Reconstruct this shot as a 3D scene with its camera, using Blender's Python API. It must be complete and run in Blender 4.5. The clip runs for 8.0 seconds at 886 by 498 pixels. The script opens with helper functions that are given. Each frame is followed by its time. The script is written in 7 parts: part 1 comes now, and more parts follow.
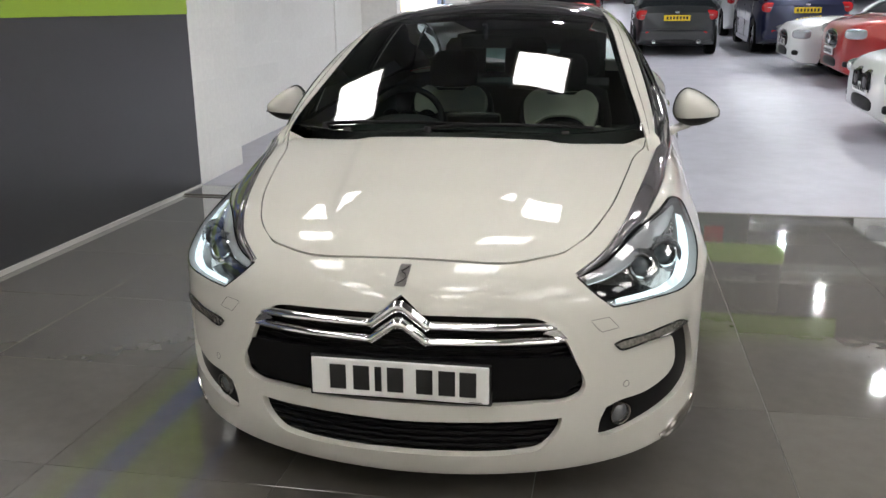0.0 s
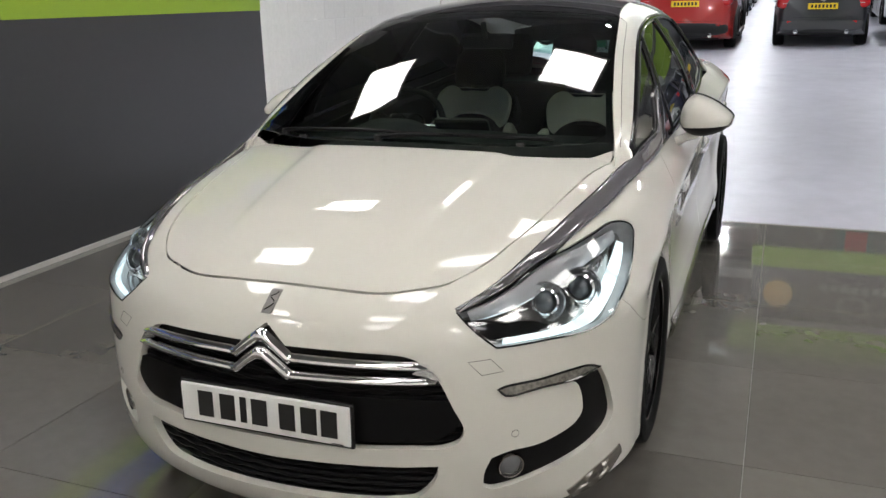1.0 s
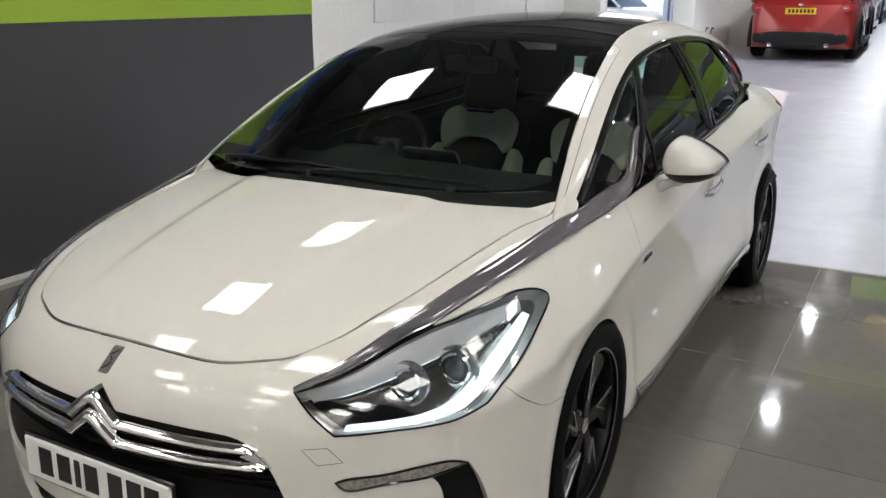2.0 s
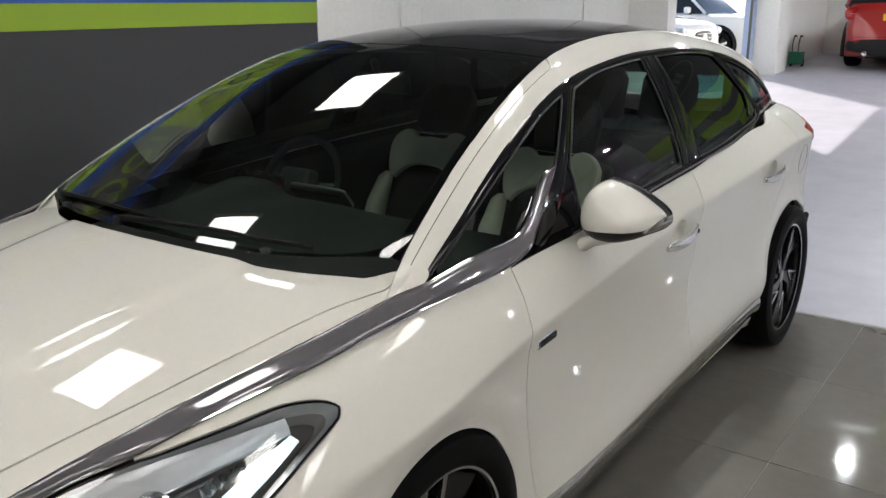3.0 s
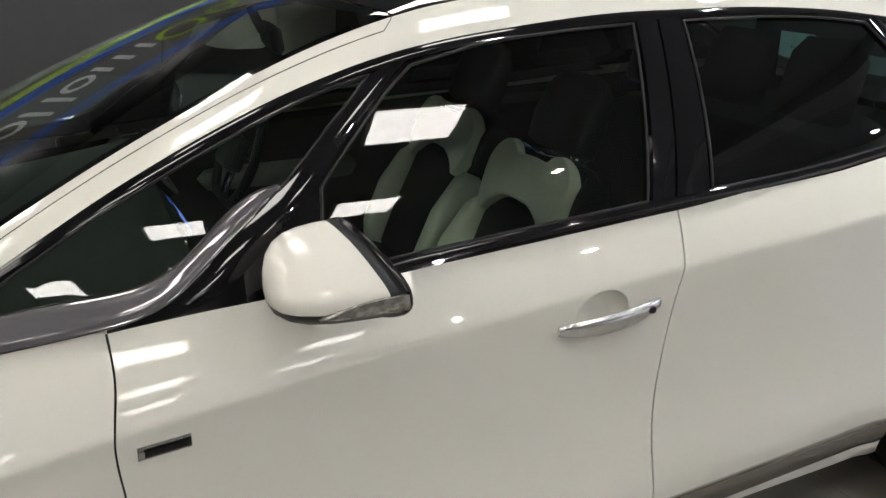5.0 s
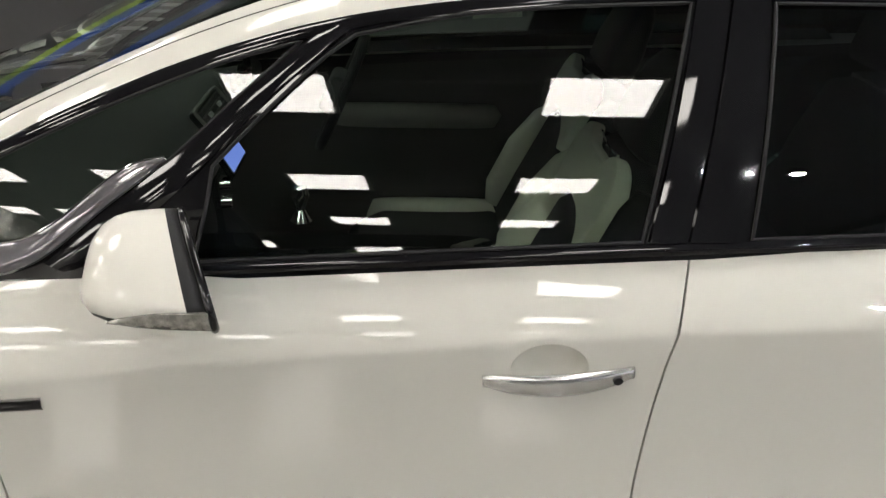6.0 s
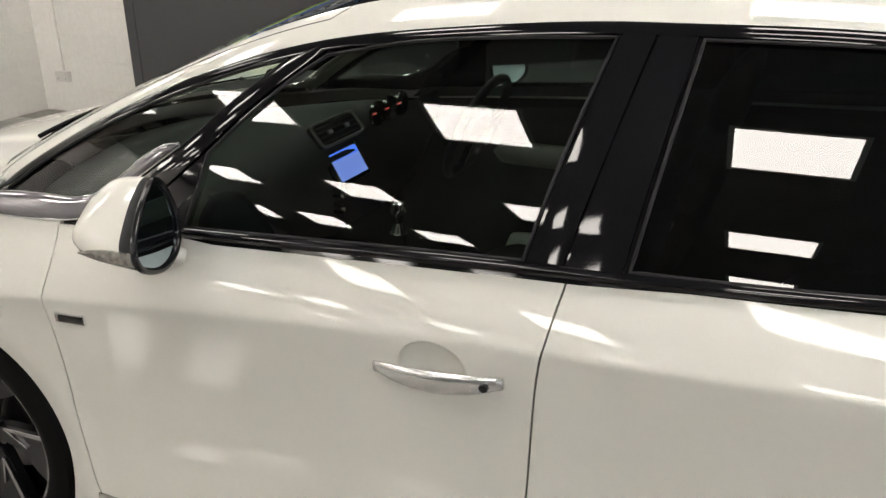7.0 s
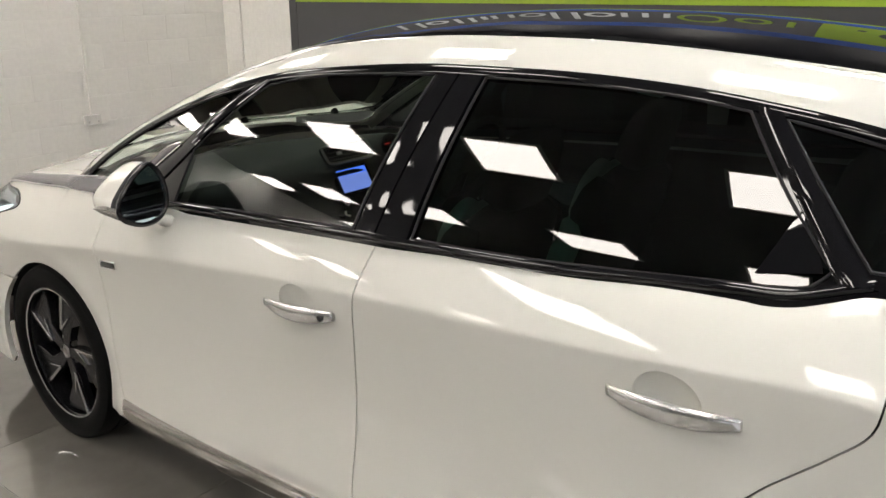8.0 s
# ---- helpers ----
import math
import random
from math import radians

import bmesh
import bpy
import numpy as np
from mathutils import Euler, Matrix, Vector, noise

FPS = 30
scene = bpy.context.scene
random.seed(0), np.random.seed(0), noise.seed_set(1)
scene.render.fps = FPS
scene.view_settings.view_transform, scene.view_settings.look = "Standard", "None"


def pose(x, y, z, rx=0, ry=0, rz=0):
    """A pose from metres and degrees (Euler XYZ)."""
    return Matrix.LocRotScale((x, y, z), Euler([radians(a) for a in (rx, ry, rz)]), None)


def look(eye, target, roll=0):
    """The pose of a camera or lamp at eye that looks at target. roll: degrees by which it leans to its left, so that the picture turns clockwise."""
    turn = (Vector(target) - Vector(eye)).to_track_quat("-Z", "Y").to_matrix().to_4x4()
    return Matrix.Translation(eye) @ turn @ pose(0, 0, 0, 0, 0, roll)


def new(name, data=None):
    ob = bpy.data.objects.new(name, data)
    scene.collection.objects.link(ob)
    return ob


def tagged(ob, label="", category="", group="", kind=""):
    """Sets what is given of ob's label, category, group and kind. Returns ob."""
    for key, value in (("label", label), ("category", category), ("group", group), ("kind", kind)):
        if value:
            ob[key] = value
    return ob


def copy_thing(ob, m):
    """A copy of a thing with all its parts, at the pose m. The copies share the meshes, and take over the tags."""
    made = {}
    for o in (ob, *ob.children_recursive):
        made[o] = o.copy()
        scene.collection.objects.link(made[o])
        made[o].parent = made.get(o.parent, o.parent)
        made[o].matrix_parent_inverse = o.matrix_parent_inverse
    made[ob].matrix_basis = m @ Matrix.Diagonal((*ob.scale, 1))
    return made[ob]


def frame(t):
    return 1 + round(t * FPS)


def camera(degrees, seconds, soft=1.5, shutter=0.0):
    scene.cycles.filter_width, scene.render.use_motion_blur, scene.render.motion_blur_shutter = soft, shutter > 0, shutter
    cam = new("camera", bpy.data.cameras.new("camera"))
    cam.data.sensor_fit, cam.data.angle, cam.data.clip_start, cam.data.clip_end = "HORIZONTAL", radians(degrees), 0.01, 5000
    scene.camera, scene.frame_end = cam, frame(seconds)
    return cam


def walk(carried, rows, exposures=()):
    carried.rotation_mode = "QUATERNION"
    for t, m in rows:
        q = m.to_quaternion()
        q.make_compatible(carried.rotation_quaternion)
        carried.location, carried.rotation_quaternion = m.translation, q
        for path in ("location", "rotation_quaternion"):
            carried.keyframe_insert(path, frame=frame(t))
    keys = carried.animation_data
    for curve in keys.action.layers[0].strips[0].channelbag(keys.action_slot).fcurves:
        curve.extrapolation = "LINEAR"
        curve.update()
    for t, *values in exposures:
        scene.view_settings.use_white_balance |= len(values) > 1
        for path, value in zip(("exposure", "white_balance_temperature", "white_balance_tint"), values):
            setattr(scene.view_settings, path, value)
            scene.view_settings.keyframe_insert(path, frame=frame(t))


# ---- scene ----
cam = camera(54.6, 8.0)
PATH = [
    (0, (0.554, -2.192, 1.506), (0.189, -0.302, 0.963), -0.6),
    (0.5, (0.84, -1.983, 1.526), (0.337, -0.129, 0.969), -1.2),
    (1, (1.209, -1.762, 1.533), (0.509, 0.025, 0.973), -1.3),
    (1.2, (1.334, -1.68, 1.555), (0.566, 0.079, 0.992), -0.8),
    (2.3, (1.735, -0.933, 1.625), (0.737, 0.707, 1.064), -0.1),
    (2.5, (1.796, -0.724, 1.62), (0.756, 0.892, 1.066), -0.1),
    (3, (1.886, -0.275, 1.607), (0.753, 1.278, 1.056), -0.4),
    (3.5, (1.929, 0.185, 1.628), (0.726, 1.676, 1.055), -0.2),
    (4, (2.069, 0.623, 1.61), (0.719, 1.972, 1.012), 0.3),
    (4.2, (2.113, 0.761, 1.602), (0.694, 2.037, 1.002), 0.5),
    (5.3, (2.237, 1.665, 1.594), (0.474, 2.291, 0.888), 0.8),
    (5.5, (2.221, 1.809, 1.604), (0.423, 2.306, 0.885), 1.6),
    (6, (2.094, 2.223, 1.659), (0.296, 2.289, 0.787), 1.5),
    (6.5, (2.088, 2.581, 1.608), (0.28, 2.236, 0.826), 1.6),
    (7, (2.115, 3.048, 1.622), (0.428, 2.269, 0.882), -0.8),
    (7.5, (2.239, 3.506, 1.632), (0.639, 2.496, 0.982), -1.0),
    (8, (2.221, 4.028, 1.622), (0.743, 2.818, 1.027), -0.6),
]
EXPOSURES = [(0, 0.82, 6600, 12), (2.5, 0.75, 6600, 12), (3.5, 0.57, 6600, 12), (4.2, 0.46, 6640, 11), (5.3, 0.99, 6750, 11), (8, 1.00, 6950, 13)]
walk(cam, [(t, look(e, g, r)) for t, e, g, r in PATH], EXPOSURES)

# ---- light ----
world = bpy.data.worlds.new("world")
scene.world = world
world.use_nodes = True
wn = world.node_tree.nodes
sky = wn.new("ShaderNodeTexSky")
sky.sky_type, sky.sun_disc = "NISHITA", False
sky.sun_elevation, sky.sun_rotation = radians(30), radians(-43)
world.node_tree.links.new(sky.outputs[0], wn["Background"].inputs[0])
wn["Background"].inputs[1].default_value = 0.15
sun = new("sun", bpy.data.lights.new("sun", "SUN"))
sun.data.energy, sun.data.angle, sun.data.color = 5.0, radians(0.6), (1.0, 0.96, 0.9)
sun.matrix_world = look((-13.6, 28.6, 11.6), (0, 14, 0))
PANEL_LIGHT = 7.4
SPOT_LIGHT = 1150.0
# ---- the shape of the car: nose at y = 0, tail at y = 4.5, wheels on z = 0 ----
def curve(*pairs):
    """A smooth function through (at, value) pairs, by monotone cubics, with straight ends."""
    xs = np.array(pairs[0::2], float)
    ys = np.array(pairs[1::2], float)
    d = np.diff(ys) / np.diff(xs)
    m = np.concatenate([[d[0]], (d[:-1] + d[1:]) / 2, [d[-1]]])
    flat = np.concatenate([[False], d[:-1] * d[1:] <= 0, [False]])
    m = np.where(flat, 0, m)

    def value(q):
        q = np.asarray(q, float)
        i = np.clip(np.searchsorted(xs, q) - 1, 0, len(xs) - 2)
        h = xs[i + 1] - xs[i]
        u = np.clip((q - xs[i]) / h, 0, 1)
        v = ((2 * u**3 - 3 * u**2 + 1) * ys[i] + (u**3 - 2 * u**2 + u) * h * m[i]
             + (3 * u**2 - 2 * u**3) * ys[i + 1] + (u**3 - u**2) * h * m[i + 1])
        return v + m[0] * np.minimum(q - xs[0], 0) + m[-1] * np.maximum(q - xs[-1], 0)
    return value


def smax(a, b, k):
    h = np.maximum(k - np.abs(a - b), 0) / k
    return np.maximum(a, b) + h * h * k / 4


NOSE = 0.90       # where the rounded front meets the straight sides
TAIL = 4.02
nose_y = curve(0.13, 0.085, 0.155, 0.055, 0.18, 0.036, 0.22, 0.016, 0.26, 0.004, 0.32, -0.005, 0.42, -0.010, 0.52, -0.006, 0.62, 0.004, 0.70, 0.022, 0.76, 0.048, 0.81, 0.085, 0.9, 0.18)
tail_y = curve(0.2, 4.42, 0.4, 4.5, 0.6, 4.5, 0.8, 4.46, 1.0, 4.40, 1.15, 4.34)
crease_z = curve(0.5, 0.70, 0.9, 0.738, 1.2, 0.772, 1.5, 0.812, 2.4, 0.90, 3.3, 0.958, 3.8, 1.0, 4.4, 1.0)
crease_x = curve(0.3, 0.920, 0.6, 0.912, 0.85, 0.895, 1.1, 0.892, 1.5, 0.889, 2.2, 0.890, 2.7, 0.892, 3.3, 0.902, 3.8, 0.915, 4.1, 0.91, 4.5, 0.90)
lean = curve(0.6, 0.80, 1.0, 0.60, 1.5, 0.48, 2.65, 0.60, 3.3, 0.88, 3.7, 1.02, 4.3, 1.1)
below = curve(-0.9, 0.10, -0.7, 0.058, -0.62, 0.040, -0.4, 0.028, -0.15, 0.021, -0.06, 0.014, 0.0, 0.0)
door_below = curve(-0.9, 0.09, -0.7, 0.03, -0.62, 0.006, -0.56, -0.004, -0.50, 0.003, -0.45, 0.012, -0.40, 0.018, -0.35, 0.0215, -0.30, 0.0225, -0.25, 0.0215, -0.20, 0.0195, -0.15, 0.016, -0.10, 0.0115, -0.06, 0.007, 0.0, 0.0)
hood_z = curve(-0.2, 0.67, 0.0, 0.765, 0.1, 0.822, 0.2, 0.866, 0.4, 0.925, 0.7, 0.988, 1.0, 1.036, 1.3, 1.075)
roof_z = curve(0.7, 0.925, 0.95, 1.030, 1.2, 1.143, 1.6, 1.322, 1.95, 1.452, 2.15, 1.500, 2.4, 1.528, 2.75, 1.543, 3.1, 1.538, 3.5, 1.508, 3.9, 1.455, 4.2, 1.39, 4.35, 1.33, 4.43, 1.10)
glass_x = curve(0.7, 0.40, 0.95, 0.60, 1.2, 0.712, 1.5, 0.768, 1.8, 0.797, 2.2, 0.815, 2.65, 0.821, 3.2, 0.808, 3.6, 0.788, 4.0, 0.735, 4.32, 0.655, 4.5, 0.56)
belt_z = curve(1.2, 0.965, 1.5, 0.978, 1.9, 1.005, 2.3, 1.030, 2.65, 1.048, 3.0, 1.061, 3.2, 1.071, 3.4, 1.089, 3.52, 1.097, 3.61, 1.102, 3.67, 1.118, 3.73, 1.137, 3.82, 1.141, 4.3, 1.142)
FLARE = curve(0.0, 0.0, 0.33, 0.0, 0.40, 0.008, 0.46, 0.002, 0.6, 0.0, 1.0, 0.0)


ROLL = curve(2.6, 0.0, 3.1, 0.003, 3.5, 0.018, 3.77, 0.032, 4.0, 0.070, 4.4, 0.120)


def side_x(y, z):
    """Half the body's width at a place along it and a height."""
    t = z - crease_z(y)
    soft = 0.0035
    up = soft * np.logaddexp(0, t / soft)
    down = -soft * np.logaddexp(0, -t / soft)
    x = crease_x(y) - lean(y) * (0.78 * up + 1.85 * up * up)    # doors and rear wings swell out towards the sill, the front wings tuck in
    door = 1 / (1 + np.exp(-(y - 1.50) / 0.09)) / (1 + np.exp((y - 4.30) / 0.05))
    down = np.minimum(down, 0)
    x = x - (below(down) * (1 - door) + door_below(down) * door) * np.clip((y - 0.2) / 0.9, 0.25, 1)
    x = x - 0.004 * np.exp(-((z - 0.60) / 0.14) ** 2) * np.exp(-((y - 2.45) / 0.75) ** 4)
    # the shoulder rolls in to meet the rear windows
    roll = np.clip((z - belt_z(y) + 0.055) / 0.055, 0, 1.4)
    x = x - ROLL(y) * roll * roll
    for hub in (1.107, 3.835):
        x = x + FLARE(np.hypot(y - hub, z - 0.33)) * np.where(z > 0.2, 1, 0)
    return x


def lower(p):
    """Below nought inside the body under the windows."""
    x, y, z = np.abs(p[..., 0]), p[..., 1], p[..., 2]
    a = side_x(np.clip(y, 0.3, 4.4), z)
    f = np.maximum(NOSE - y, 0) / (NOSE - nose_y(z))
    r = np.maximum(y - TAIL, 0) / (tail_y(z) - TAIL)
    u = x / a
    e = u ** 1.9 + f ** 3.0 + r ** 3.0 - 1
    slope = np.sqrt((1.9 * u ** 0.9 / a) ** 2 + (3.0 * f ** 2.0 / 0.9) ** 2 + (3 * r * r / 0.6) ** 2)
    g1 = e / np.maximum(slope, 1.0)
    ridge = 0.011 / (1 + np.exp(-np.clip((0.25 + 0.10 * y - x) / 0.010, -40, 40))) * np.clip((y - 0.2) / 0.25, 0, 1)
    g2 = z - (hood_z(y) + ridge - 0.012 - 0.125 * x * x + np.maximum(y - 1.15, 0) * 0.9)
    return smax(g1, g2, 0.075)


def upper(p):
    """Below nought inside the glass house."""
    x, y, z = np.abs(p[..., 0]), p[..., 1], p[..., 2]
    g1 = z - (roof_z(y) - 0.195 * x * x)
    t = z - 1.05
    g2 = x - (glass_x(y) - 0.38 * t - 0.62 * t * np.maximum(t, 0))
    return smax(g1 * 0.93, g2 * 0.86, 0.05)


def find(f, origin, way, far):
    """Where rays from inside leave the shape f, by bisection."""
    a = np.zeros(len(origin))
    b = np.full(len(origin), float(far))
    for _ in range(34):
        m = (a + b) / 2
        inside = f(origin + way * m[:, None]) < 0
        a, b = np.where(inside, m, a), np.where(inside, b, m)
    return origin + way * a[:, None]


def normal_of(f, p):
    e = 0.002
    g = np.stack([f(p + np.eye(3)[i] * e) - f(p - np.eye(3)[i] * e) for i in range(3)], -1)
    return g / np.linalg.norm(g, axis=-1, keepdims=True)


def round_map(q):
    """(s, z) on the lower body: s is y along the sides, and swings round the nose below s = NOSE."""
    s, z = q[:, 0], q[:, 1]
    ang = np.pi / 2 + np.where(s < NOSE, (s - NOSE) / 0.85, np.where(s > TAIL, (s - TAIL) / 0.6, 0))
    o = np.stack([np.zeros_like(s), np.clip(s, NOSE, TAIL), z], -1)
    w = np.stack([np.sin(ang), -np.cos(ang), np.zeros_like(s)], -1)
    return find(lower, o, w, 1.6)


def front_map(q):
    """(x, z) seen from the front, on the nose."""
    o = np.stack([q[:, 0], np.full(len(q), 0.9), q[:, 1]], -1)
    return find(lower, o, np.array([0.0, -1.0, 0.0]) * np.ones((len(q), 3)), 1.2)


def hood_map(q):
    """(x, y) seen from above, on the bonnet."""
    o = np.stack([q[:, 0], q[:, 1], np.full(len(q), 0.5)], -1)
    return find(lower, o, np.array([0.0, 0.0, 1.0]) * np.ones((len(q), 3)), 0.9)


def top_map(q):
    """(x, y) seen from above, on windscreen and roof."""
    o = np.stack([q[:, 0], q[:, 1], np.full(len(q), 0.8)], -1)
    return find(upper, o, np.array([0.0, 0.0, 1.0]) * np.ones((len(q), 3)), 1.0)


def glass_map(q):
    """(y, z) seen from the side, on the windows."""
    o = np.stack([np.zeros(len(q)), q[:, 0], q[:, 1]], -1)
    return find(upper, o, np.array([1.0, 0.0, 0.0]) * np.ones((len(q), 3)), 1.2)


def s_of(x, y):
    """The s of round_map for a place near the nose."""
    return NOSE + (math.atan2(x, NOSE - y) - math.pi / 2) * 0.85 if y < NOSE else y


def sz(*xyz):
    """(s, z) pairs from x, y, z triples."""
    return [(s_of(xyz[i], xyz[i + 1]), xyz[i + 2]) for i in range(0, len(xyz), 3)]


# ---- materials ----
def material(name, color, rough=0.5, metal=0.0, coat=0.0, grain=0.0, grain_size=200.0, bump=0.0, bump_size=80.0, stain=0.0, stain_size=1.5,
             emit=None, strength=0.0, spec=0.5, rough_vary=0.0, sheen=0.0, by_object=0.0):
    m = bpy.data.materials.new(name)
    m.use_nodes = True
    nt = m.node_tree
    b = nt.nodes["Principled BSDF"]
    b.inputs["Base Color"].default_value = (*color, 1)
    b.inputs["Roughness"].default_value = rough
    b.inputs["Metallic"].default_value = metal
    b.inputs["Coat Weight"].default_value = coat
    b.inputs["Coat Roughness"].default_value = 0.02
    b.inputs["Specular IOR Level"].default_value = spec
    if sheen:
        b.inputs["Sheen Weight"].default_value = sheen
    if emit:
        b.inputs["Emission Color"].default_value = (*emit, 1)
        b.inputs["Emission Strength"].default_value = strength
    geo = nt.nodes.new("ShaderNodeTexCoord")

    def noise_at(size, detail=4):
        t = nt.nodes.new("ShaderNodeTexNoise")
        t.inputs["Scale"].default_value = size
        t.inputs["Detail"].default_value = detail
        nt.links.new(geo.outputs["Object"], t.inputs["Vector"])
        return t

    last = None
    for amount, size in ((grain, grain_size), (stain, stain_size)):
        if amount:
            t = noise_at(size)
            ramp = nt.nodes.new("ShaderNodeMapRange")
            ramp.inputs["From Min"].default_value, ramp.inputs["From Max"].default_value = 0.3, 0.7
            ramp.inputs["To Min"].default_value, ramp.inputs["To Max"].default_value = 1 - amount, 1 + amount
            nt.links.new(t.outputs["Fac"], ramp.inputs["Value"])
            mix = nt.nodes.new("ShaderNodeMix")
            mix.data_type, mix.blend_type = "RGBA", "MULTIPLY"
            mix.inputs["Factor"].default_value = 1
            if last:
                nt.links.new(last, mix.inputs["A"])
            else:
                mix.inputs["A"].default_value = (*color, 1)
            nt.links.new(ramp.outputs["Result"], mix.inputs["B"])
            last = mix.outputs["Result"]
    if by_object:
        info = nt.nodes.new("ShaderNodeObjectInfo")
        ramp = nt.nodes.new("ShaderNodeMapRange")
        ramp.inputs["To Min"].default_value, ramp.inputs["To Max"].default_value = 1 - by_object, 1 + by_object
        nt.links.new(info.outputs["Random"], ramp.inputs["Value"])
        mix = nt.nodes.new("ShaderNodeMix")
        mix.data_type, mix.blend_type = "RGBA", "MULTIPLY"
        mix.inputs["Factor"].default_value = 1
        if last:
            nt.links.new(last, mix.inputs["A"])
        else:
            mix.inputs["A"].default_value = (*color, 1)
        nt.links.new(ramp.outputs["Result"], mix.inputs["B"])
        last = mix.outputs["Result"]
    if last:
        nt.links.new(last, b.inputs["Base Color"])
    if rough_vary:
        t = noise_at(2.2, 6)
        ramp = nt.nodes.new("ShaderNodeMapRange")
        ramp.inputs["From Min"].default_value, ramp.inputs["From Max"].default_value = 0.3, 0.7
        ramp.inputs["To Min"].default_value, ramp.inputs["To Max"].default_value = rough, rough + rough_vary
        nt.links.new(t.outputs["Fac"], ramp.inputs["Value"])
        nt.links.new(ramp.outputs["Result"], b.inputs["Roughness"])
    if bump:
        t = noise_at(bump_size, 5)
        bp = nt.nodes.new("ShaderNodeBump")
        bp.inputs["Strength"].default_value = bump
        bp.inputs["Distance"].default_value = 0.002
        nt.links.new(t.outputs["Fac"], bp.inputs["Height"])
        nt.links.new(bp.outputs["Normal"], b.inputs["Normal"])
    return m


def glazing(name, tint, gloss=1.0):
    """A thin pane: clear through its tint, glossy by Fresnel."""
    m = bpy.data.materials.new(name)
    m.use_nodes = True
    nt = m.node_tree
    nt.nodes.clear()
    out = nt.nodes.new("ShaderNodeOutputMaterial")
    mix = nt.nodes.new("ShaderNodeMixShader")
    clear_ = nt.nodes.new("ShaderNodeBsdfTransparent")
    clear_.inputs[0].default_value = (*tint, 1)
    shiny = nt.nodes.new("ShaderNodeBsdfGlossy")
    shiny.inputs["Roughness"].default_value = 0.0
    shiny.inputs["Color"].default_value = (gloss, gloss, gloss, 1)
    fr = nt.nodes.new("ShaderNodeFresnel")
    fr.inputs["IOR"].default_value = 1.66
    nt.links.new(fr.outputs[0], mix.inputs[0])
    nt.links.new(clear_.outputs[0], mix.inputs[1])
    nt.links.new(shiny.outputs[0], mix.inputs[2])
    nt.links.new(mix.outputs[0], out.inputs[0])
    return m


PAINT = material("pearl white paint", (0.645, 0.632, 0.578), 0.5, coat=1.0, spec=0.03, grain=0.012, grain_size=900)
BLACK_GLOSS = material("gloss black plastic", (0.006, 0.006, 0.007), 0.05)
BLACK = material("matt black plastic", (0.008, 0.008, 0.009), 0.5, spec=0.3, bump=0.25, bump_size=900)
UNDER = material("unlit underbody", (0.006, 0.006, 0.006), 0.8, grain=0.2)
CHROME = material("bright chrome", (0.90, 0.90, 0.91), 0.06, metal=1.0)
DARK_CHROME = material("dark chrome", (0.46, 0.44, 0.42), 0.12, metal=1.0)
SATIN = material("dark satin trim", (0.020, 0.019, 0.018), 0.45, spec=0.35)
RUBBER = material("tyre rubber", (0.0035, 0.0035, 0.0035), 0.6, spec=0.08, grain=0.15, bump=0.3, bump_size=300)
ALLOY_DARK = material("anthracite wheel paint", (0.006, 0.006, 0.007), 0.25, spec=0.3)
ALLOY_CUT = material("machined alloy", (0.50, 0.50, 0.51), 0.24, metal=1.0)
BRAKE = material("brake steel", (0.25, 0.24, 0.23), 0.35, metal=1.0, grain=0.1)
SCREEN_GLASS = glazing("windscreen glass", (0.75, 0.87, 0.81))
DOOR_GLASS = glazing("door glass", (0.70, 0.80, 0.72))
DARK_GLASS = glazing("privacy glass", (0.05, 0.13, 0.12))
HATCH_GLASS = glazing("tinted hatch glass", (0.45, 0.72, 0.68))
ROOF_GLASS = material("black roof glass", (0.004, 0.004, 0.005), 0.02, spec=0.8)
TRAY = material("silver lamp reflector", (0.56, 0.56, 0.57), 0.22, metal=0.8)
LAMP_WALL = material("pale lamp housing", (0.72, 0.71, 0.71), 0.25, metal=0.15, grain=0.05, grain_size=50)
LENS = glazing("clear lens", (0.93, 0.95, 0.97), 0.9)
INDICATOR = material("clear indicator lens", (0.34, 0.33, 0.30), 0.08, metal=0.6, coat=1.0, grain=0.45, grain_size=90)
LED = material("white light guide", (0.9, 0.95, 1.0), 0.3, emit=(0.76, 0.95, 0.97), strength=0.48)
led = LED.node_tree
led_at = led.nodes.new("ShaderNodeTexCoord")
led_noise = led.nodes.new("ShaderNodeTexNoise")
led_noise.inputs["Scale"].default_value, led_noise.inputs["Detail"].default_value = 34, 3
led_range = led.nodes.new("ShaderNodeMapRange")
led_range.inputs["From Min"].default_value, led_range.inputs["From Max"].default_value = 0.35, 0.62
led_range.inputs["To Min"].default_value, led_range.inputs["To Max"].default_value = 0.34, 1.0
led.links.new(led_at.outputs["Object"], led_noise.inputs["Vector"])
led.links.new(led_noise.outputs["Fac"], led_range.inputs["Value"])
led.links.new(led_range.outputs["Result"], led.nodes["Principled BSDF"].inputs["Emission Strength"])
CLEAR_BULB = material("projector lens glass", (0.075, 0.08, 0.085), 0.02, spec=0.9, coat=1.0)
PLATE_WHITE = material("white number plate", (0.80, 0.80, 0.78), 0.35, coat=0.3, grain=0.02)
PLATE_YELLOW = material("yellow number plate", (0.80, 0.55, 0.02), 0.4)
PLATE_INK = material("black plate ink", (0.012, 0.012, 0.012), 0.4)
CREAM = material("cream leather", (0.84, 0.81, 0.70), 0.5, grain=0.05, bump=0.3, bump_size=500)
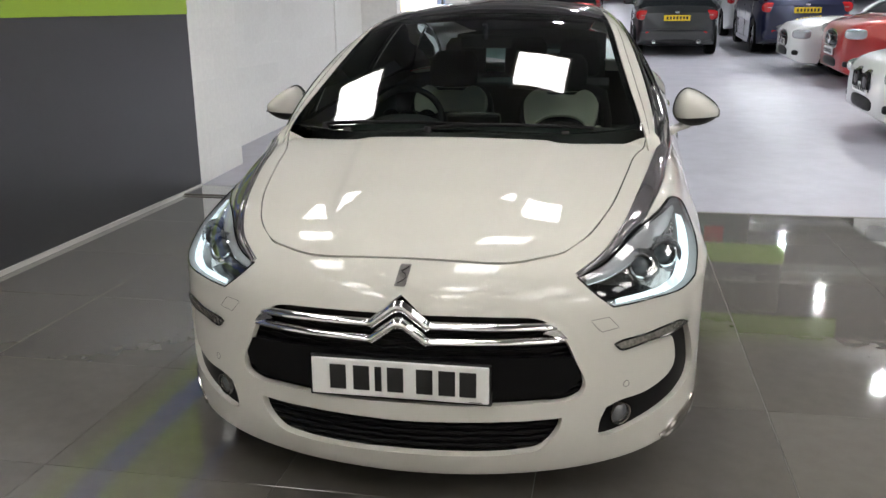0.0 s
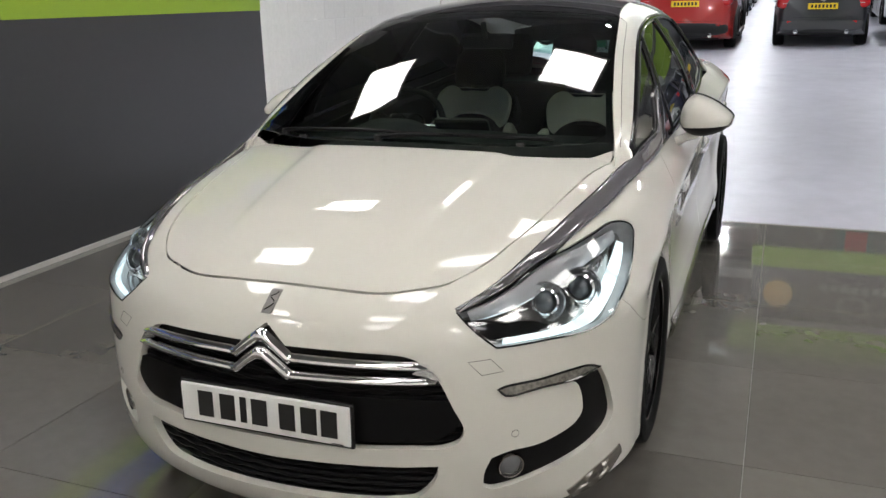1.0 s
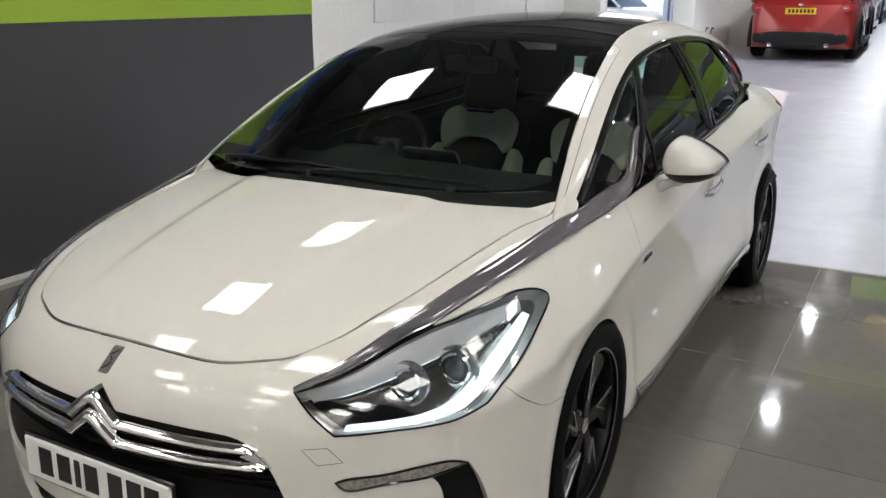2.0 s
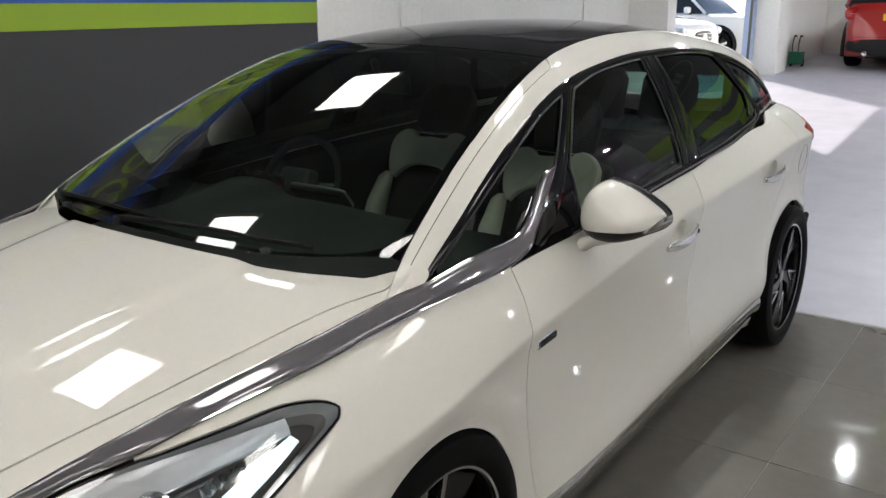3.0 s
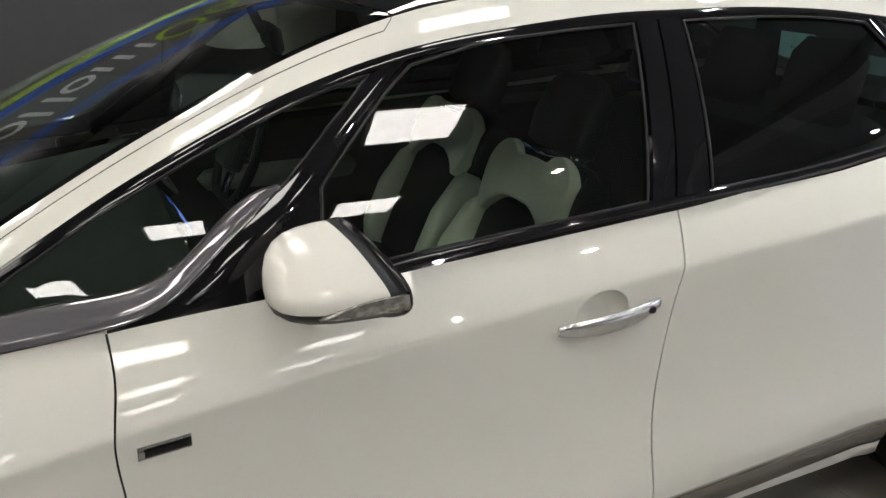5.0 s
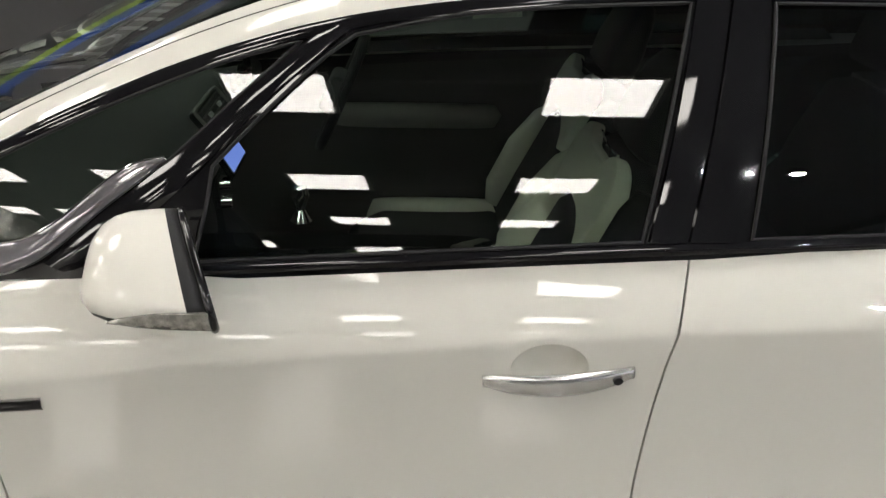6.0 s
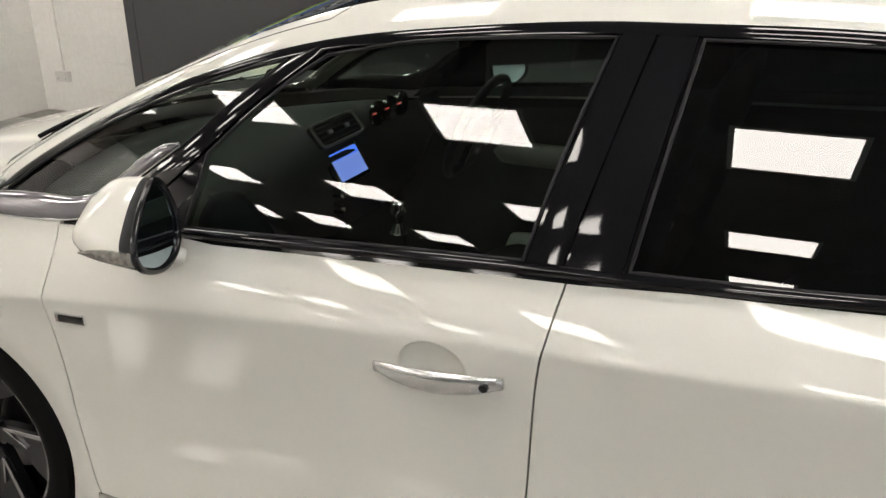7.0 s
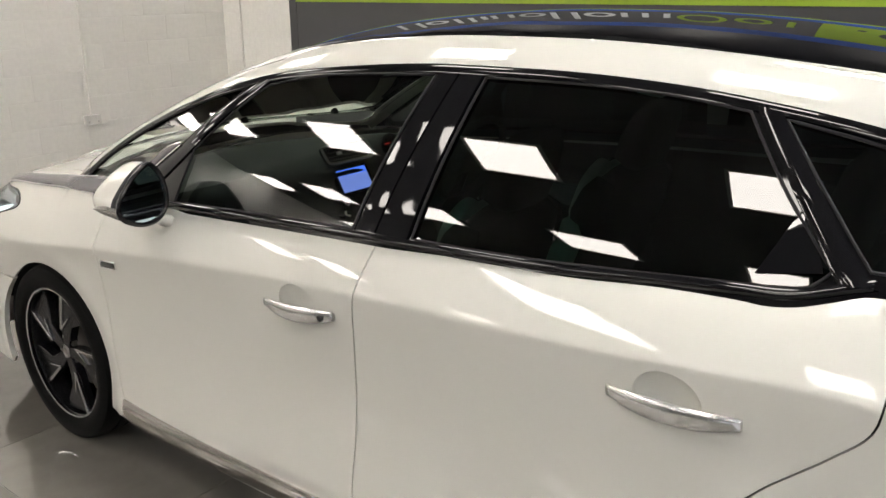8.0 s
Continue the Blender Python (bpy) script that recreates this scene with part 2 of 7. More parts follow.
SEAT_BLACK = material("black leather", (0.006, 0.006, 0.0065), 0.6, spec=0.2, bump=0.3, bump_size=500)
DASH = material("soft black dash", (0.030, 0.032, 0.031), 0.6, spec=0.3, bump=0.3, bump_size=700)
SCREEN_BLUE = material("lit blue display", (0.02, 0.05, 0.3), 0.2, emit=(0.05, 0.14, 0.75), strength=1.0)
SCREEN_PALE = material("lit pale display", (0.2, 0.25, 0.5), 0.2, emit=(0.15, 0.23, 0.75), strength=0.6)
DOOR_TRIM = material("grey door trim", (0.15, 0.15, 0.138), 0.6, grain=0.05)
VENT_SILVER = material("silver plastic", (0.42, 0.43, 0.43), 0.3, spec=0.5)
RED_LAMP = material("red tail lamp", (0.45, 0.01, 0.012), 0.1, coat=1.0)
RED_LIT = material("red dial light", (0.5, 0.02, 0.02), 0.3, emit=(1.0, 0.05, 0.03), strength=0.2)
GRILLE_BLACK = material("black grille plastic", (0.005, 0.005, 0.0055), 0.4, spec=0.12)
MIRROR = material("tinted mirror glass", (0.50, 0.60, 0.66), 0.0, metal=1.0)
BLADE_CHROME = material("satin chrome", (0.20, 0.192, 0.205), 0.07, metal=0.5, spec=0.6, grain=0.03, grain_size=120)
HANDLE_CHROME = material("soft chrome", (0.82, 0.82, 0.81), 0.2, metal=0.9)


# ---- making meshes ----
def mesh_from(name, verts, faces, normals=None):
    me = bpy.data.meshes.new(name)
    me.from_pydata([tuple(v) for v in verts], [], [tuple(int(i) for i in f) for f in faces])
    me.polygons.foreach_set("use_smooth", [True] * len(me.polygons))
    if normals is not None:
        me.normals_split_custom_set_from_vertices([tuple(n) for n in normals])
    me.update()
    return me


def part(name, data, material, parent=None, label=""):
    """Links a mesh or a bmesh as one object, under a thing or a part if one is given."""
    if isinstance(data, bmesh.types.BMesh):
        me = bpy.data.meshes.new(name)
        data.to_mesh(me)
        data.free()
        data = me
    ob = new(name, data)
    if material:
        data.materials.append(material)
    ob.parent = parent
    if label:
        ob["label"] = label
    return ob


def thing(name, label, category, group="", kind="", at=(0, 0, 0)):
    ob = new(name)
    ob.empty_display_size = 0.1
    ob.location = at
    return tagged(ob, label, category, group, kind)


def smooth_by_angle(bm, degrees=35):
    for f in bm.faces:
        f.smooth = True
    for e in bm.edges:
        if len(e.link_faces) == 2 and e.calc_face_angle(0) > radians(degrees):
            e.smooth = False
    return bm


def box(x0, x1, y0, y1, z0, z1, bevel=0.0, segments=2, bm=None):
    own = bmesh.new()
    bmesh.ops.create_cube(own, size=1)
    for v in own.verts:
        v.co = Vector(((x0 + x1) / 2 + v.co.x * (x1 - x0), (y0 + y1) / 2 + v.co.y * (y1 - y0), (z0 + z1) / 2 + v.co.z * (z1 - z0)))
    if bevel:
        bmesh.ops.bevel(own, geom=own.edges[:], offset=bevel, segments=segments, profile=0.5, affect="EDGES")
        smooth_by_angle(own, 12)
    if bm is None:
        return own
    me = bpy.data.meshes.new("tmp")
    own.to_mesh(me)
    own.free()
    bm.from_mesh(me)
    bpy.data.meshes.remove(me)
    return bm


def moved(bm, m):
    bmesh.ops.transform(bm, matrix=m, verts=bm.verts)
    return bm


def joined(*bms):
    out = bmesh.new()
    for b in bms:
        me = bpy.data.meshes.new("tmp")
        b.to_mesh(me)
        b.free()
        out.from_mesh(me)
        bpy.data.meshes.remove(me)
    return out


def lathe(profile, n=48, axis="x", closed=False):
    """Turns (radius, along) pairs round an axis through the origin."""
    verts, faces = [], []
    k = len(profile)
    for i in range(n):
        c, s = math.cos(2 * math.pi * i / n), math.sin(2 * math.pi * i / n)
        for r, h in profile:
            verts.append({"x": (h, r * c, r * s), "y": (r * c, h, r * s), "z": (r * c, r * s, h)}[axis])
    for i in range(n):
        j = (i + 1) % n
        for a in range(k if closed else k - 1):
            b = (a + 1) % k
            faces.append((i * k + a, j * k + a, j * k + b, i * k + b))
    bm = bmesh.new()
    vs = [bm.verts.new(v) for v in verts]
    for f in faces:
        bm.faces.new([vs[i] for i in f])
    bmesh.ops.remove_doubles(bm, verts=bm.verts, dist=1e-5)
    bmesh.ops.recalc_face_normals(bm, faces=bm.faces)
    return smooth_by_angle(bm, 32)


def spline(pts, step=0.02, closed=False):
    """A smooth line through points of any dimension, at about even steps."""
    p = np.array(pts, float)
    n = len(p)
    if n == 2:
        k = max(1, int(np.ceil(np.linalg.norm(p[1] - p[0]) / step)))
        return p[0] + (p[1] - p[0]) * np.linspace(0, 1, k + 1)[:, None]
    out = []
    for i in range(n if closed else n - 1):
        a = p[(i - 1) % n] if closed or i > 0 else 2 * p[0] - p[1]
        b, c = p[i], p[(i + 1) % n]
        d = p[(i + 2) % n] if closed or i < n - 2 else 2 * p[-1] - p[-2]
        k = max(2, int(np.ceil(np.linalg.norm(c - b) / step)))
        # centripetal knots keep uneven spacing from overshooting
        t1 = max(np.linalg.norm(b - a), 1e-6) ** 0.5
        t2 = t1 + max(np.linalg.norm(c - b), 1e-6) ** 0.5
        t3 = t2 + max(np.linalg.norm(d - c), 1e-6) ** 0.5
        for u in np.linspace(0, 1, k + 1)[:-1]:
            t = t1 + (t2 - t1) * u
            a1 = a * (t1 - t) / t1 + b * t / t1
            a2 = b * (t2 - t) / (t2 - t1) + c * (t - t1) / (t2 - t1)
            a3 = c * (t3 - t) / (t3 - t2) + d * (t - t2) / (t3 - t2)
            b1 = a1 * (t2 - t) / t2 + a2 * t / t2
            b2 = a2 * (t3 - t) / (t3 - t1) + a3 * (t - t1) / (t3 - t1)
            out.append(b1 * (t2 - t) / (t2 - t1) + b2 * (t - t1) / (t2 - t1))
    if not closed:
        out.append(p[-1])
    return np.array(out)


def resample(line, n):
    line = np.asarray(line, float)
    d = np.concatenate([[0], np.cumsum(np.linalg.norm(np.diff(line, axis=0), axis=1))])
    u = np.linspace(0, d[-1], n)
    return np.stack([np.interp(u, d, line[:, i]) for i in range(line.shape[1])], -1)


def loop(*runs, step=0.02):
    """A closed outline of smooth runs with corners where they meet."""
    out = []
    for run in runs:
        line = spline(run, step)
        if out and np.linalg.norm(out[-1][-1] - line[0]) < 1e-6:
            line = line[1:]
        out.append(line)
    line = np.concatenate(out)
    if np.linalg.norm(line[0] - line[-1]) < 1e-6:
        line = line[:-1]
    return line


def both(half):
    """A closed outline from its right half, listed from the top of the middle to the bottom of it."""
    half = np.asarray(half, float)
    other = half[::-1] * np.array([-1.0, 1.0])
    keep = np.abs(other[:, 0]) > 1e-6
    return np.concatenate([half, other[keep]])


def inside(q, poly):
    q, poly = np.asarray(q, float), np.asarray(poly, float)
    a, b = poly, np.roll(poly, -1, 0)
    hit = np.zeros(len(q), bool)
    for (x0, y0), (x1, y1) in zip(a, b):
        if y0 == y1:
            continue
        c = (y0 > q[:, 1]) != (y1 > q[:, 1])
        hit ^= c & (q[:, 0] < (x1 - x0) * (q[:, 1] - y0) / (y1 - y0) + x0)
    return hit


def clear(q, line, gap):
    """Which points lie further than gap from a line's points."""
    ok = np.ones(len(q), bool)
    for a in range(0, len(line), 200):
        d = np.linalg.norm(q[:, None, :] - line[None, a:a + 200, :], axis=2).min(1)
        ok &= d > gap
    return ok


def shrunk(poly, gap):
    """The outline moved inwards by gap."""
    poly = np.asarray(poly, float)
    t = np.roll(poly, -1, 0) - np.roll(poly, 1, 0)
    n = np.stack([-t[:, 1], t[:, 0]], -1) / np.maximum(np.linalg.norm(t, axis=1, keepdims=True), 1e-9)
    area = np.sum(poly[:, 0] * np.roll(poly[:, 1], -1) - np.roll(poly[:, 0], -1) * poly[:, 1])
    return poly + n * gap * (1 if area > 0 else -1)


def flat_cut(outline, holes=(), step=0.03, fine=None):
    """Triangles that fill an outline with holes, in the plane."""
    from mathutils.geometry import delaunay_2d_cdt
    loops = [np.asarray(outline, float)] + [np.asarray(h, float) for h in holes]
    lo, hi = loops[0].min(0), loops[0].max(0)
    gx, gy = np.meshgrid(np.arange(lo[0], hi[0] + step, step), np.arange(lo[1], hi[1] + step, step * 0.87))
    gx = gx + (np.arange(gx.shape[0]) % 2)[:, None] * step / 2
    q = np.stack([gx.ravel(), gy.ravel()], -1)
    q = q[inside(q, loops[0])]
    for h in loops[1:]:
        q = q[~inside(q, h)]
    for h in loops:
        q = q[clear(q, h, step * 0.55)]
    if fine is not None:
        fine = np.asarray(fine, float)
        q = q[clear(q, fine, step * 0.4)]
        fine = fine[inside(fine, loops[0])]
        for h in loops[1:]:
            fine = fine[~inside(fine, h)]
        for h in loops:
            fine = fine[clear(fine, h, 0.007)]
        q = np.concatenate([q, fine])
    verts, edges = [], []
    for h in loops:
        a = len(verts)
        verts += [tuple(v) for v in h]
        edges += [(a + i, a + (i + 1) % len(h)) for i in range(len(h))]
    rim = len(verts)
    verts += [tuple(v) for v in q]
    out = delaunay_2d_cdt([Vector(v) for v in verts], edges, [], 0, 1e-6)
    vs = np.array([(v.x, v.y) for v in out[0]])
    faces = np.array([list(f) for f in out[2] if len(f) == 3])
    mid = vs[faces].mean(1)
    ok = inside(mid, loops[0])
    for h in loops[1:]:
        ok &= ~inside(mid, h)
    return vs, faces[ok]


def skin(outline, holes, onto, shape, step=0.03, depth=0.012, lift=0.0, gap=0.0, mirror=False, fine=None, shade=None):
    """A panel of the car: an outline with holes, laid onto the shape, with turned-in edges."""
    if gap:
        outline = shrunk(outline, gap)
    vs, faces = flat_cut(outline, holes, step, fine)
    p = onto(vs)
    n = normal_of(shape, p)
    count = {}
    for f in faces:
        for a, b in ((f[0], f[1]), (f[1], f[2]), (f[2], f[0])):
            k = (min(a, b), max(a, b))
            count[k] = count.get(k, 0) + 1
    rim = sorted({i for k, c in count.items() if c == 1 for i in k})
    p = p + n * lift
    top = p.copy()
    if depth:
        top[rim] -= n[rim] * min(0.0012, depth / 3)
    # turn the faces outwards
    f3 = top[faces]
    fn = np.cross(f3[:, 1] - f3[:, 0], f3[:, 2] - f3[:, 0])
    flip = (fn * n[faces[:, 0]]).sum(1) < 0
    faces = np.where(flip[:, None], faces[:, ::-1], faces)
    seen = n if shade is None else normal_of(shade, p)
    verts, normals, allf = [*top], [*seen], [tuple(f) for f in faces]
    if depth:
        dirs = {(f[i], f[(i + 1) % 3]) for f in faces for i in range(3)}
        for k, c in count.items():
            if c == 1:
                a, b = k if k in dirs else k[::-1]
                e = top[b] - top[a]
                o = np.cross(e, n[a])
                o = o / max(np.linalg.norm(o), 1e-9)
                j = len(verts)
                verts += [top[a], top[b], top[b] - n[b] * depth, top[a] - n[a] * depth]
                normals += [o, o, o, o]
                allf.append((j + 1, j, j + 3, j + 2))
    verts, normals = np.array(verts), np.array(normals)
    if mirror:
        verts = verts * (-1, 1, 1)
        normals = normals * (-1, 1, 1)
        allf = [f[::-1] for f in allf]
    keep = np.unique(np.concatenate([np.array(f) for f in allf]))
    order = np.full(len(verts), -1)
    order[keep] = np.arange(len(keep))
    return mesh_from("panel", verts[keep], [tuple(order[list(f)]) for f in allf], normals[keep])


def onto_shape(f, p, rounds=6):
    """Moves points to the shape along its slope."""
    for _ in range(rounds):
        v = f(p)
        e = 0.002
        g = np.stack([f(p + np.eye(3)[i] * e) - f(p - np.eye(3)[i] * e) for i in range(3)], -1) / (2 * e)
        p = p - g * (v / np.maximum((g * g).sum(-1), 1e-6))[..., None]
    return p


def band(a, b, shape=None, n=60, across=6, lift=0.0, crown=0.0, depth=0.01, mirror=False, even=0, power=2):
    """A strip between two lines in space, laid onto a shape if one is given, arched by crown; even smooths its slope along it."""
    if even:
        n = len(a)
    else:
        a, b = resample(a, n), resample(b, n)
    u = np.linspace(0, 1, across + 1)
    p = a[:, None, :] * (1 - u)[None, :, None] + b[:, None, :] * u[None, :, None]
    if shape is not None:
        p = onto_shape(shape, p.reshape(-1, 3)).reshape(p.shape)
        nor = normal_of(shape, p.reshape(-1, 3)).reshape(p.shape)
    else:
        du, dv = np.gradient(p, axis=0), np.gradient(p, axis=1)
        nor = np.cross(dv, du)
        nor /= np.maximum(np.linalg.norm(nor, axis=2, keepdims=True), 1e-9)
        if nor[n // 2, across // 2, 0] < 0:
            nor = -nor
        for _ in range(even):
            nor = np.concatenate([nor[:1], (nor[:-2] + 2 * nor[1:-1] + nor[2:]) / 4, nor[-1:]])
            nor /= np.linalg.norm(nor, axis=2, keepdims=True)
    p = p + nor * (lift + crown * (1 - np.abs(2 * u - 1) ** power))[None, :, None]
    k = across + 1
    verts = list(p.reshape(-1, 3))
    faces = [(i * k + j, (i + 1) * k + j, (i + 1) * k + j + 1, i * k + j + 1) for i in range(n - 1) for j in range(across)]
    f0 = np.cross(p[1, 0] - p[0, 0], p[0, 1] - p[0, 0])
    mid = n // 2
    f0 = np.cross(p[mid + 1, 0] - p[mid, 0], p[mid, 1] - p[mid, 0])
    if (f0 * nor[mid, 0]).sum() < 0:
        faces = [f[::-1] for f in faces]
    if depth:
        rim = [i * k for i in range(n)] + [(n - 1) * k + j for j in range(1, k)] + [i * k + across for i in range(n - 2, -1, -1)] + [j for j in range(across - 1, 0, -1)]
        flat = nor.reshape(-1, 3)
        base = len(verts)
        verts += [verts[i] for i in rim]
        verts += [verts[i] - flat[i] * depth for i in rim]
        m = len(rim)
        for i in range(m):
            j = (i + 1) % m
            faces.append((base + i, base + j, base + m + j, base + m + i))
    verts = np.array(verts)
    if mirror:
        verts = verts * (-1, 1, 1)
        faces = [f[::-1] for f in faces]
    me = mesh_from("band", verts, faces)
    bm = bmesh.new()
    bm.from_mesh(me)
    bpy.data.meshes.remove(me)
    return bm


def tube(line, radius, n=10, closed=False, caps=True):
    """A round bar along a line; radius is a number or one for each point."""
    p = np.asarray(line, float)
    r = np.full(len(p), radius, float) if np.isscalar(radius) else np.asarray(radius, float)
    verts, faces = [], []
    t = np.gradient(p, axis=0)
    if closed:
        t = np.roll(p, -1, 0) - np.roll(p, 1, 0)
    t /= np.maximum(np.linalg.norm(t, axis=1, keepdims=True), 1e-9)
    up = Vector((0, 0, 1)) if abs(t[0][2]) < 0.9 else Vector((1, 0, 0))
    for i in range(len(p)):
        d = Vector(t[i])
        a = (up - d * up.dot(d)).normalized()
        up = a
        b = d.cross(a)
        for j in range(n):
            w = 2 * math.pi * j / n
            verts.append(Vector(p[i]) + (a * math.cos(w) + b * math.sin(w)) * r[i])
    m = len(p)
    for i in range(m if closed else m - 1):
        for j in range(n):
            k = (i + 1) % m
            faces.append((i * n + j, i * n + (j + 1) % n, k * n + (j + 1) % n, k * n + j))
    if caps and not closed:
        faces.append(tuple(range(n))[::-1])
        faces.append(tuple((m - 1) * n + j for j in range(n)))
    bm = bmesh.new()
    vs = [bm.verts.new(v) for v in verts]
    for f in faces:
        bm.faces.new([vs[i] for i in f])
    bmesh.ops.recalc_face_normals(bm, faces=bm.faces)
    return smooth_by_angle(bm, 50)


def slab(outline, z0, z1, bevel=0.0):
    """A flat plate with an outline in x and y."""
    bm = bmesh.new()
    vs = [bm.verts.new((x, y, z0)) for x, y in outline]
    f = bm.faces.new(vs)
    r = bmesh.ops.extrude_face_region(bm, geom=[f])
    for v in r["geom"]:
        if isinstance(v, bmesh.types.BMVert):
            v.co.z = z1
    bmesh.ops.recalc_face_normals(bm, faces=bm.faces)
    if bevel:
        es = [e for e in bm.edges if abs(e.verts[0].co.z - e.verts[1].co.z) < 1e-6]
        bmesh.ops.bevel(bm, geom=es, offset=bevel, segments=2, profile=0.5, affect="EDGES")
    return smooth_by_angle(bm, 15)


def cushion(rows, cap=True):
    """A soft body through rings of points, each ring a list of the same length."""
    bm = bmesh.new()
    rings = [[bm.verts.new(p) for p in ring] for ring in rows]
    k = len(rings[0])
    for a, b in zip(rings, rings[1:]):
        for i in range(k):
            bm.faces.new((a[i], a[(i + 1) % k], b[(i + 1) % k], b[i]))
    if cap:
        bm.faces.new(rings[0][::-1])
        bm.faces.new(rings[-1])
    bmesh.ops.recalc_face_normals(bm, faces=bm.faces)
    for f in bm.faces:
        f.smooth = True
    return bm


def rounded(cx, cy, hx, hy, power=4.0, n=24):
    """A rounded rectangle in the plane."""
    out = []
    for i in range(n):
        w = 2 * math.pi * i / n
        c, s = math.cos(w), math.sin(w)
        out.append((cx + hx * math.copysign(abs(c) ** (2 / power), c), cy + hy * math.copysign(abs(s) ** (2 / power), s)))
    return out


# ---- the showroom ----
TILE = material("polished grey floor tile", (0.150, 0.140, 0.123), 0.05, coat=0.75, grain=0.05, grain_size=14, stain=0.05, stain_size=1.2, by_object=0.10, spec=0.6)
GROUT = material("pale tile joint", (0.24, 0.23, 0.21), 0.6, grain=0.1)
CONCRETE = material("painted concrete floor", (0.395, 0.385, 0.43), 0.34, spec=0.4, grain=0.05, grain_size=6, stain=0.09, stain_size=0.4, rough_vary=0.12)
WHITE_WALL = material("white painted blockwork", (0.85, 0.84, 0.80), 0.6, grain=0.03, grain_size=25, bump=0.25, bump_size=120)
ROOF_WHITE = material("pale roof lining", (0.20, 0.20, 0.195), 0.7, grain=0.02)
CEILING = material("dark grey ceiling tile", (0.19, 0.19, 0.19), 0.8, grain=0.02)
CHARCOAL = material("charcoal wall panel", (0.041, 0.042, 0.046), 0.36, spec=0.9, grain=0.04, grain_size=20)
GREEN = material("lime green wall paint", (0.30, 0.45, 0.035), 0.45, grain=0.03)
BLUE = material("blue wall paint", (0.03, 0.10, 0.42), 0.45, grain=0.03)
LETTER = material("pale sign lettering", (0.72, 0.74, 0.74), 0.4)
PANEL_ON = material("lit ceiling panel", (0.9, 0.9, 0.88), 0.4, emit=(1.0, 0.985, 0.955), strength=PANEL_LIGHT)
SPOT_ON = material("lit downlight", (0.9, 0.9, 0.9), 0.4, emit=(0.90, 0.96, 1.0), strength=SPOT_LIGHT)
GREY_WALL = material("dark grey wall paint", (0.10, 0.10, 0.105), 0.6, grain=0.04)
SKIRT = material("pale skirting", (0.55, 0.54, 0.51), 0.5, grain=0.05)

EDGE_Y, WALL_X, CEIL_F, CEIL_B, RISE = 4.34, -2.94, 3.25, 3.45, 0.038


def back_z(y):
    """The height of the rear floor, which rises gently."""
    return max(0.0, (y - EDGE_Y) * RISE)


def flat(name, mat_, x0, x1, y0, y1, z0, z1, label, category, kind="structure", bevel=0.0):
    return tagged(part(name, box(x0, x1, y0, y1, z0, z1, bevel), mat_), label, category, kind=kind)


floor = flat("floor", GROUT, -3.62, 14, -3.6, EDGE_Y, -0.2, -0.004, "pale joints of the grey tiled showroom floor", "floor")
bm = bmesh.new()
vs = [bm.verts.new(v) for v in ((-3.63, EDGE_Y, 0), (30, EDGE_Y, 0), (30, 70, back_z(70)), (-3.63, 70, back_z(70)))]
bm.faces.new(vs)
r = bmesh.ops.extrude_face_region(bm, geom=bm.faces[:])
for v in r["geom"]:
    if isinstance(v, bmesh.types.BMVert):
        v.co.z -= 0.2
bmesh.ops.recalc_face_normals(bm, faces=bm.faces)
tagged(part("floor_rear", bm, CONCRETE), "pale grey painted concrete workshop floor", "floor", kind="structure")
flat("trim_floor", GROUT, -3.62, 14, EDGE_Y - 0.012, EDGE_Y + 0.012, -0.01, 0.003, "thin metal strip between tile and concrete", "trim")

flat("floor_pier", TILE, -3.62, -1.55, EDGE_Y + 0.014, 4.706, -0.02, back_z(4.706) + 0.003, "strip of polished grey tile in front of the pier", "floor")
flat("wall_west", CHARCOAL, WALL_X - 0.2, WALL_X, -1.80, 4.71, 0, 1.47, "charcoal lower wall of the showroom", "wall")
for nm, mat_, z0, z1 in (("wall_band_green", GREEN, 1.47, 1.62), ("wall_band_blue", BLUE, 1.62, 1.83), ("wall_band_dark", CHARCOAL, 1.83, 2.50), ("wall_band_blue_high", BLUE, 2.50, 2.66), ("wall_band_top", CHARCOAL, 2.66, CEIL_F)):
    flat(nm, mat_, WALL_X - 0.2, WALL_X + (0.006 if mat_ is GREEN else 0.004 if mat_ is BLUE else 0), -1.80, 4.71, z0, z1, "painted band of the showroom wall", "wall")
flat("wall_sign_panel", GREEN, WALL_X, WALL_X + 0.012, 2.6, 4.25, 1.84, 2.49, "green panel of the wall sign", "wall")
flat("baseboard", SKIRT, WALL_X, WALL_X + 0.015, -1.80, 4.71, 0, 0.03, "pale skirting strip along the charcoal wall", "baseboard")

# white pier and blockwork beyond the charcoal panel
flat("wall_pier", WHITE_WALL, WALL_X - 0.5, WALL_X - 0.004, 4.71, 5.62, 0, CEIL_B + 0.3, "white painted pier beside the charcoal wall", "wall")
WEST2 = WALL_X - 0.38
DOOR_A, DOOR_B = 11.6, 14.88
flat("wall_west_rear", WHITE_WALL, WEST2 - 0.3, WEST2, 5.62, DOOR_A, 0, CEIL_B + 0.6, "white painted blockwork wall with a conduit", "wall")
flat("wall_over_door", WHITE_WALL, -3.05, -2.75, DOOR_A, DOOR_B, 2.8, CEIL_B + 0.6, "white wall over the vehicle door", "wall")
flat("wall_door_return", WHITE_WALL, WEST2 - 0.002, -2.75, DOOR_A - 0.3, DOOR_A - 0.002, 0.1, CEIL_B + 0.6, "white return beside the vehicle door", "wall")
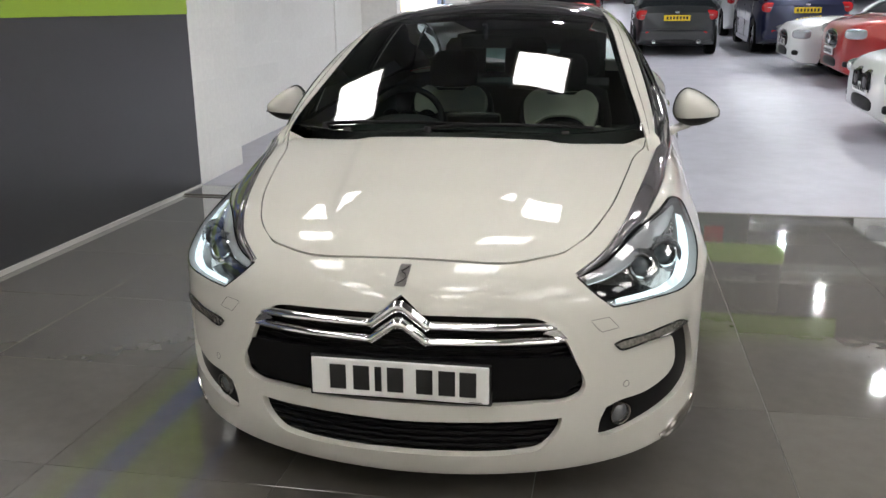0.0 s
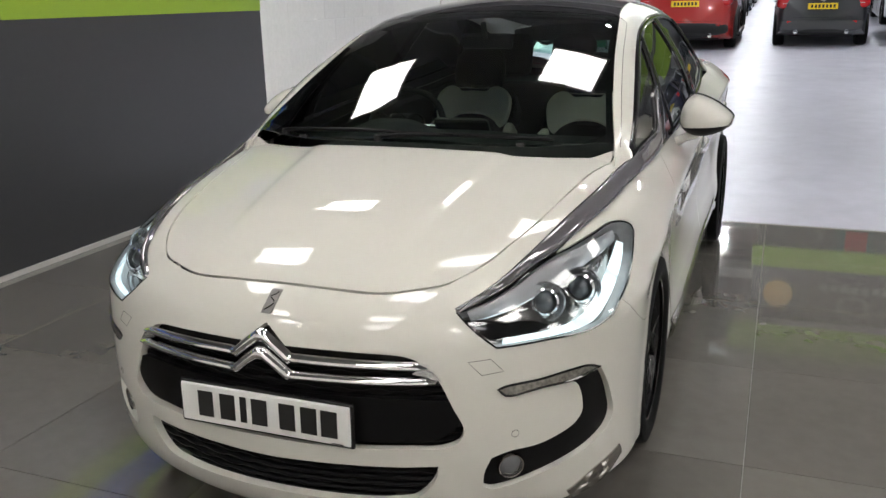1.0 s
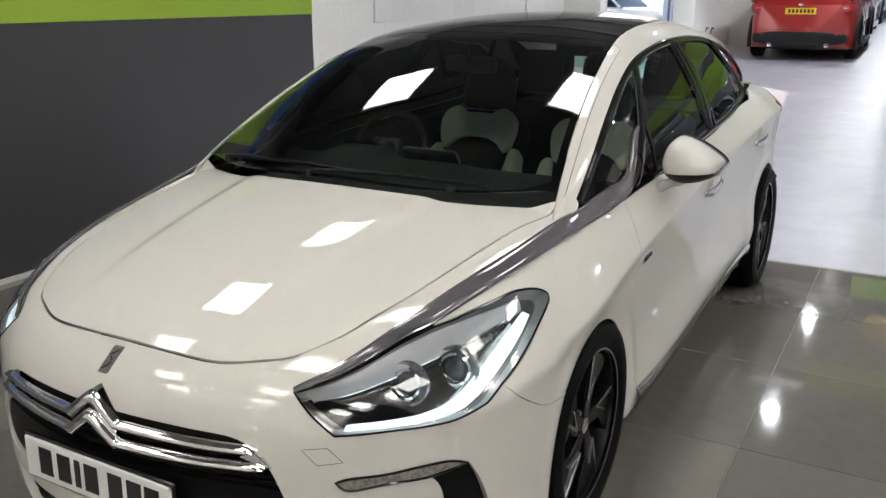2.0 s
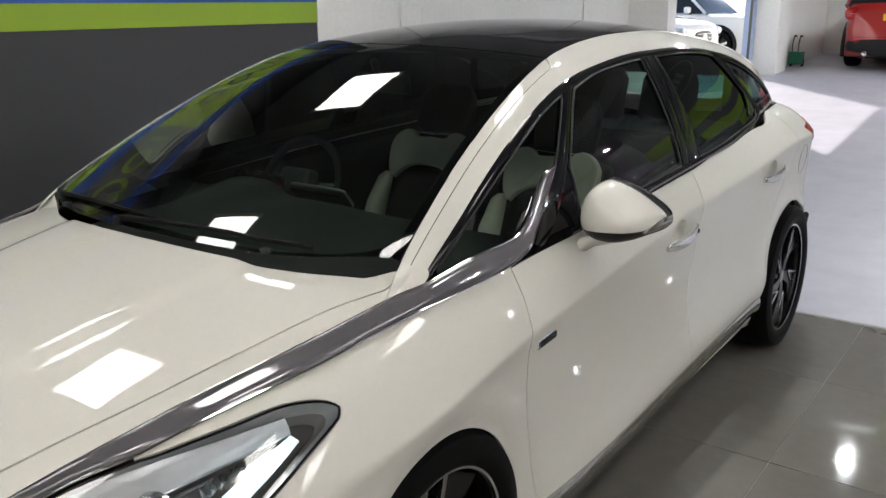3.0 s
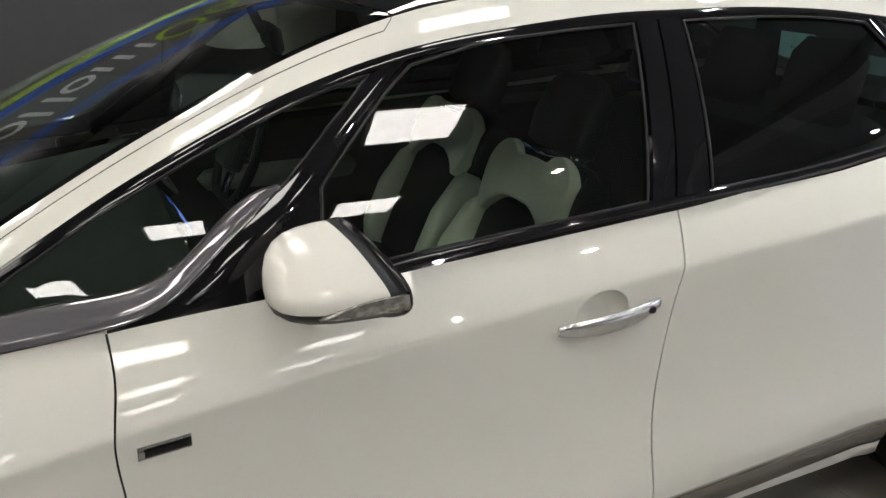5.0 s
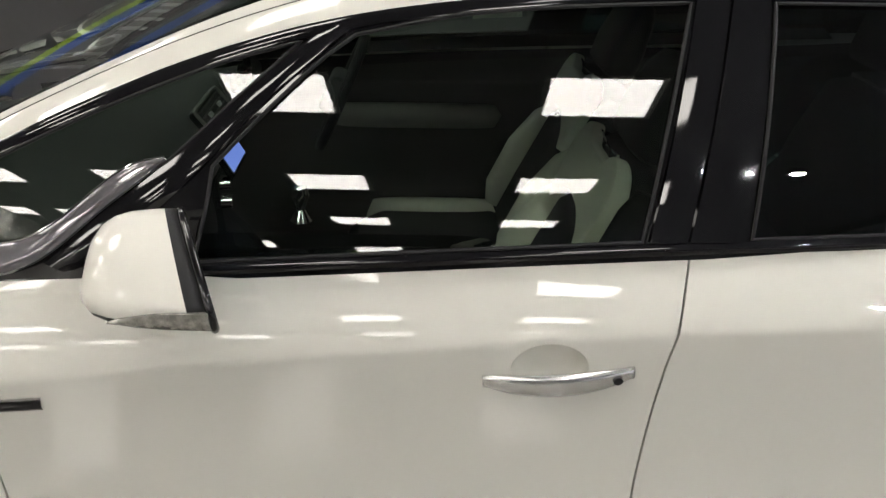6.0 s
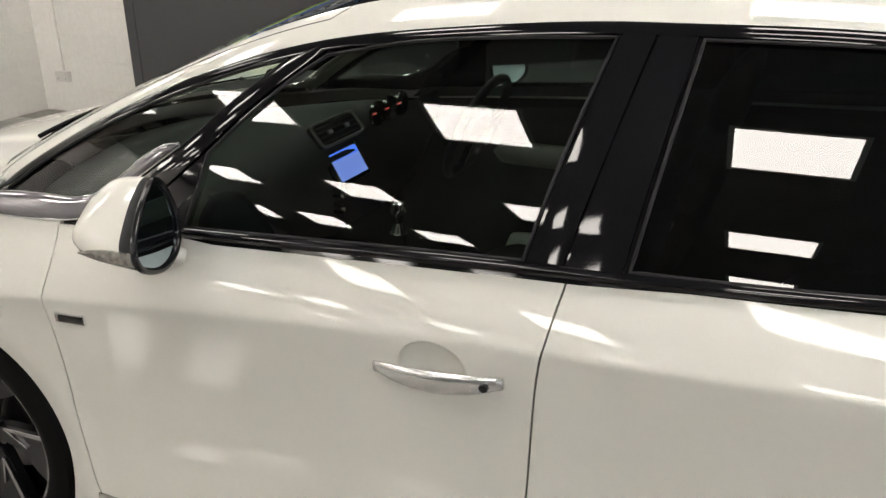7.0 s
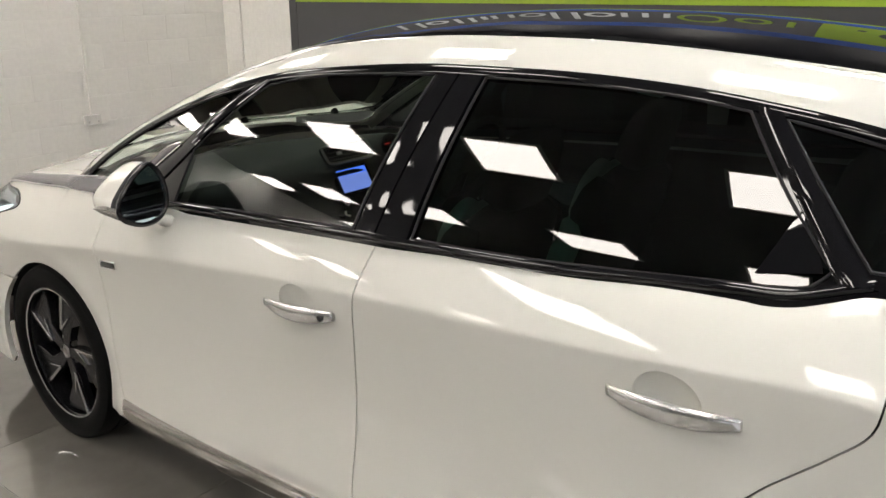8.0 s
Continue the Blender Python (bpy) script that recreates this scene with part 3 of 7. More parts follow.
flat("wall_door_pier", WHITE_WALL, -2.66, -2.27, DOOR_B + 0.08, 15.6, 0.3, CEIL_B + 0.6, "white pier beside the open vehicle door", "wall")
flat("wall_west_far", WHITE_WALL, -2.75, -2.45, 15.6, 60, 0.3, 5.5, "white painted far wall", "wall")
flat("wall_alcove", WHITE_WALL, -2.45, -1.95, 19.0, 19.3, 0.3, 5.5, "white wall return behind the red car", "wall")
frame_blue = material("pale blue door frame", (0.42, 0.52, 0.72), 0.4, grain=0.03)
flat("door_1", frame_blue, -2.80, -2.664, DOOR_B - 0.1, DOOR_B + 0.14, 0.3, 2.8, "pale blue steel frame of the open vehicle door", "door frame", bevel=0.008)
flat("trim_door", CHARCOAL, -2.70, -2.662, DOOR_B - 0.13, DOOR_B - 0.104, 0.3, 2.8, "dark rubber strip on the door frame", "trim")
ground_mat = material("pale sunlit concrete yard", (0.72, 0.71, 0.68), 0.8, grain=0.06, grain_size=8, stain=0.08, stain_size=0.4)
bm = bmesh.new()
vs = [bm.verts.new(v) for v in ((-400, -300, 0.02), (-3.65, -300, 0.02), (-3.65, 9, 0.17), (-3.63, 60.5, 0.3), (-3.63, 300, 0.3), (-400, 300, 0.2))]
bm.faces.new(vs)
tagged(part("ground", bm, ground_mat), "pale sunlit concrete yard outside the vehicle door", "ground", kind="structure")

flat("wall_north", WHITE_WALL, -3.6, 30, 60, 60.3, 0, 8, "far end wall", "wall")
# unseen: added across the open east side to keep window reflections dark
flat("wall_east", GREY_WALL, 14, 14.3, -4, 60, 0, 8, "unseen dark grey wall added to close the east side", "wall")
SOUTH = -3.3
flat("wall_south", WHITE_WALL, -3.7, 14, SOUTH - 0.3, SOUTH, 0, CEIL_B, "white painted blockwork wall with a socket", "wall")
flat("wall_west_front", WHITE_WALL, -3.6, -3.3, SOUTH, -1.90, 0, CEIL_B, "white painted blockwork return", "wall")
flat("wall_band_end", CHARCOAL, -3.31, WALL_X + 0.004, -1.89, -1.802, 0, CEIL_F, "dark end strip of the wall panel", "wall")

flat("ceiling", CEILING, -3.62, 14, -3.6, EDGE_Y, CEIL_F, CEIL_F + 0.1, "dark grey suspended showroom ceiling", "ceiling")
flat("ceiling_step", CEILING, -3.62, 14, EDGE_Y, EDGE_Y + 0.1, CEIL_F, CEIL_B + 0.3, "white bulkhead where the ceiling steps up", "ceiling")
flat("ceiling_rear", ROOF_WHITE, -3.7, 30, EDGE_Y + 0.1, 60, CEIL_B + 0.25, CEIL_B + 0.4, "pale workshop ceiling", "ceiling")

proto = None
for y in (-2.95, -1.85, -0.25, 1.40, 3.05):
    for x in (-1.72, 0.31, 2.36, 4.36, 6.4, 8.4):
        if proto is None:
            proto = thing("ceiling_panel_light", "square lit ceiling light panel in a slim frame", "ceiling light", "square ceiling panels")
            part("diffuser", box(-0.272, 0.272, -0.272, 0.272, -0.006, 0.0), PANEL_ON, proto)
            for a, b, c, d in ((-0.3, 0.3, -0.3, -0.272), (-0.3, 0.3, 0.272, 0.3), (-0.3, -0.272, -0.272, 0.272), (0.272, 0.3, -0.272, 0.272)):
                part("frame", box(a, b, c, d, -0.012, 0.0), WHITE_WALL, proto)
            proto.location = (x, y, CEIL_F - 0.001)
        else:
            copy_thing(proto, pose(x, y, CEIL_F - 0.001))
beam_mat = material("grey steel beam", (0.30, 0.30, 0.29), 0.55, grain=0.05)
for i, y in enumerate((7.35, 10.9, 15.0, 18.9, 23.0)):
    flat("ceiling_beam_%d" % (i + 1), beam_mat, -3.0, 14, y - 0.28, y + 0.28, CEIL_B + 0.06, CEIL_B + 0.249, "grey painted steel roof beam", "ceiling beam")
proto = None
for x in (0.36, 4.5, 8.6):
    for y in (5.1, 7.2, 9.95, 13.75, 17.45, 21.2, 25, 29, 33, 38, 44):
        if proto is None:
            proto = thing("downlight", "round lit downlight in the ceiling", "ceiling light", "round downlights")
            part("lamp", lathe([(0.0, -0.012), (0.060, -0.012), (0.064, -0.004)], 24, "z"), SPOT_ON, proto)
            part("ring", lathe([(0.064, 0.0), (0.066, -0.016), (0.088, -0.014), (0.094, 0.0)], 24, "z"), WHITE_WALL, proto)
            proto.location = (x, y, CEIL_B + 0.248)
        else:
            copy_thing(proto, pose(x, y, CEIL_B + 0.248))


# ---- parked cars behind the showroom floor ----
GLASS_FAR = material("dark car glass", (0.012, 0.014, 0.016), 0.03, spec=0.6)
LAMP_FAR = material("clear headlamp", (0.55, 0.58, 0.60), 0.12, metal=0.6, coat=1.0)
RED_FAR = material("red lamp glass", (0.42, 0.012, 0.014), 0.12, coat=1.0)


def car_paint(name, color, metal=0.3):
    return material(name, color, 0.3, metal=metal, coat=1.0, grain=0.03, grain_size=400)


def blob(cx, cy, cz, hx, hy, hz, power=3.0, n=14):
    """A soft-cornered solid."""
    rows = []
    for i in range(n + 1):
        v = -math.pi / 2 + math.pi * (0.02 + 0.96 * i / n)
        c, s = math.cos(v), math.sin(v)
        c, s = abs(c) ** (2 / power), math.copysign(abs(s) ** (2 / power), s)
        rows.append([(x, y, cz + hz * s) for x, y in rounded(cx, cy, hx * c, hy * c, power, 20)])
    return cushion(rows)


def parked_car(label, x, y, turn, paint, L=4.4, W=1.8, H=1.45, hood=0.95, belt=0.98, cab=1.15, screen=0.85, roof_end=3.4, deck_at=4.0,
               deck=1.0, R=0.33, axles=(0.85, 3.5), cladding=False, grille="wide", plate_rear=PLATE_YELLOW, base=None, group=""):
    """A car with its nose at -y before it is turned; L, W, H in metres, stations from the nose."""
    z_at = back_z(y) if base is None else base
    ob = thing("parked_car", label, "car", group)
    half = W / 2
    wide = curve(0, 0.66 * half, 0.06, 0.78 * half, 0.3, 0.93 * half, 0.75, half, L - 0.9, half, L - 0.25, 0.93 * half, L - 0.04, 0.84 * half, L, 0.76 * half)
    top = curve(0, hood - 0.24, 0.08, hood - 0.16, 0.3, hood - 0.08, cab, hood, cab + 0.5, belt, deck_at - 0.3, max(belt, deck - 0.02), deck_at, deck, L - 0.08, deck - 0.05, L, deck - 0.13)
    low = curve(0, 0.27, 0.1, 0.22, 0.3, 0.19, L - 0.4, 0.2, L - 0.1, 0.27, L, 0.34)
    us = sorted(set([round(u, 4) for u in np.linspace(0, L, 90)] + [0.02, 0.04, L - 0.02, L - 0.04] + [a + s * (R + 0.05) for a in axles for s in (-1, -0.98, -0.9, 0.9, 0.98, 1)]))
    rows = []
    for u in us:
        w, zt, zb = float(wide(u)), float(top(u)), float(low(u))
        arch = zb
        for a in axles:
            if abs(u - a) < R + 0.055:
                arch = max(zb, R + math.sqrt(max(0.0, (R + 0.055) ** 2 - (u - a) ** 2)))
        mid = max(zb + (zt - zb) * 0.52, min(arch + 0.02, zt - 0.14))
        right = [(0.0, arch), (w * 0.93, arch), (w * 0.985, arch + 0.015), (w * 0.992, mid - 0.02 if mid - 0.02 > arch + 0.016 else arch + 0.018), (w, mid), (w * 0.975, mid + (zt - mid) * 0.5), (w * 0.955, zt - 0.05), (w * 0.90, zt - 0.012), (w * 0.75, zt + 0.004), (0.0, zt + 0.016)]
        rows.append([(px, u - L / 2, pz) for px, pz in right] + [(-px, u - L / 2, pz) for px, pz in right[-2:0:-1]])
    body = part("body", smooth_by_angle(cushion(rows), 38), paint, ob)
    part("underbody", box(-half + 0.28, half - 0.28, -L / 2 + 0.2, L / 2 - 0.2, 0.2, 0.62, 0.03), UNDER, ob)
    # cabin
    roof = curve(cab, hood - 0.02, cab + screen * 0.5, hood + (H - hood) * 0.58, cab + screen, H - 0.05, cab + screen + 0.5, H, roof_end - 0.4, H - 0.01, roof_end, H - 0.07, deck_at + 0.02, deck - 0.03)
    wb, wr = half * 0.90, half * 0.68
    glass, cap = [], []
    for u in np.linspace(cab, deck_at, 40):
        zr = float(roof(u))
        k = min(1.0, max(0.0, (zr - belt) / (H - belt)))
        b = min(belt - 0.02, zr - 0.02)
        wt = wb + (wr - wb) * k
        right = [(0.0, b), (wb, b), (wb + (wt - wb) * 0.55 + 0.012, b + (zr - b) * 0.55), (wt + 0.004, zr - 0.05 * k), (wt * 0.92, zr - 0.012 * k), (0.0, zr + 0.012)]
        glass.append([(px, u - L / 2, pz) for px, pz in right] + [(-px, u - L / 2, pz) for px, pz in right[-2:0:-1]])
        if cab + screen * 0.96 <= u <= roof_end + 0.03:
            line = [(wt + 0.012, zr - 0.075 * k), (wt + 0.012, zr - 0.045 * k), (wt * 0.93, zr + 0.002), (wt * 0.5, zr + 0.018), (0.0, zr + 0.022)]
            ring = [(px, pz) for px, pz in line] + [(-px, pz) for px, pz in line[-2::-1]]
            ring += [(-wt + 0.02, zr - 0.09 * k), (wt - 0.02, zr - 0.09 * k)]
            cap.append([(px, u - L / 2, pz) for px, pz in ring])
    part("cabin_glass", smooth_by_angle(cushion(glass), 40), GLASS_FAR, ob)
    part("roof", smooth_by_angle(cushion(cap), 40), paint, ob)
    uf, ub = cab + screen, roof_end
    for s in (-1, 1):
        part("windscreen_pillar", tube([(s * (wb - 0.005), cab - L / 2 + 0.06, belt - 0.03), (s * (wb + wr) / 2, (cab + uf) / 2 - L / 2 + 0.02, (belt + H) / 2), (s * (wr + 0.004), uf - L / 2, H - 0.055)], 0.035, 8), paint, ob)
        part("rear_pillar", tube([(s * (wb - 0.01), deck_at - L / 2 - 0.12, belt - 0.03), (s * (wb * 0.45 + wr * 0.55 + 0.01), (deck_at + ub) / 2 - L / 2 - 0.08, (belt + H) / 2), (s * (wr + 0.002), ub - L / 2 - 0.1, H - 0.06)], (0.10, 0.075, 0.06), 10), paint, ob)
        mid = (uf + ub) / 2 - L / 2
        part("door_pillar", tube([(s * (wb + 0.004), mid, belt - 0.02), (s * ((wb + wr) / 2 + 0.012), mid + 0.02, (belt + H) / 2), (s * (wr + 0.01), mid + 0.04, H - 0.06)], 0.03, 8), BLACK_GLOSS, ob)
        mirror = part("door_mirror", blob(s * (half + 0.09), cab - L / 2 + 0.42, belt + 0.06, 0.11, 0.06, 0.075), paint, ob)
        part("mirror_foot", tube([(s * (half - 0.06), cab - L / 2 + 0.42, belt - 0.02), (s * (half + 0.04), cab - L / 2 + 0.42, belt + 0.02)], 0.025, 8), BLACK, mirror)
        for hy in (cab + 1.05, cab + 1.95):
            part("door_handle", box(s * (half + 0.002) - 0.014, s * (half + 0.002) + 0.014, hy - L / 2, hy - L / 2 + 0.17, belt - 0.16, belt - 0.135, 0.008), paint, ob)
        for dy in (cab + 0.28, cab + 1.28, cab + 2.2):
            part("door_seam", box(s * half * 0.995 - 0.003, s * half * 0.995 + 0.003, dy - L / 2, dy - L / 2 + 0.006, 0.26, belt - 0.22), UNDER, ob)
        part("sill", box(s * half - 0.05, s * half + 0.004, axles[0] + R + 0.07 - L / 2, axles[1] - R - 0.07 - L / 2, 0.17, 0.27, 0.02), BLACK if cladding else paint, ob)
        for a in axles:
            ya = a - L / 2
            arch = [(s * (half - 0.012), ya + (R + 0.07) * math.cos(w), R + (R + 0.07) * math.sin(w)) for w in np.linspace(-0.35, math.pi + 0.35, 28)]
            if cladding:
                part("arch_trim", tube(arch, 0.042, 8), BLACK, ob)
            wheel = moved(lathe([(0.60 * R, 0.10), (0.74 * R, 0.115), (0.94 * R, 0.105), (R, 0.07), (R, -0.07), (0.94 * R, -0.105), (0.7 * R, -0.1)], 36), Matrix.Translation((s * (half - 0.115), ya, R)))
            tyre = part("wheel", wheel, RUBBER, ob)
            face = lathe([(0.0, 0.05), (0.16 * R, 0.055), (0.18 * R, 0.02), (0.6 * R, 0.0), (0.62 * R, 0.07), (0.70 * R, 0.10), (0.72 * R, 0.08)], 32)
            if s < 0:
                moved(face, Matrix.Scale(-1, 4, (1, 0, 0)))
                bmesh.ops.reverse_faces(face, faces=face.faces)
            spokes = bmesh.new()
            for i in range(5):
                m = Matrix.Translation((s * 0.075, 0, 0)) @ Matrix.Rotation(i * 2 * math.pi / 5, 4, "X")
                spokes = joined(spokes, moved(box(-0.015, 0.015, -0.032, 0.032, 0.03, 0.68 * R, 0.008), m))
            part("rim", moved(face, Matrix.Translation((s * (half - 0.115), ya, R))), ALLOY_DARK, tyre)
            part("spokes", moved(spokes, Matrix.Translation((s * (half - 0.115), ya, R))), ALLOY_CUT, tyre)
    front, rear = -L / 2, L / 2
    # nose
    if grille == "twin":
        for s in (-1, 1):
            g = part("grille", blob(s * 0.17, front + 0.03, hood - 0.33, 0.145, 0.05, 0.125), CHROME, ob)
            part("grille_mesh", blob(s * 0.17, front + 0.008, hood - 0.33, 0.125, 0.05, 0.108), BLACK_GLOSS, g)
            for i in range(7):
                part("grille_bar", box(s * 0.17 - 0.1 + i * 0.033 - 0.004, s * 0.17 - 0.1 + i * 0.033 + 0.004, front - 0.040, front - 0.03, hood - 0.41, hood - 0.25), BLACK, g)
    else:
        g = part("grille", blob(0, front + 0.03, hood - 0.36, 0.40, 0.05, 0.15), CHROME, ob)
        part("grille_mesh", blob(0, front + 0.014, hood - 0.36, 0.37, 0.05, 0.125), BLACK_GLOSS, g)
        for i in range(3):
            part("grille_bar", box(-0.33, 0.33, front - 0.042, front - 0.03, hood - 0.45 + i * 0.075, hood - 0.441 + i * 0.075, 0.003), CHROME, g)
        part("badge", blob(0, front - 0.035, hood - 0.36, 0.075, 0.02, 0.075, 2.2), CHROME, g)
    part("intake", blob(0, front + 0.03, 0.36, 0.42, 0.06, 0.075), BLACK, ob)
    plate = part("number_plate", box(-0.26, 0.26, front - 0.035, front - 0.02, 0.46, 0.57, 0.004), PLATE_WHITE, ob)
    for i in range(7):
        part("plate_mark", box(-0.22 + i * 0.065, -0.18 + i * 0.065, front - 0.038, front - 0.0345, 0.485, 0.545), PLATE_INK, plate)
    for s in (-1, 1):
        lamp = part("headlight", moved(blob(0, 0, 0, 0.21, 0.16, 0.085), Matrix.Translation((s * half * 0.73, front + 0.20, hood - 0.25)) @ Matrix.Rotation(s * -0.62, 4, "Z")), LAMP_FAR, ob)
        part("lamp_core", blob(s * half * 0.70, front + 0.075, hood - 0.25, 0.05, 0.05, 0.05, 2.0), CLEAR_BULB, lamp)
        part("fog_intake", moved(blob(0, 0, 0, 0.13, 0.07, 0.048), Matrix.Translation((s * half * 0.70, front + 0.115, 0.37)) @ Matrix.Rotation(s * -0.5, 4, "Z")), BLACK, ob)
    if cladding:
        part("front_bumper_trim", blob(0, front + 0.16, 0.27, half * 0.86, 0.2, 0.06, 4.0), BLACK, ob)
    # tail
    for s in (-1, 1):
        lamp = part("tail_lamp", moved(blob(0, 0, 0, 0.15, 0.10, 0.105), Matrix.Translation((s * half * 0.78, rear - 0.10, deck - 0.17)) @ Matrix.Rotation(s * 0.45, 4, "Z")), RED_FAR, ob)
        part("lamp_strip", moved(box(-0.10, 0.10, 0.088, 0.102, -0.005, 0.005, 0.002), Matrix.Translation((s * half * 0.78, rear - 0.10, deck - 0.17)) @ Matrix.Rotation(s * 0.45, 4, "Z")), LAMP_FAR, lamp)
        part("reflector", box(s * half * 0.62 - 0.08, s * half * 0.62 + 0.08, rear - 0.02, rear + 0.014, 0.47, 0.505, 0.006), RED_FAR, ob)
        part("exhaust", moved(lathe([(0.032, -0.08), (0.038, -0.08), (0.038, 0.04), (0.032, 0.04), (0.032, -0.06), (0.0, -0.06)], 18, "y"), Matrix.Translation((s * half * 0.52, rear + 0.01, 0.30))), CHROME, ob)
    part("rear_bumper", blob(0, rear - 0.10, 0.42, half * 0.88, 0.13, 0.13, 4.0), BLACK if cladding else paint, ob)
    part("diffuser", blob(0, rear - 0.05, 0.31, half * 0.5, 0.08, 0.06, 4.0), BLACK, ob)
    plate = part("number_plate", box(-0.26, 0.26, rear + 0.006, rear + 0.022, deck - 0.28, deck - 0.17, 0.004), plate_rear, ob)
    for i in range(7):
        part("plate_mark", box(-0.22 + i * 0.065, -0.18 + i * 0.065, rear + 0.0215, rear + 0.025, deck - 0.255, deck - 0.195), PLATE_INK, plate)
    part("tailgate_seam", box(-half * 0.72, half * 0.72, rear - 0.01, rear + 0.004, 0.565, 0.571), UNDER, ob)
    part("badge", blob(0, rear + 0.01, deck - 0.11, 0.05, 0.02, 0.028, 2.2), CHROME, ob)
    tilt = math.degrees(math.atan(RISE)) if base is None else 0
    ob.matrix_world = pose(x, y, z_at) @ Matrix.Rotation(radians(tilt), 4, "X") @ Matrix.Rotation(radians(turn), 4, "Z")
    return ob


GREY_P = car_paint("dark grey car paint", (0.028, 0.030, 0.033))
NAVY_P = car_paint("dark blue car paint", (0.008, 0.012, 0.045))
SILVER_P = car_paint("silver car paint", (0.45, 0.46, 0.47), 0.6)
WHITE_P = car_paint("white car paint", (0.78, 0.78, 0.77), 0.0)
RED_P = car_paint("bright red car paint", (0.36, 0.018, 0.016), 0.15)
BLACK_P = car_paint("black car paint", (0.012, 0.012, 0.014))
suv = dict(L=4.4, W=1.86, H=1.66, hood=1.05, belt=1.08, roof_end=3.75, deck_at=4.28, deck=1.12, R=0.36, axles=(0.85, 3.55))
hatch = dict(L=3.9, W=1.72, H=1.42, hood=0.95, belt=0.98, cab=1.05, roof_end=3.3, deck_at=3.78, deck=1.0, R=0.32, axles=(0.72, 3.25))
saloon = dict(L=4.6, W=1.82, H=1.45, hood=0.92, belt=0.98, cab=1.4, screen=0.8, roof_end=3.3, deck_at=4.0, deck=1.02, R=0.33, axles=(0.85, 3.65))
parked_car("dark grey hatchback parked tail-on with a yellow plate", 1.86, 18.55, 180, GREY_P, **hatch)
parked_car("dark blue sport utility car parked tail-on", 4.42, 19.05, 180, NAVY_P, **suv)
parked_car("silver estate car parked in the row behind", 4.30, 23.8, 180, SILVER_P, **suv)
parked_car("black hatchback parked in the row behind", 4.25, 28.4, 180, BLACK_P, **suv)
parked_car("white sport utility car far down the row", 4.25, 33.0, 180, WHITE_P, **suv)
parked_car("white saloon car parked nose out to the aisle", 3.5 + 2.3, 14.05, -90, WHITE_P, **saloon)
parked_car("bright red car parked nose out to the aisle", 3.85 + 2.2, 12.15, -90, RED_P, **suv)
parked_car("white saloon car with a twin chrome grille", 3.2 + 2.3, 7.75, -90, WHITE_P, grille="twin", **saloon)
parked_car("bright red sport utility car with a black bumper", -0.60, 18.1, 180, RED_P, cladding=True, **suv)
parked_car("white car parked behind the red one", -0.75, 22.9, 180, WHITE_P, **suv)
parked_car("dark blue car parked further back", -0.75, 27.5, 180, NAVY_P, **suv)
parked_car("silver car parked far back in the row", -0.75, 32.1, 180, SILVER_P, **suv)
parked_car("white car with grey arches parked outside in sunlight", -6.05, 16.1, 84, WHITE_P, cladding=True, base=0.27, **suv)
parked_car("white car standing behind another in the sunlit yard", -6.1, 20.6, 84, WHITE_P, cladding=True, base=0.27, **suv)

# ---- things at the back of the place ----
TOOL_GREEN = material("green enamelled steel", (0.01, 0.11, 0.055), 0.35, grain=0.08)
can = thing("sack_truck", "green steel box with two black upright handles", "trolley")
part("box", box(-0.20, 0.20, -0.16, 0.16, 0.06, 0.30, 0.02), TOOL_GREEN, can)
part("lid", box(-0.21, 0.21, -0.17, 0.17, 0.301, 0.33, 0.012), TOOL_GREEN, can)
for s in (-1, 1):
    part("handle", tube(spline([(s * 0.09 - 0.06, 0.05, 0.31), (s * 0.09 - 0.06, 0.07, 0.55), (s * 0.09 - 0.02, 0.09, 0.68), (s * 0.09 + 0.03, 0.10, 0.66)], 0.02), 0.018, 10), BLACK, can)
    part("wheel", moved(lathe([(0.0, -0.03), (0.09, -0.03), (0.10, -0.015), (0.10, 0.015), (0.09, 0.03), (0.0, 0.03)], 24), Matrix.Translation((s * 0.17, 0.1, 0.10))), RUBBER, can)
can.matrix_world = Matrix.Translation((-2.28, 16.3, back_z(16.3))) @ Matrix.Diagonal((0.58, 0.58, 0.8, 1))

pipe = thing("conduit", "white painted steel conduit clipped to the blockwork", "conduit")
part("pipe", tube([(WEST2 + 0.014, 9.9, 0.5), (WEST2 + 0.014, 9.9, 3.6)], 0.012, 10), WHITE_WALL, pipe)
for z in (0.9, 1.7, 2.5):
    part("clip", box(WEST2, WEST2 + 0.03, 9.88, 9.92, z, z + 0.02, 0.004), WHITE_WALL, pipe)
pipe = thing("conduit", "white conduit running down to a switch box", "conduit")
part("pipe", tube([(WEST2 + 0.014, 6.2, 1.36), (WEST2 + 0.014, 6.2, 3.6)], 0.012, 10), WHITE_WALL, pipe)
part("switch_box", box(WEST2, WEST2 + 0.05, 6.1, 6.3, 1.1, 1.36, 0.01), WHITE_WALL, pipe)

BOARD_GREEN = material("dark lime board paint", (0.17, 0.27, 0.025), 0.45, grain=0.03)
EMBLEM = material("grey emblem print", (0.16, 0.165, 0.17), 0.4)
# boards hung from the roof over the aisle, with plain emblems
RED_PRINT = material("red emblem print", (0.30, 0.02, 0.02), 0.4)
TAN_PRINT = material("tan emblem print", (0.45, 0.30, 0.13), 0.4)


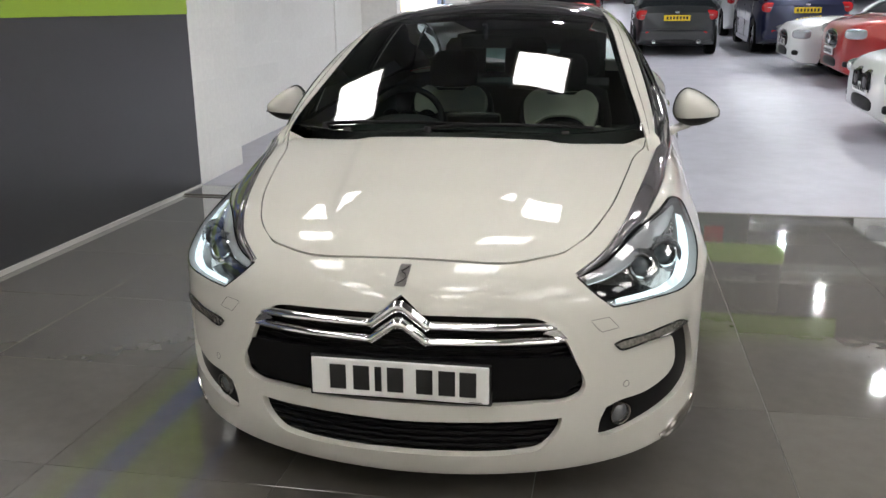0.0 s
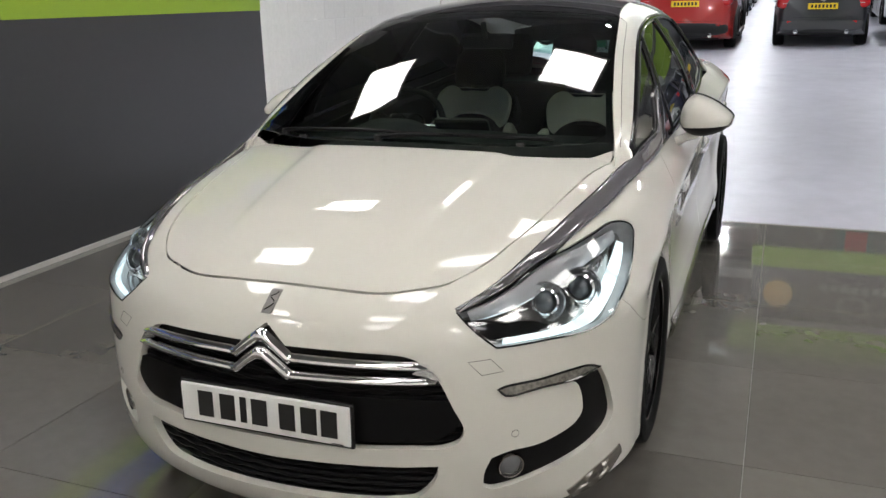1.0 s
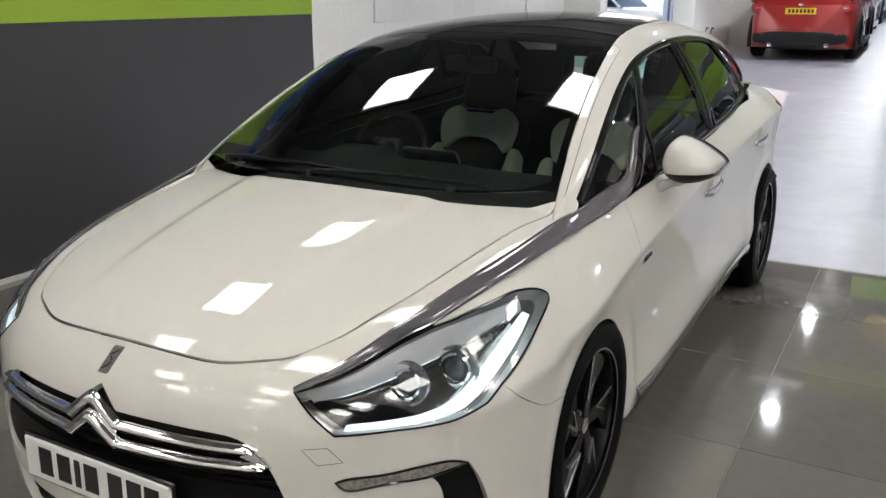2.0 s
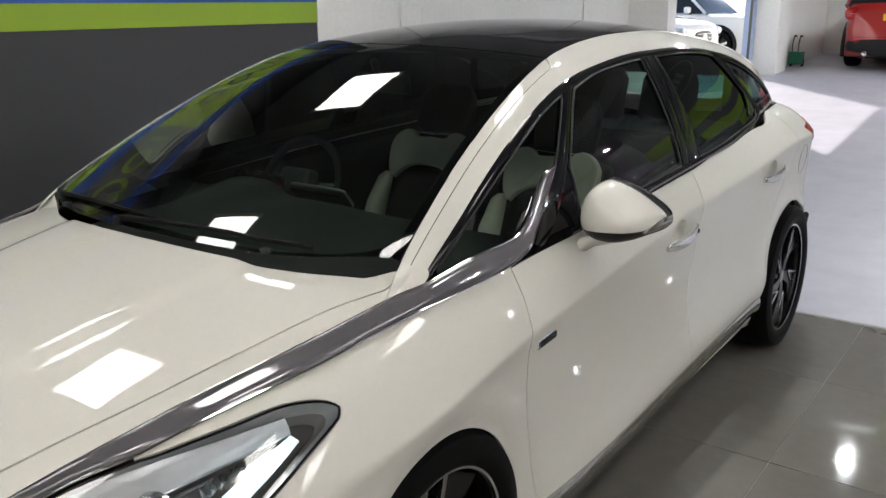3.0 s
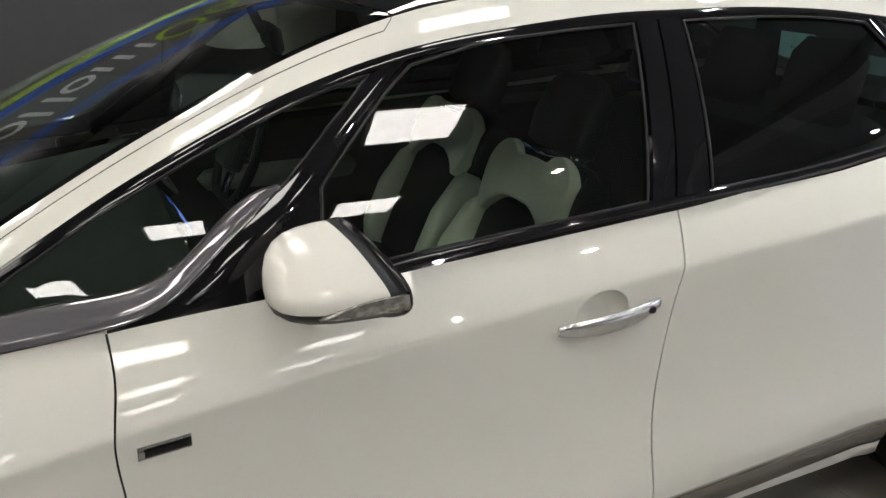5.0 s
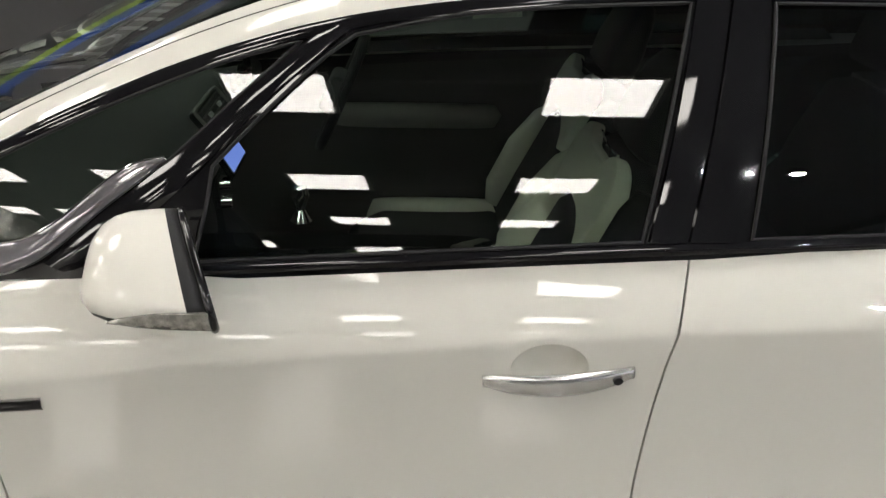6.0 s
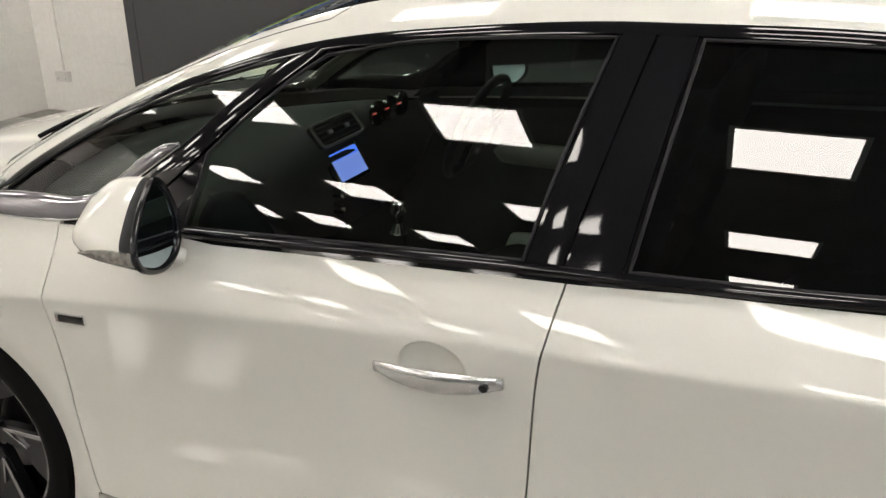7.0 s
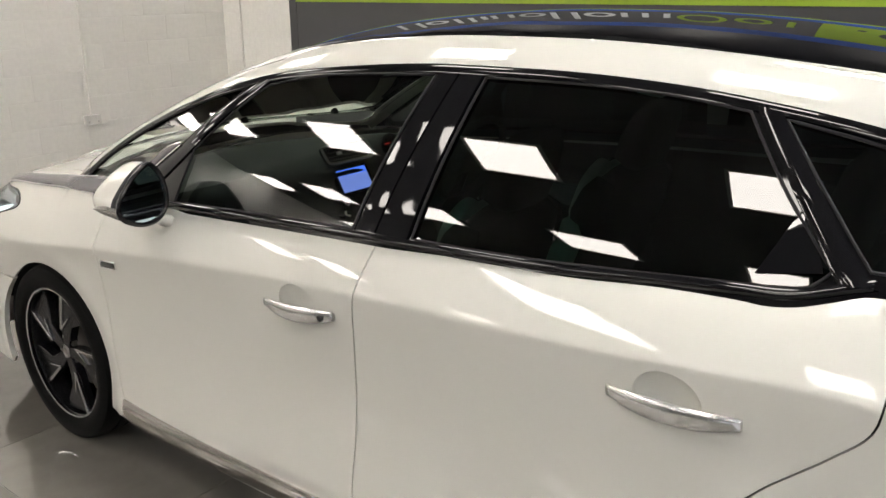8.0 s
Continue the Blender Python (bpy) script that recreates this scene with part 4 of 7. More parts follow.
def ring_shape(x, y, z, rx, rz, wide):
    """A flat raised ring facing -y."""
    r = lathe([(1 - wide, 0.0), (1 - wide, 0.008), (1.0, 0.008), (1.0, 0.0)], 44, "y", closed=True)
    return moved(r, Matrix.Translation((x, y - 0.0081, z)) @ Matrix.Diagonal((rx, 1, rz, 1)))


def disc_shape(x, y, z, rx, rz):
    d = lathe([(0.0, 0.0), (0.0001, 0.007), (0.97, 0.007), (1.0, 0.0)], 36, "y")
    return moved(d, Matrix.Translation((x, y - 0.0071, z)) @ Matrix.Diagonal((rx, 1, rz, 1)))


for y0, x0, x1, s0, z0, z1, z2 in ((8.0, 0.90, 3.26, 0.88, 2.09, 2.40, 3.30), (11.55, 1.06, 3.34, 1.03, 2.16, 2.46, 3.28), (16.2, 1.05, 3.56, 1.05, 2.30, 2.66, 3.48)):
    board = thing("hanging_sign", "dark hanging board with a lime green strip and round emblems", "sign", "hanging boards")
    part("board", box(x0, x1, y0, y0 + 0.05, z1 + 0.001, z2, 0.004), CHARCOAL, board)
    part("strip", box(s0, x1 + 0.03, y0 - 0.012, y0 + 0.055, z0, z1, 0.004), BOARD_GREEN, board)
    if y0 < 9:
        part("emblem", ring_shape(1.64, y0, 2.87, 0.52, 0.185, 0.05), EMBLEM, board, "grey oval ring")
        for i in range(4):
            part("emblem_bar", box(1.40 + i * 0.13, 1.49 + i * 0.13, y0 - 0.008, y0 - 0.0005, 2.81, 2.93, 0.002), EMBLEM, board)
        part("emblem", ring_shape(2.77, y0, 2.90, 0.28, 0.29, 0.16), EMBLEM, board, "grey round ring")
        part("emblem_core", disc_shape(2.77, y0, 2.90, 0.17, 0.18), EMBLEM, board)
    elif y0 < 13:
        part("emblem", disc_shape(1.44, y0, 2.88, 0.21, 0.21), TAN_PRINT, board, "tan shield-like emblem")
        part("emblem", ring_shape(2.48, y0, 3.02, 0.20, 0.19, 0.12), EMBLEM, board, "grey round ring")
        for i in range(7):
            part("emblem_bar", box(2.02 + i * 0.14, 2.12 + i * 0.14, y0 - 0.008, y0 - 0.0005, 2.69, 2.78, 0.002), EMBLEM, board)
    else:
        part("emblem", box(2.66, 3.05, y0 - 0.008, y0 - 0.0005, 3.02, 3.42, 0.01), RED_PRINT, board, "red square emblem")
        part("emblem", ring_shape(1.85, y0, 3.15, 0.40, 0.16, 0.10), EMBLEM, board, "grey oval ring")
    for hx in (x0 + 0.2, x1 - 0.2):
        part("hanger", tube([(hx, y0 + 0.025, z2), (hx, y0 + 0.025, CEIL_B + 0.25)], 0.006, 8), CHROME, board)

# plain rings and posts in place of the lettering on the showroom wall
sign = thing("wall_lettering", "pale and green raised rings and posts of a wall sign", "sign")


def sign_ring(y, z, ry, rz, stroke, proud):
    r = lathe([(1 - stroke / ry, 0.0), (1 - stroke / ry, 0.009), (1 - stroke / ry * 0.9, 0.011), (0.99, 0.011), (1.0, 0.0)], 40, "x", closed=True)
    return moved(r, Matrix.Translation((WALL_X + proud, y, z)) @ Matrix.Diagonal((1, ry, rz, 1)))


def sign_post(y0, y1, z0, z1, proud):
    return box(WALL_X + proud, WALL_X + proud + 0.011, y0, y1, z0, z1, 0.004)


def sign_row(start, z0, shapes, mat_, proud, gap=0.045):
    """Shapes are (kind, width, height) one after another along the wall."""
    y = start
    for kind, w, tall in shapes:
        if kind == "ring":
            part("letter_ring", sign_ring(y + w / 2, z0 + tall / 2, w / 2, tall / 2, 0.048, proud), mat_, sign)
        else:
            for i in range(kind):
                o = y + (w - 0.048) * (i / (kind - 1) if kind > 1 else 0.5)
                part("letter_post", sign_post(o, o + 0.048, z0, z0 + tall, proud), mat_, sign)
        y += w + gap
    return y


yy = sign_row(-0.78, 1.98, [(2, 0.26, 0.38), ("ring", 0.24, 0.26), (1, 0.10, 0.36), (1, 0.10, 0.36), (1, 0.06, 0.26), (2, 0.21, 0.26), ("ring", 0.24, 0.27), (2, 0.22, 0.38), ("ring", 0.24, 0.26), (3, 0.36, 0.26)], LETTER, 0.004)
sign_row(yy, 1.98, [("ring", 0.34, 0.38), ("ring", 0.24, 0.26), (1, 0.13, 0.26)], GREEN, 0.004)
sign_row(2.80, 1.99, [(1, 0.06, 0.06), ("ring", 0.24, 0.26), ("ring", 0.26, 0.26), (3, 0.36, 0.26)], CHARCOAL, 0.0125, 0.07)

# sockets on the blockwork by the showroom wall
SOCKET = material("white socket plastic", (0.72, 0.71, 0.68), 0.35)
for along, x, y, z in (("x", -1.76, SOUTH, 0.47), ("y", -3.3, -3.02, 0.31)):
    sock = thing("wall_socket", "white double socket in a surface box with conduit", "socket")
    dx, dy = (0.0, 1.0) if along == "x" else (1.0, 0.0)

    def plate_box(half_w, d0, d1, z0, z1, off=0.0):
        if along == "x":
            return box(x + off - half_w, x + off + half_w, y + d0, y + d1, z + z0, z + z1, 0.003)
        return box(x + d0, x + d1, y + off - half_w, y + off + half_w, z + z0, z + z1, 0.003)
    part("back_box", plate_box(0.072, 0.0, 0.034, -0.042, 0.042), SOCKET, sock)
    part("face_plate", plate_box(0.074, 0.0345, 0.044, -0.044, 0.044), SOCKET, sock)
    for off in (-0.045, 0.045):
        part("switch", plate_box(0.008, 0.0442, 0.049, 0.012, 0.03, off * 0.6), SOCKET, sock)
        part("pin_slot", plate_box(0.004, 0.0441, 0.0455, -0.02, -0.012, off), BLACK, sock)
    top = (x + dx * 0.014, y + dy * 0.014)
    part("pipe", tube([(top[0], top[1], z + 0.043), (top[0], top[1], 2.8)], 0.0105, 10), WHITE_WALL, sock)


# ---- the white hatchback ----
HUB_F, HUB_R, HUB_Z = 1.107, 3.835, 0.335
ARCH_F = 1.095
car = thing("hatchback_car", "pearl white five-door hatchback with lit headlights and a black roof", "car")


def arch(hub, r, a0, a1, n=9):
    """(y, z) along a wheel arch, angles from straight back, rising over the top."""
    def at(a):
        # the front arch runs a little forward towards the bumper's foot
        far = r + (0.030 * min(max((a - 130) / 60, 0), 1) if hub == ARCH_F else 0)
        return hub + far * math.cos(radians(a)), HUB_Z + far * math.sin(radians(a))
    return [at(a) for a in np.linspace(a0, a1, n)]


def near_crease(y0, y1):
    """(s, z) rows close to the crease of the flank, for a crisp edge."""
    return [(y, float(crease_z(y)) + o) for o in (-0.020, -0.009, -0.003, 0.003, 0.009, 0.020) for y in np.arange(y0, y1, 0.022)]


def hollow(y, z):
    """The outline of the hollow behind a door handle."""
    return np.array([(y + 0.067 * math.cos(w), z + 0.055 * math.sin(w)) for w in np.linspace(0, 2 * math.pi, 41)[:-1]])


hood_front = [(0, 0.118), (0.13, 0.121), (0.29, 0.141), (0.385, 0.182), (0.448, 0.222), (0.513, 0.316), (0.552, 0.42), (0.583, 0.54), (0.623, 0.79), (0.655, 1.01), (0.690, 1.135), (0.702, 1.190)]
screen_base = [(0.702, 1.190), (0.62, 1.148), (0.48, 1.072), (0.33, 1.024), (0.17, 1.000), (0, 0.992)]
chrome_top = [(0.484, 0.163, 0.768), (0.560, 0.266, 0.817), (0.611, 0.405, 0.864), (0.655, 0.625, 0.908), (0.701, 0.905, 0.948), (0.736, 1.130, 0.982), (0.757, 1.200, 0.992)]
chrome_low = [(0.484, 0.166, 0.762), (0.540, 0.222, 0.785), (0.588, 0.290, 0.809), (0.631, 0.390, 0.840), (0.672, 0.478, 0.860), (0.699, 0.578, 0.881), (0.722, 0.690, 0.897), (0.747, 0.845, 0.914), (0.768, 1.045, 0.936), (0.785, 1.160, 0.949), (0.812, 1.485, 0.972)]

# bonnet
half = np.concatenate([spline(hood_front, 0.025), spline(screen_base, 0.025)[1:]])
ridges = [(s * (0.25 + 0.10 * y + o), y) for s in (-1, 1) for o in (-0.034, -0.020, -0.009, 0.0, 0.009, 0.020, 0.034) for y in np.arange(0.2, 0.97, 0.025)]
part("bonnet", skin(both(half[::-1]), (), hood_map, lower, 0.03, gap=0.002, fine=ridges), PAINT, car)

# the strips of wing between the bonnet and the chrome blades
for flip in (False, True):
    edge = [(x, y) for x, y in hood_front[4:]]
    edge = [(x + 0.003, y) for x, y in edge[:-1]]
    rim = [(x, y) for x, y, z in chrome_top][::-1]
    out = loop(edge, [edge[-1], (0.705, 1.190), (0.722, 1.235), (0.752, 1.225), (0.757, 1.200)], rim[:-1], [rim[-2], edge[0]], step=0.02)
    part("wing_top", skin(out, (), hood_map, lower, 0.03, depth=0.006, mirror=flip), PAINT, car)

# front bumper, with the grille, the intake and the fog lamp recesses cut out
head_low = sz(0.484, 0.166, 0.762, 0.535, 0.156, 0.720, 0.592, 0.168, 0.675)
head_under = sz(0.592, 0.168, 0.675, 0.645, 0.205, 0.677, 0.697, 0.246, 0.680, 0.755, 0.305, 0.680, 0.797, 0.357, 0.682, 0.838, 0.440, 0.700)
head_corner = sz(0.838, 0.440, 0.700, 0.848, 0.500, 0.727)
head_out = sz(0.848, 0.500, 0.727, 0.852, 0.620, 0.768, 0.846, 0.730, 0.803, 0.838, 0.800, 0.823, 0.832, 0.828, 0.832)
head_top = sz(0.832, 0.828, 0.832, 0.820, 0.843, 0.848, 0.801, 0.824, 0.863, 0.771, 0.750, 0.878, 0.740, 0.640, 0.873, 0.714, 0.557, 0.865, 0.692, 0.503, 0.858, 0.674, 0.478, 0.855, 0.634, 0.388, 0.836, 0.591, 0.289, 0.805, 0.543, 0.221, 0.781, 0.484, 0.166, 0.762)
seam = sz(0.848, 0.500, 0.727, 0.872, 0.545, 0.680, 0.893, 0.690, 0.598)
def on_hood(pts, back=0.0):
    """(s, z) of (x, y) places on the bonnet."""
    return [(s_of(a, b), c) for a, b, c in hood_map(np.array([(x, y - back) for x, y in pts]))]


front_edge = on_hood(hood_front[:6], 0.004)
wing_cut = [front_edge[-1]] + on_hood([(0.560, 0.266)])
wing_run = on_hood([(0.560, 0.266), (0.522, 0.210)]) + head_low[:1]
floor_run = [(0.757, 0.205), (0.62, 0.208), (s_of(0.82, 0.39), 0.212), (s_of(0.72, 0.28), 0.190), (s_of(0.55, 0.15), 0.172), (s_of(0.3, 0.07), 0.162), (s_of(0, 0.05), 0.159)]
fa = arch(ARCH_F, 0.342, 137, 201)
middle = s_of(0, 0.05)
half = np.concatenate([spline(front_edge, 0.02), spline(wing_cut, 0.02)[1:], spline(wing_run, 0.02)[1:], spline(head_low, 0.02)[1:], spline(head_under, 0.02)[1:], spline(head_corner, 0.02)[1:],
                       spline(seam + [fa[0]], 0.02)[1:], spline(fa, 0.02)[1:], spline(floor_run, 0.02)[1:]])


def both_s(half):
    """As both(), for (s, z) outlines, whose middle is at s = middle."""
    h = np.asarray(half, float) - np.array([middle, 0])
    return both(h) + np.array([middle, 0])


def full_map(q):
    """round_map carried over to the other side past the middle."""
    s = np.abs(q[:, 0] - middle) + middle
    p = round_map(np.stack([s, q[:, 1]], -1))
    p[:, 0] *= np.where(q[:, 0] < middle, -1, 1)
    return p


GRILLE = [[(0, 0.727), (0.022, 0.712), (0.063, 0.676)], [(0.063, 0.676), (0.15, 0.675), (0.258, 0.672), (0.382, 0.663), (0.421, 0.645), (0.461, 0.602), (0.494, 0.531), (0.523, 0.459), (0.513, 0.429), (0.474, 0.413), (0.388, 0.413), (0.263, 0.411), (0, 0.415)]]
INTAKE = [[(0, 0.358), (0.15, 0.360), (0.263, 0.360), (0.389, 0.359), (0.460, 0.360)], [(0.460, 0.360), (0.453, 0.324), (0.422, 0.279), (0.390, 0.256), (0.342, 0.248), (0.261, 0.243), (0, 0.245)]]
FOG = [sz(0.563, 0.139, 0.290, 0.568, 0.138, 0.333, 0.585, 0.146, 0.374), sz(0.585, 0.146, 0.374, 0.626, 0.172, 0.388, 0.690, 0.222, 0.394, 0.740, 0.271, 0.411, 0.770, 0.307, 0.430, 0.785, 0.325, 0.455, 0.785, 0.327, 0.485, 0.778, 0.319, 0.527, 0.770, 0.310, 0.545, 0.755, 0.291, 0.559),
       sz(0.755, 0.291, 0.559, 0.790, 0.335, 0.572, 0.820, 0.385, 0.567), sz(0.820, 0.385, 0.567, 0.833, 0.411, 0.520, 0.844, 0.433, 0.462, 0.848, 0.445, 0.410, 0.840, 0.425, 0.377, 0.807, 0.362, 0.345, 0.762, 0.300, 0.325, 0.690, 0.228, 0.301, 0.619, 0.175, 0.282, 0.580, 0.151, 0.278, 0.563, 0.139, 0.290)]


def half_line(runs, step=0.015):
    return np.concatenate([spline(r, step)[(1 if i else 0):] for i, r in enumerate(runs)])


def front_hole(runs):
    """(x, z) seen from the front, as (s, z)."""
    line = half_line(runs)
    p = front_map(line)
    return np.array([(s_of(a, b), c) for a, b, c in p])


grille_line, intake_line = front_hole(GRILLE), front_hole(INTAKE)
fog_loop = loop(*FOG, step=0.015)
fog_other = (fog_loop - np.array([middle, 0])) * np.array([-1, 1]) + np.array([middle, 0])
bumper = part("front_bumper", skin(both_s(half), (both_s(grille_line), both_s(intake_line), fog_loop, fog_other), full_map, lower, 0.026, depth=0.022), PAINT, car)

# grilles: a dark backing and rows of hexagonal slats
def slat_row(z, x_end, wave, half_h, depth):
    """One wavy slat across the opening at a height."""
    xs = np.arange(-x_end, x_end + 1e-6, 0.0125)
    cell = 0.1
    ph = np.abs(((xs / cell + wave) % 1.0) - 0.5) * 2
    zz = z + np.clip((ph - 0.5) * 2.6, -0.6, 0.6) * 0.0045
    p = front_map(np.stack([xs, zz], -1))
    verts, faces = [], []
    for (a, b, c) in p:
        for dy, dz in ((0.034, -half_h), (0.027, -half_h), (0.025, 0), (0.027, half_h), (0.041, half_h)):
            verts.append((a, b + dy, c + dz))
    k = 5
    for i in range(len(p) - 1):
        for j in range(k - 1):
            faces.append((i * k + j, (i + 1) * k + j, (i + 1) * k + j + 1, i * k + j + 1))
    return mesh_from("slat", verts, [f[::-1] for f in faces])


def width_at(line, z):
    """How wide half an opening is at a height."""
    q = np.asarray(line)
    w = 0.0
    for (x0, z0), (x1, z1) in zip(q, q[1:]):
        if (z0 - z) * (z1 - z) <= 0 and z0 != z1:
            w = max(w, x0 + (x1 - x0) * (z - z0) / (z1 - z0))
    return w


for name, runs, line, rows in (("upper_grille", GRILLE, grille_line, np.arange(0.428, 0.62, 0.0235)), ("lower_intake", INTAKE, intake_line, np.arange(0.246, 0.355, 0.0215))):
    g = part(name, skin(shrunk(both_s(line), -0.008), (), full_map, lower, 0.03, depth=0, lift=-0.042), UNDER, car)
    outline = half_line(runs)
    for i, z in enumerate(rows):
        w = width_at(outline, z) + 0.010
        if w > 0.05:
            part("slat", slat_row(z, w, 0.5 * (i % 2), 0.0052, 0.03), GRILLE_BLACK, g)

# smooth black bar behind the number plate
bar = [(0, 0.555), (0.25, 0.553), (0.45, 0.545), (0.497, 0.535), (0.512, 0.480), (0.470, 0.440), (0.25, 0.431), (0, 0.428)]
bx = spline(bar, 0.015)
bs = np.array([(s_of(a, b), c) for a, b, c in front_map(bx)])
part("plate_carrier", skin(both_s(bs), (), full_map, lower, 0.03, depth=0.02, lift=-0.006), GRILLE_BLACK, car)

# the chrome double chevron, which runs on into two blades
def blade(z_mid, z_out, x_end, peak, thick):
    xs = np.concatenate([np.linspace(0, 0.078, 14), np.linspace(0.085, x_end, 34)])
    zs = np.where(xs < 0.08, peak - (peak - z_mid) * np.clip(xs / 0.078, 0, 1) ** 1.12, z_mid + (z_out - z_mid) * (xs - 0.08) / (x_end - 0.08))
    zs = np.where(xs < 0.012, peak - 0.006 + 0.0 * xs, zs)
    p = front_map(np.stack([xs, np.clip(zs, 0.3, 0.70)], -1))
    p[:, 2] = zs
    h = np.where(xs < 0.08, 0.020, 0.0125) * thick
    h = h * np.clip((x_end - xs) / 0.05 + 0.35, 0.35, 1)
    prof = [(0.006, -1.0), (-0.004, -0.85), (-0.014, -0.25), (-0.014, 0.25), (-0.006, 0.85), (0.006, 1.0)]
    verts, faces = [], []
    line = [(-a, b, c, d) for (a, b, c), d in list(zip(p, h))[:0:-1]] + [(a, b, c, d) for (a, b, c), d in zip(p, h)]
    for a, b, c, d in line:
        out = 0.012 * math.exp(-(a / 0.07) ** 2)
        for dy, dz in prof:
            verts.append((a, b + dy - 0.004 - out, c + dz * d))
    k = len(prof)
    for i in range(len(line) - 1):
        for j in range(k - 1):
            faces.append((i * k + j, (i + 1) * k + j, (i + 1) * k + j + 1, i * k + j + 1))
    bm = bmesh.new()
    bm.from_mesh(mesh_from("blade", verts, faces))
    bmesh.ops.recalc_face_normals(bm, faces=bm.faces)
    return smooth_by_angle(bm, 50)


part("chevron_blade", blade(0.648, 0.638, 0.440, 0.705, 1.0), CHROME, car, "chrome grille blade rising to a pointed peak")
part("chevron_blade", blade(0.604, 0.600, 0.462, 0.660, 0.95), CHROME, car, "chrome grille blade rising to a pointed peak")
for side in (1, -1):
    p = front_map(np.array([(0.425, 0.638), (0.452, 0.624), (0.470, 0.600), (0.40, 0.622)]))
    bm = bmesh.new()
    vs = [bm.verts.new((a * side, b - 0.004, c)) for a, b, c in p] + [bm.verts.new((a * side, b + 0.02, c)) for a, b, c in p]
    bm.faces.new(vs[:4])
    for i in range(4):
        bm.faces.new((vs[i], vs[(i + 1) % 4], vs[4 + (i + 1) % 4], vs[4 + i]))
    bmesh.ops.recalc_face_normals(bm, faces=bm.faces)
    part("blade_end", bm, CHROME, car)

# number plate: white with plain bars for its characters
plate_m = Matrix.Translation((0, -0.014, 0.488)) @ Euler((radians(-1.5), 0, 0)).to_matrix().to_4x4()
plate = part("number_plate", moved(box(-0.26, 0.26, -0.004, 0.004, -0.0555, 0.0555, 0.004), plate_m), PLATE_WHITE, car, "white front number plate in a black surround")
part("plate_surround", moved(box(-0.268, 0.268, 0.002, 0.014, -0.064, 0.064, 0.006), plate_m), BLACK_GLOSS, car)
for x in (-0.180, -0.110, -0.060, -0.010, 0.075, 0.140, 0.200):
    w = 0.010 if abs(x + 0.060) < 0.01 else 0.024
    part("plate_bar", moved(box(x - w, x + w, -0.0062, -0.0035, -0.036, 0.038, 0.001), plate_m), PLATE_INK, plate)
part("plate_bar", moved(box(0.205, 0.24, -0.0055, -0.0035, -0.052, -0.0495), plate_m), PLATE_INK, plate)

door_parts = {}
# small badge on the nose: a chrome slab with two cut folds
bm = bmesh.new()
q = np.array([(-0.018, 0.748), (0.014, 0.748), (0.024, 0.799), (-0.008, 0.799)])
pts = front_map(np.array([(a - 0.004, z) for a, z in q]))
vs = [bm.verts.new((a, b - 0.006, c)) for a, b, c in pts] + [bm.verts.new((a, b + 0.006, c)) for a, b, c in pts]
bm.faces.new(vs[:4])
for i in range(4):
    bm.faces.new((vs[i], vs[(i + 1) % 4], vs[4 + (i + 1) % 4], vs[4 + i]))
bmesh.ops.recalc_face_normals(bm, faces=bm.faces)
bmesh.ops.bevel(bm, geom=bm.edges[:], offset=0.0015, segments=2, affect="EDGES")
nose_badge = part("nose_badge", bm, BRAKE, car, "small slanted chrome badge")
for a, b in (((-0.012, 0.757), (0.010, 0.772)), ((0.008, 0.775), (-0.004, 0.783)), ((-0.006, 0.785), (0.014, 0.796))):
    line = front_map(np.array([a, ((a[0] + b[0]) / 2 + 0.003, (a[1] + b[1]) / 2), b])) + np.array([0, -0.007, 0])
    part("badge_fold", tube(spline(line, 0.004), 0.0013, 6), BLACK_GLOSS, nose_badge)

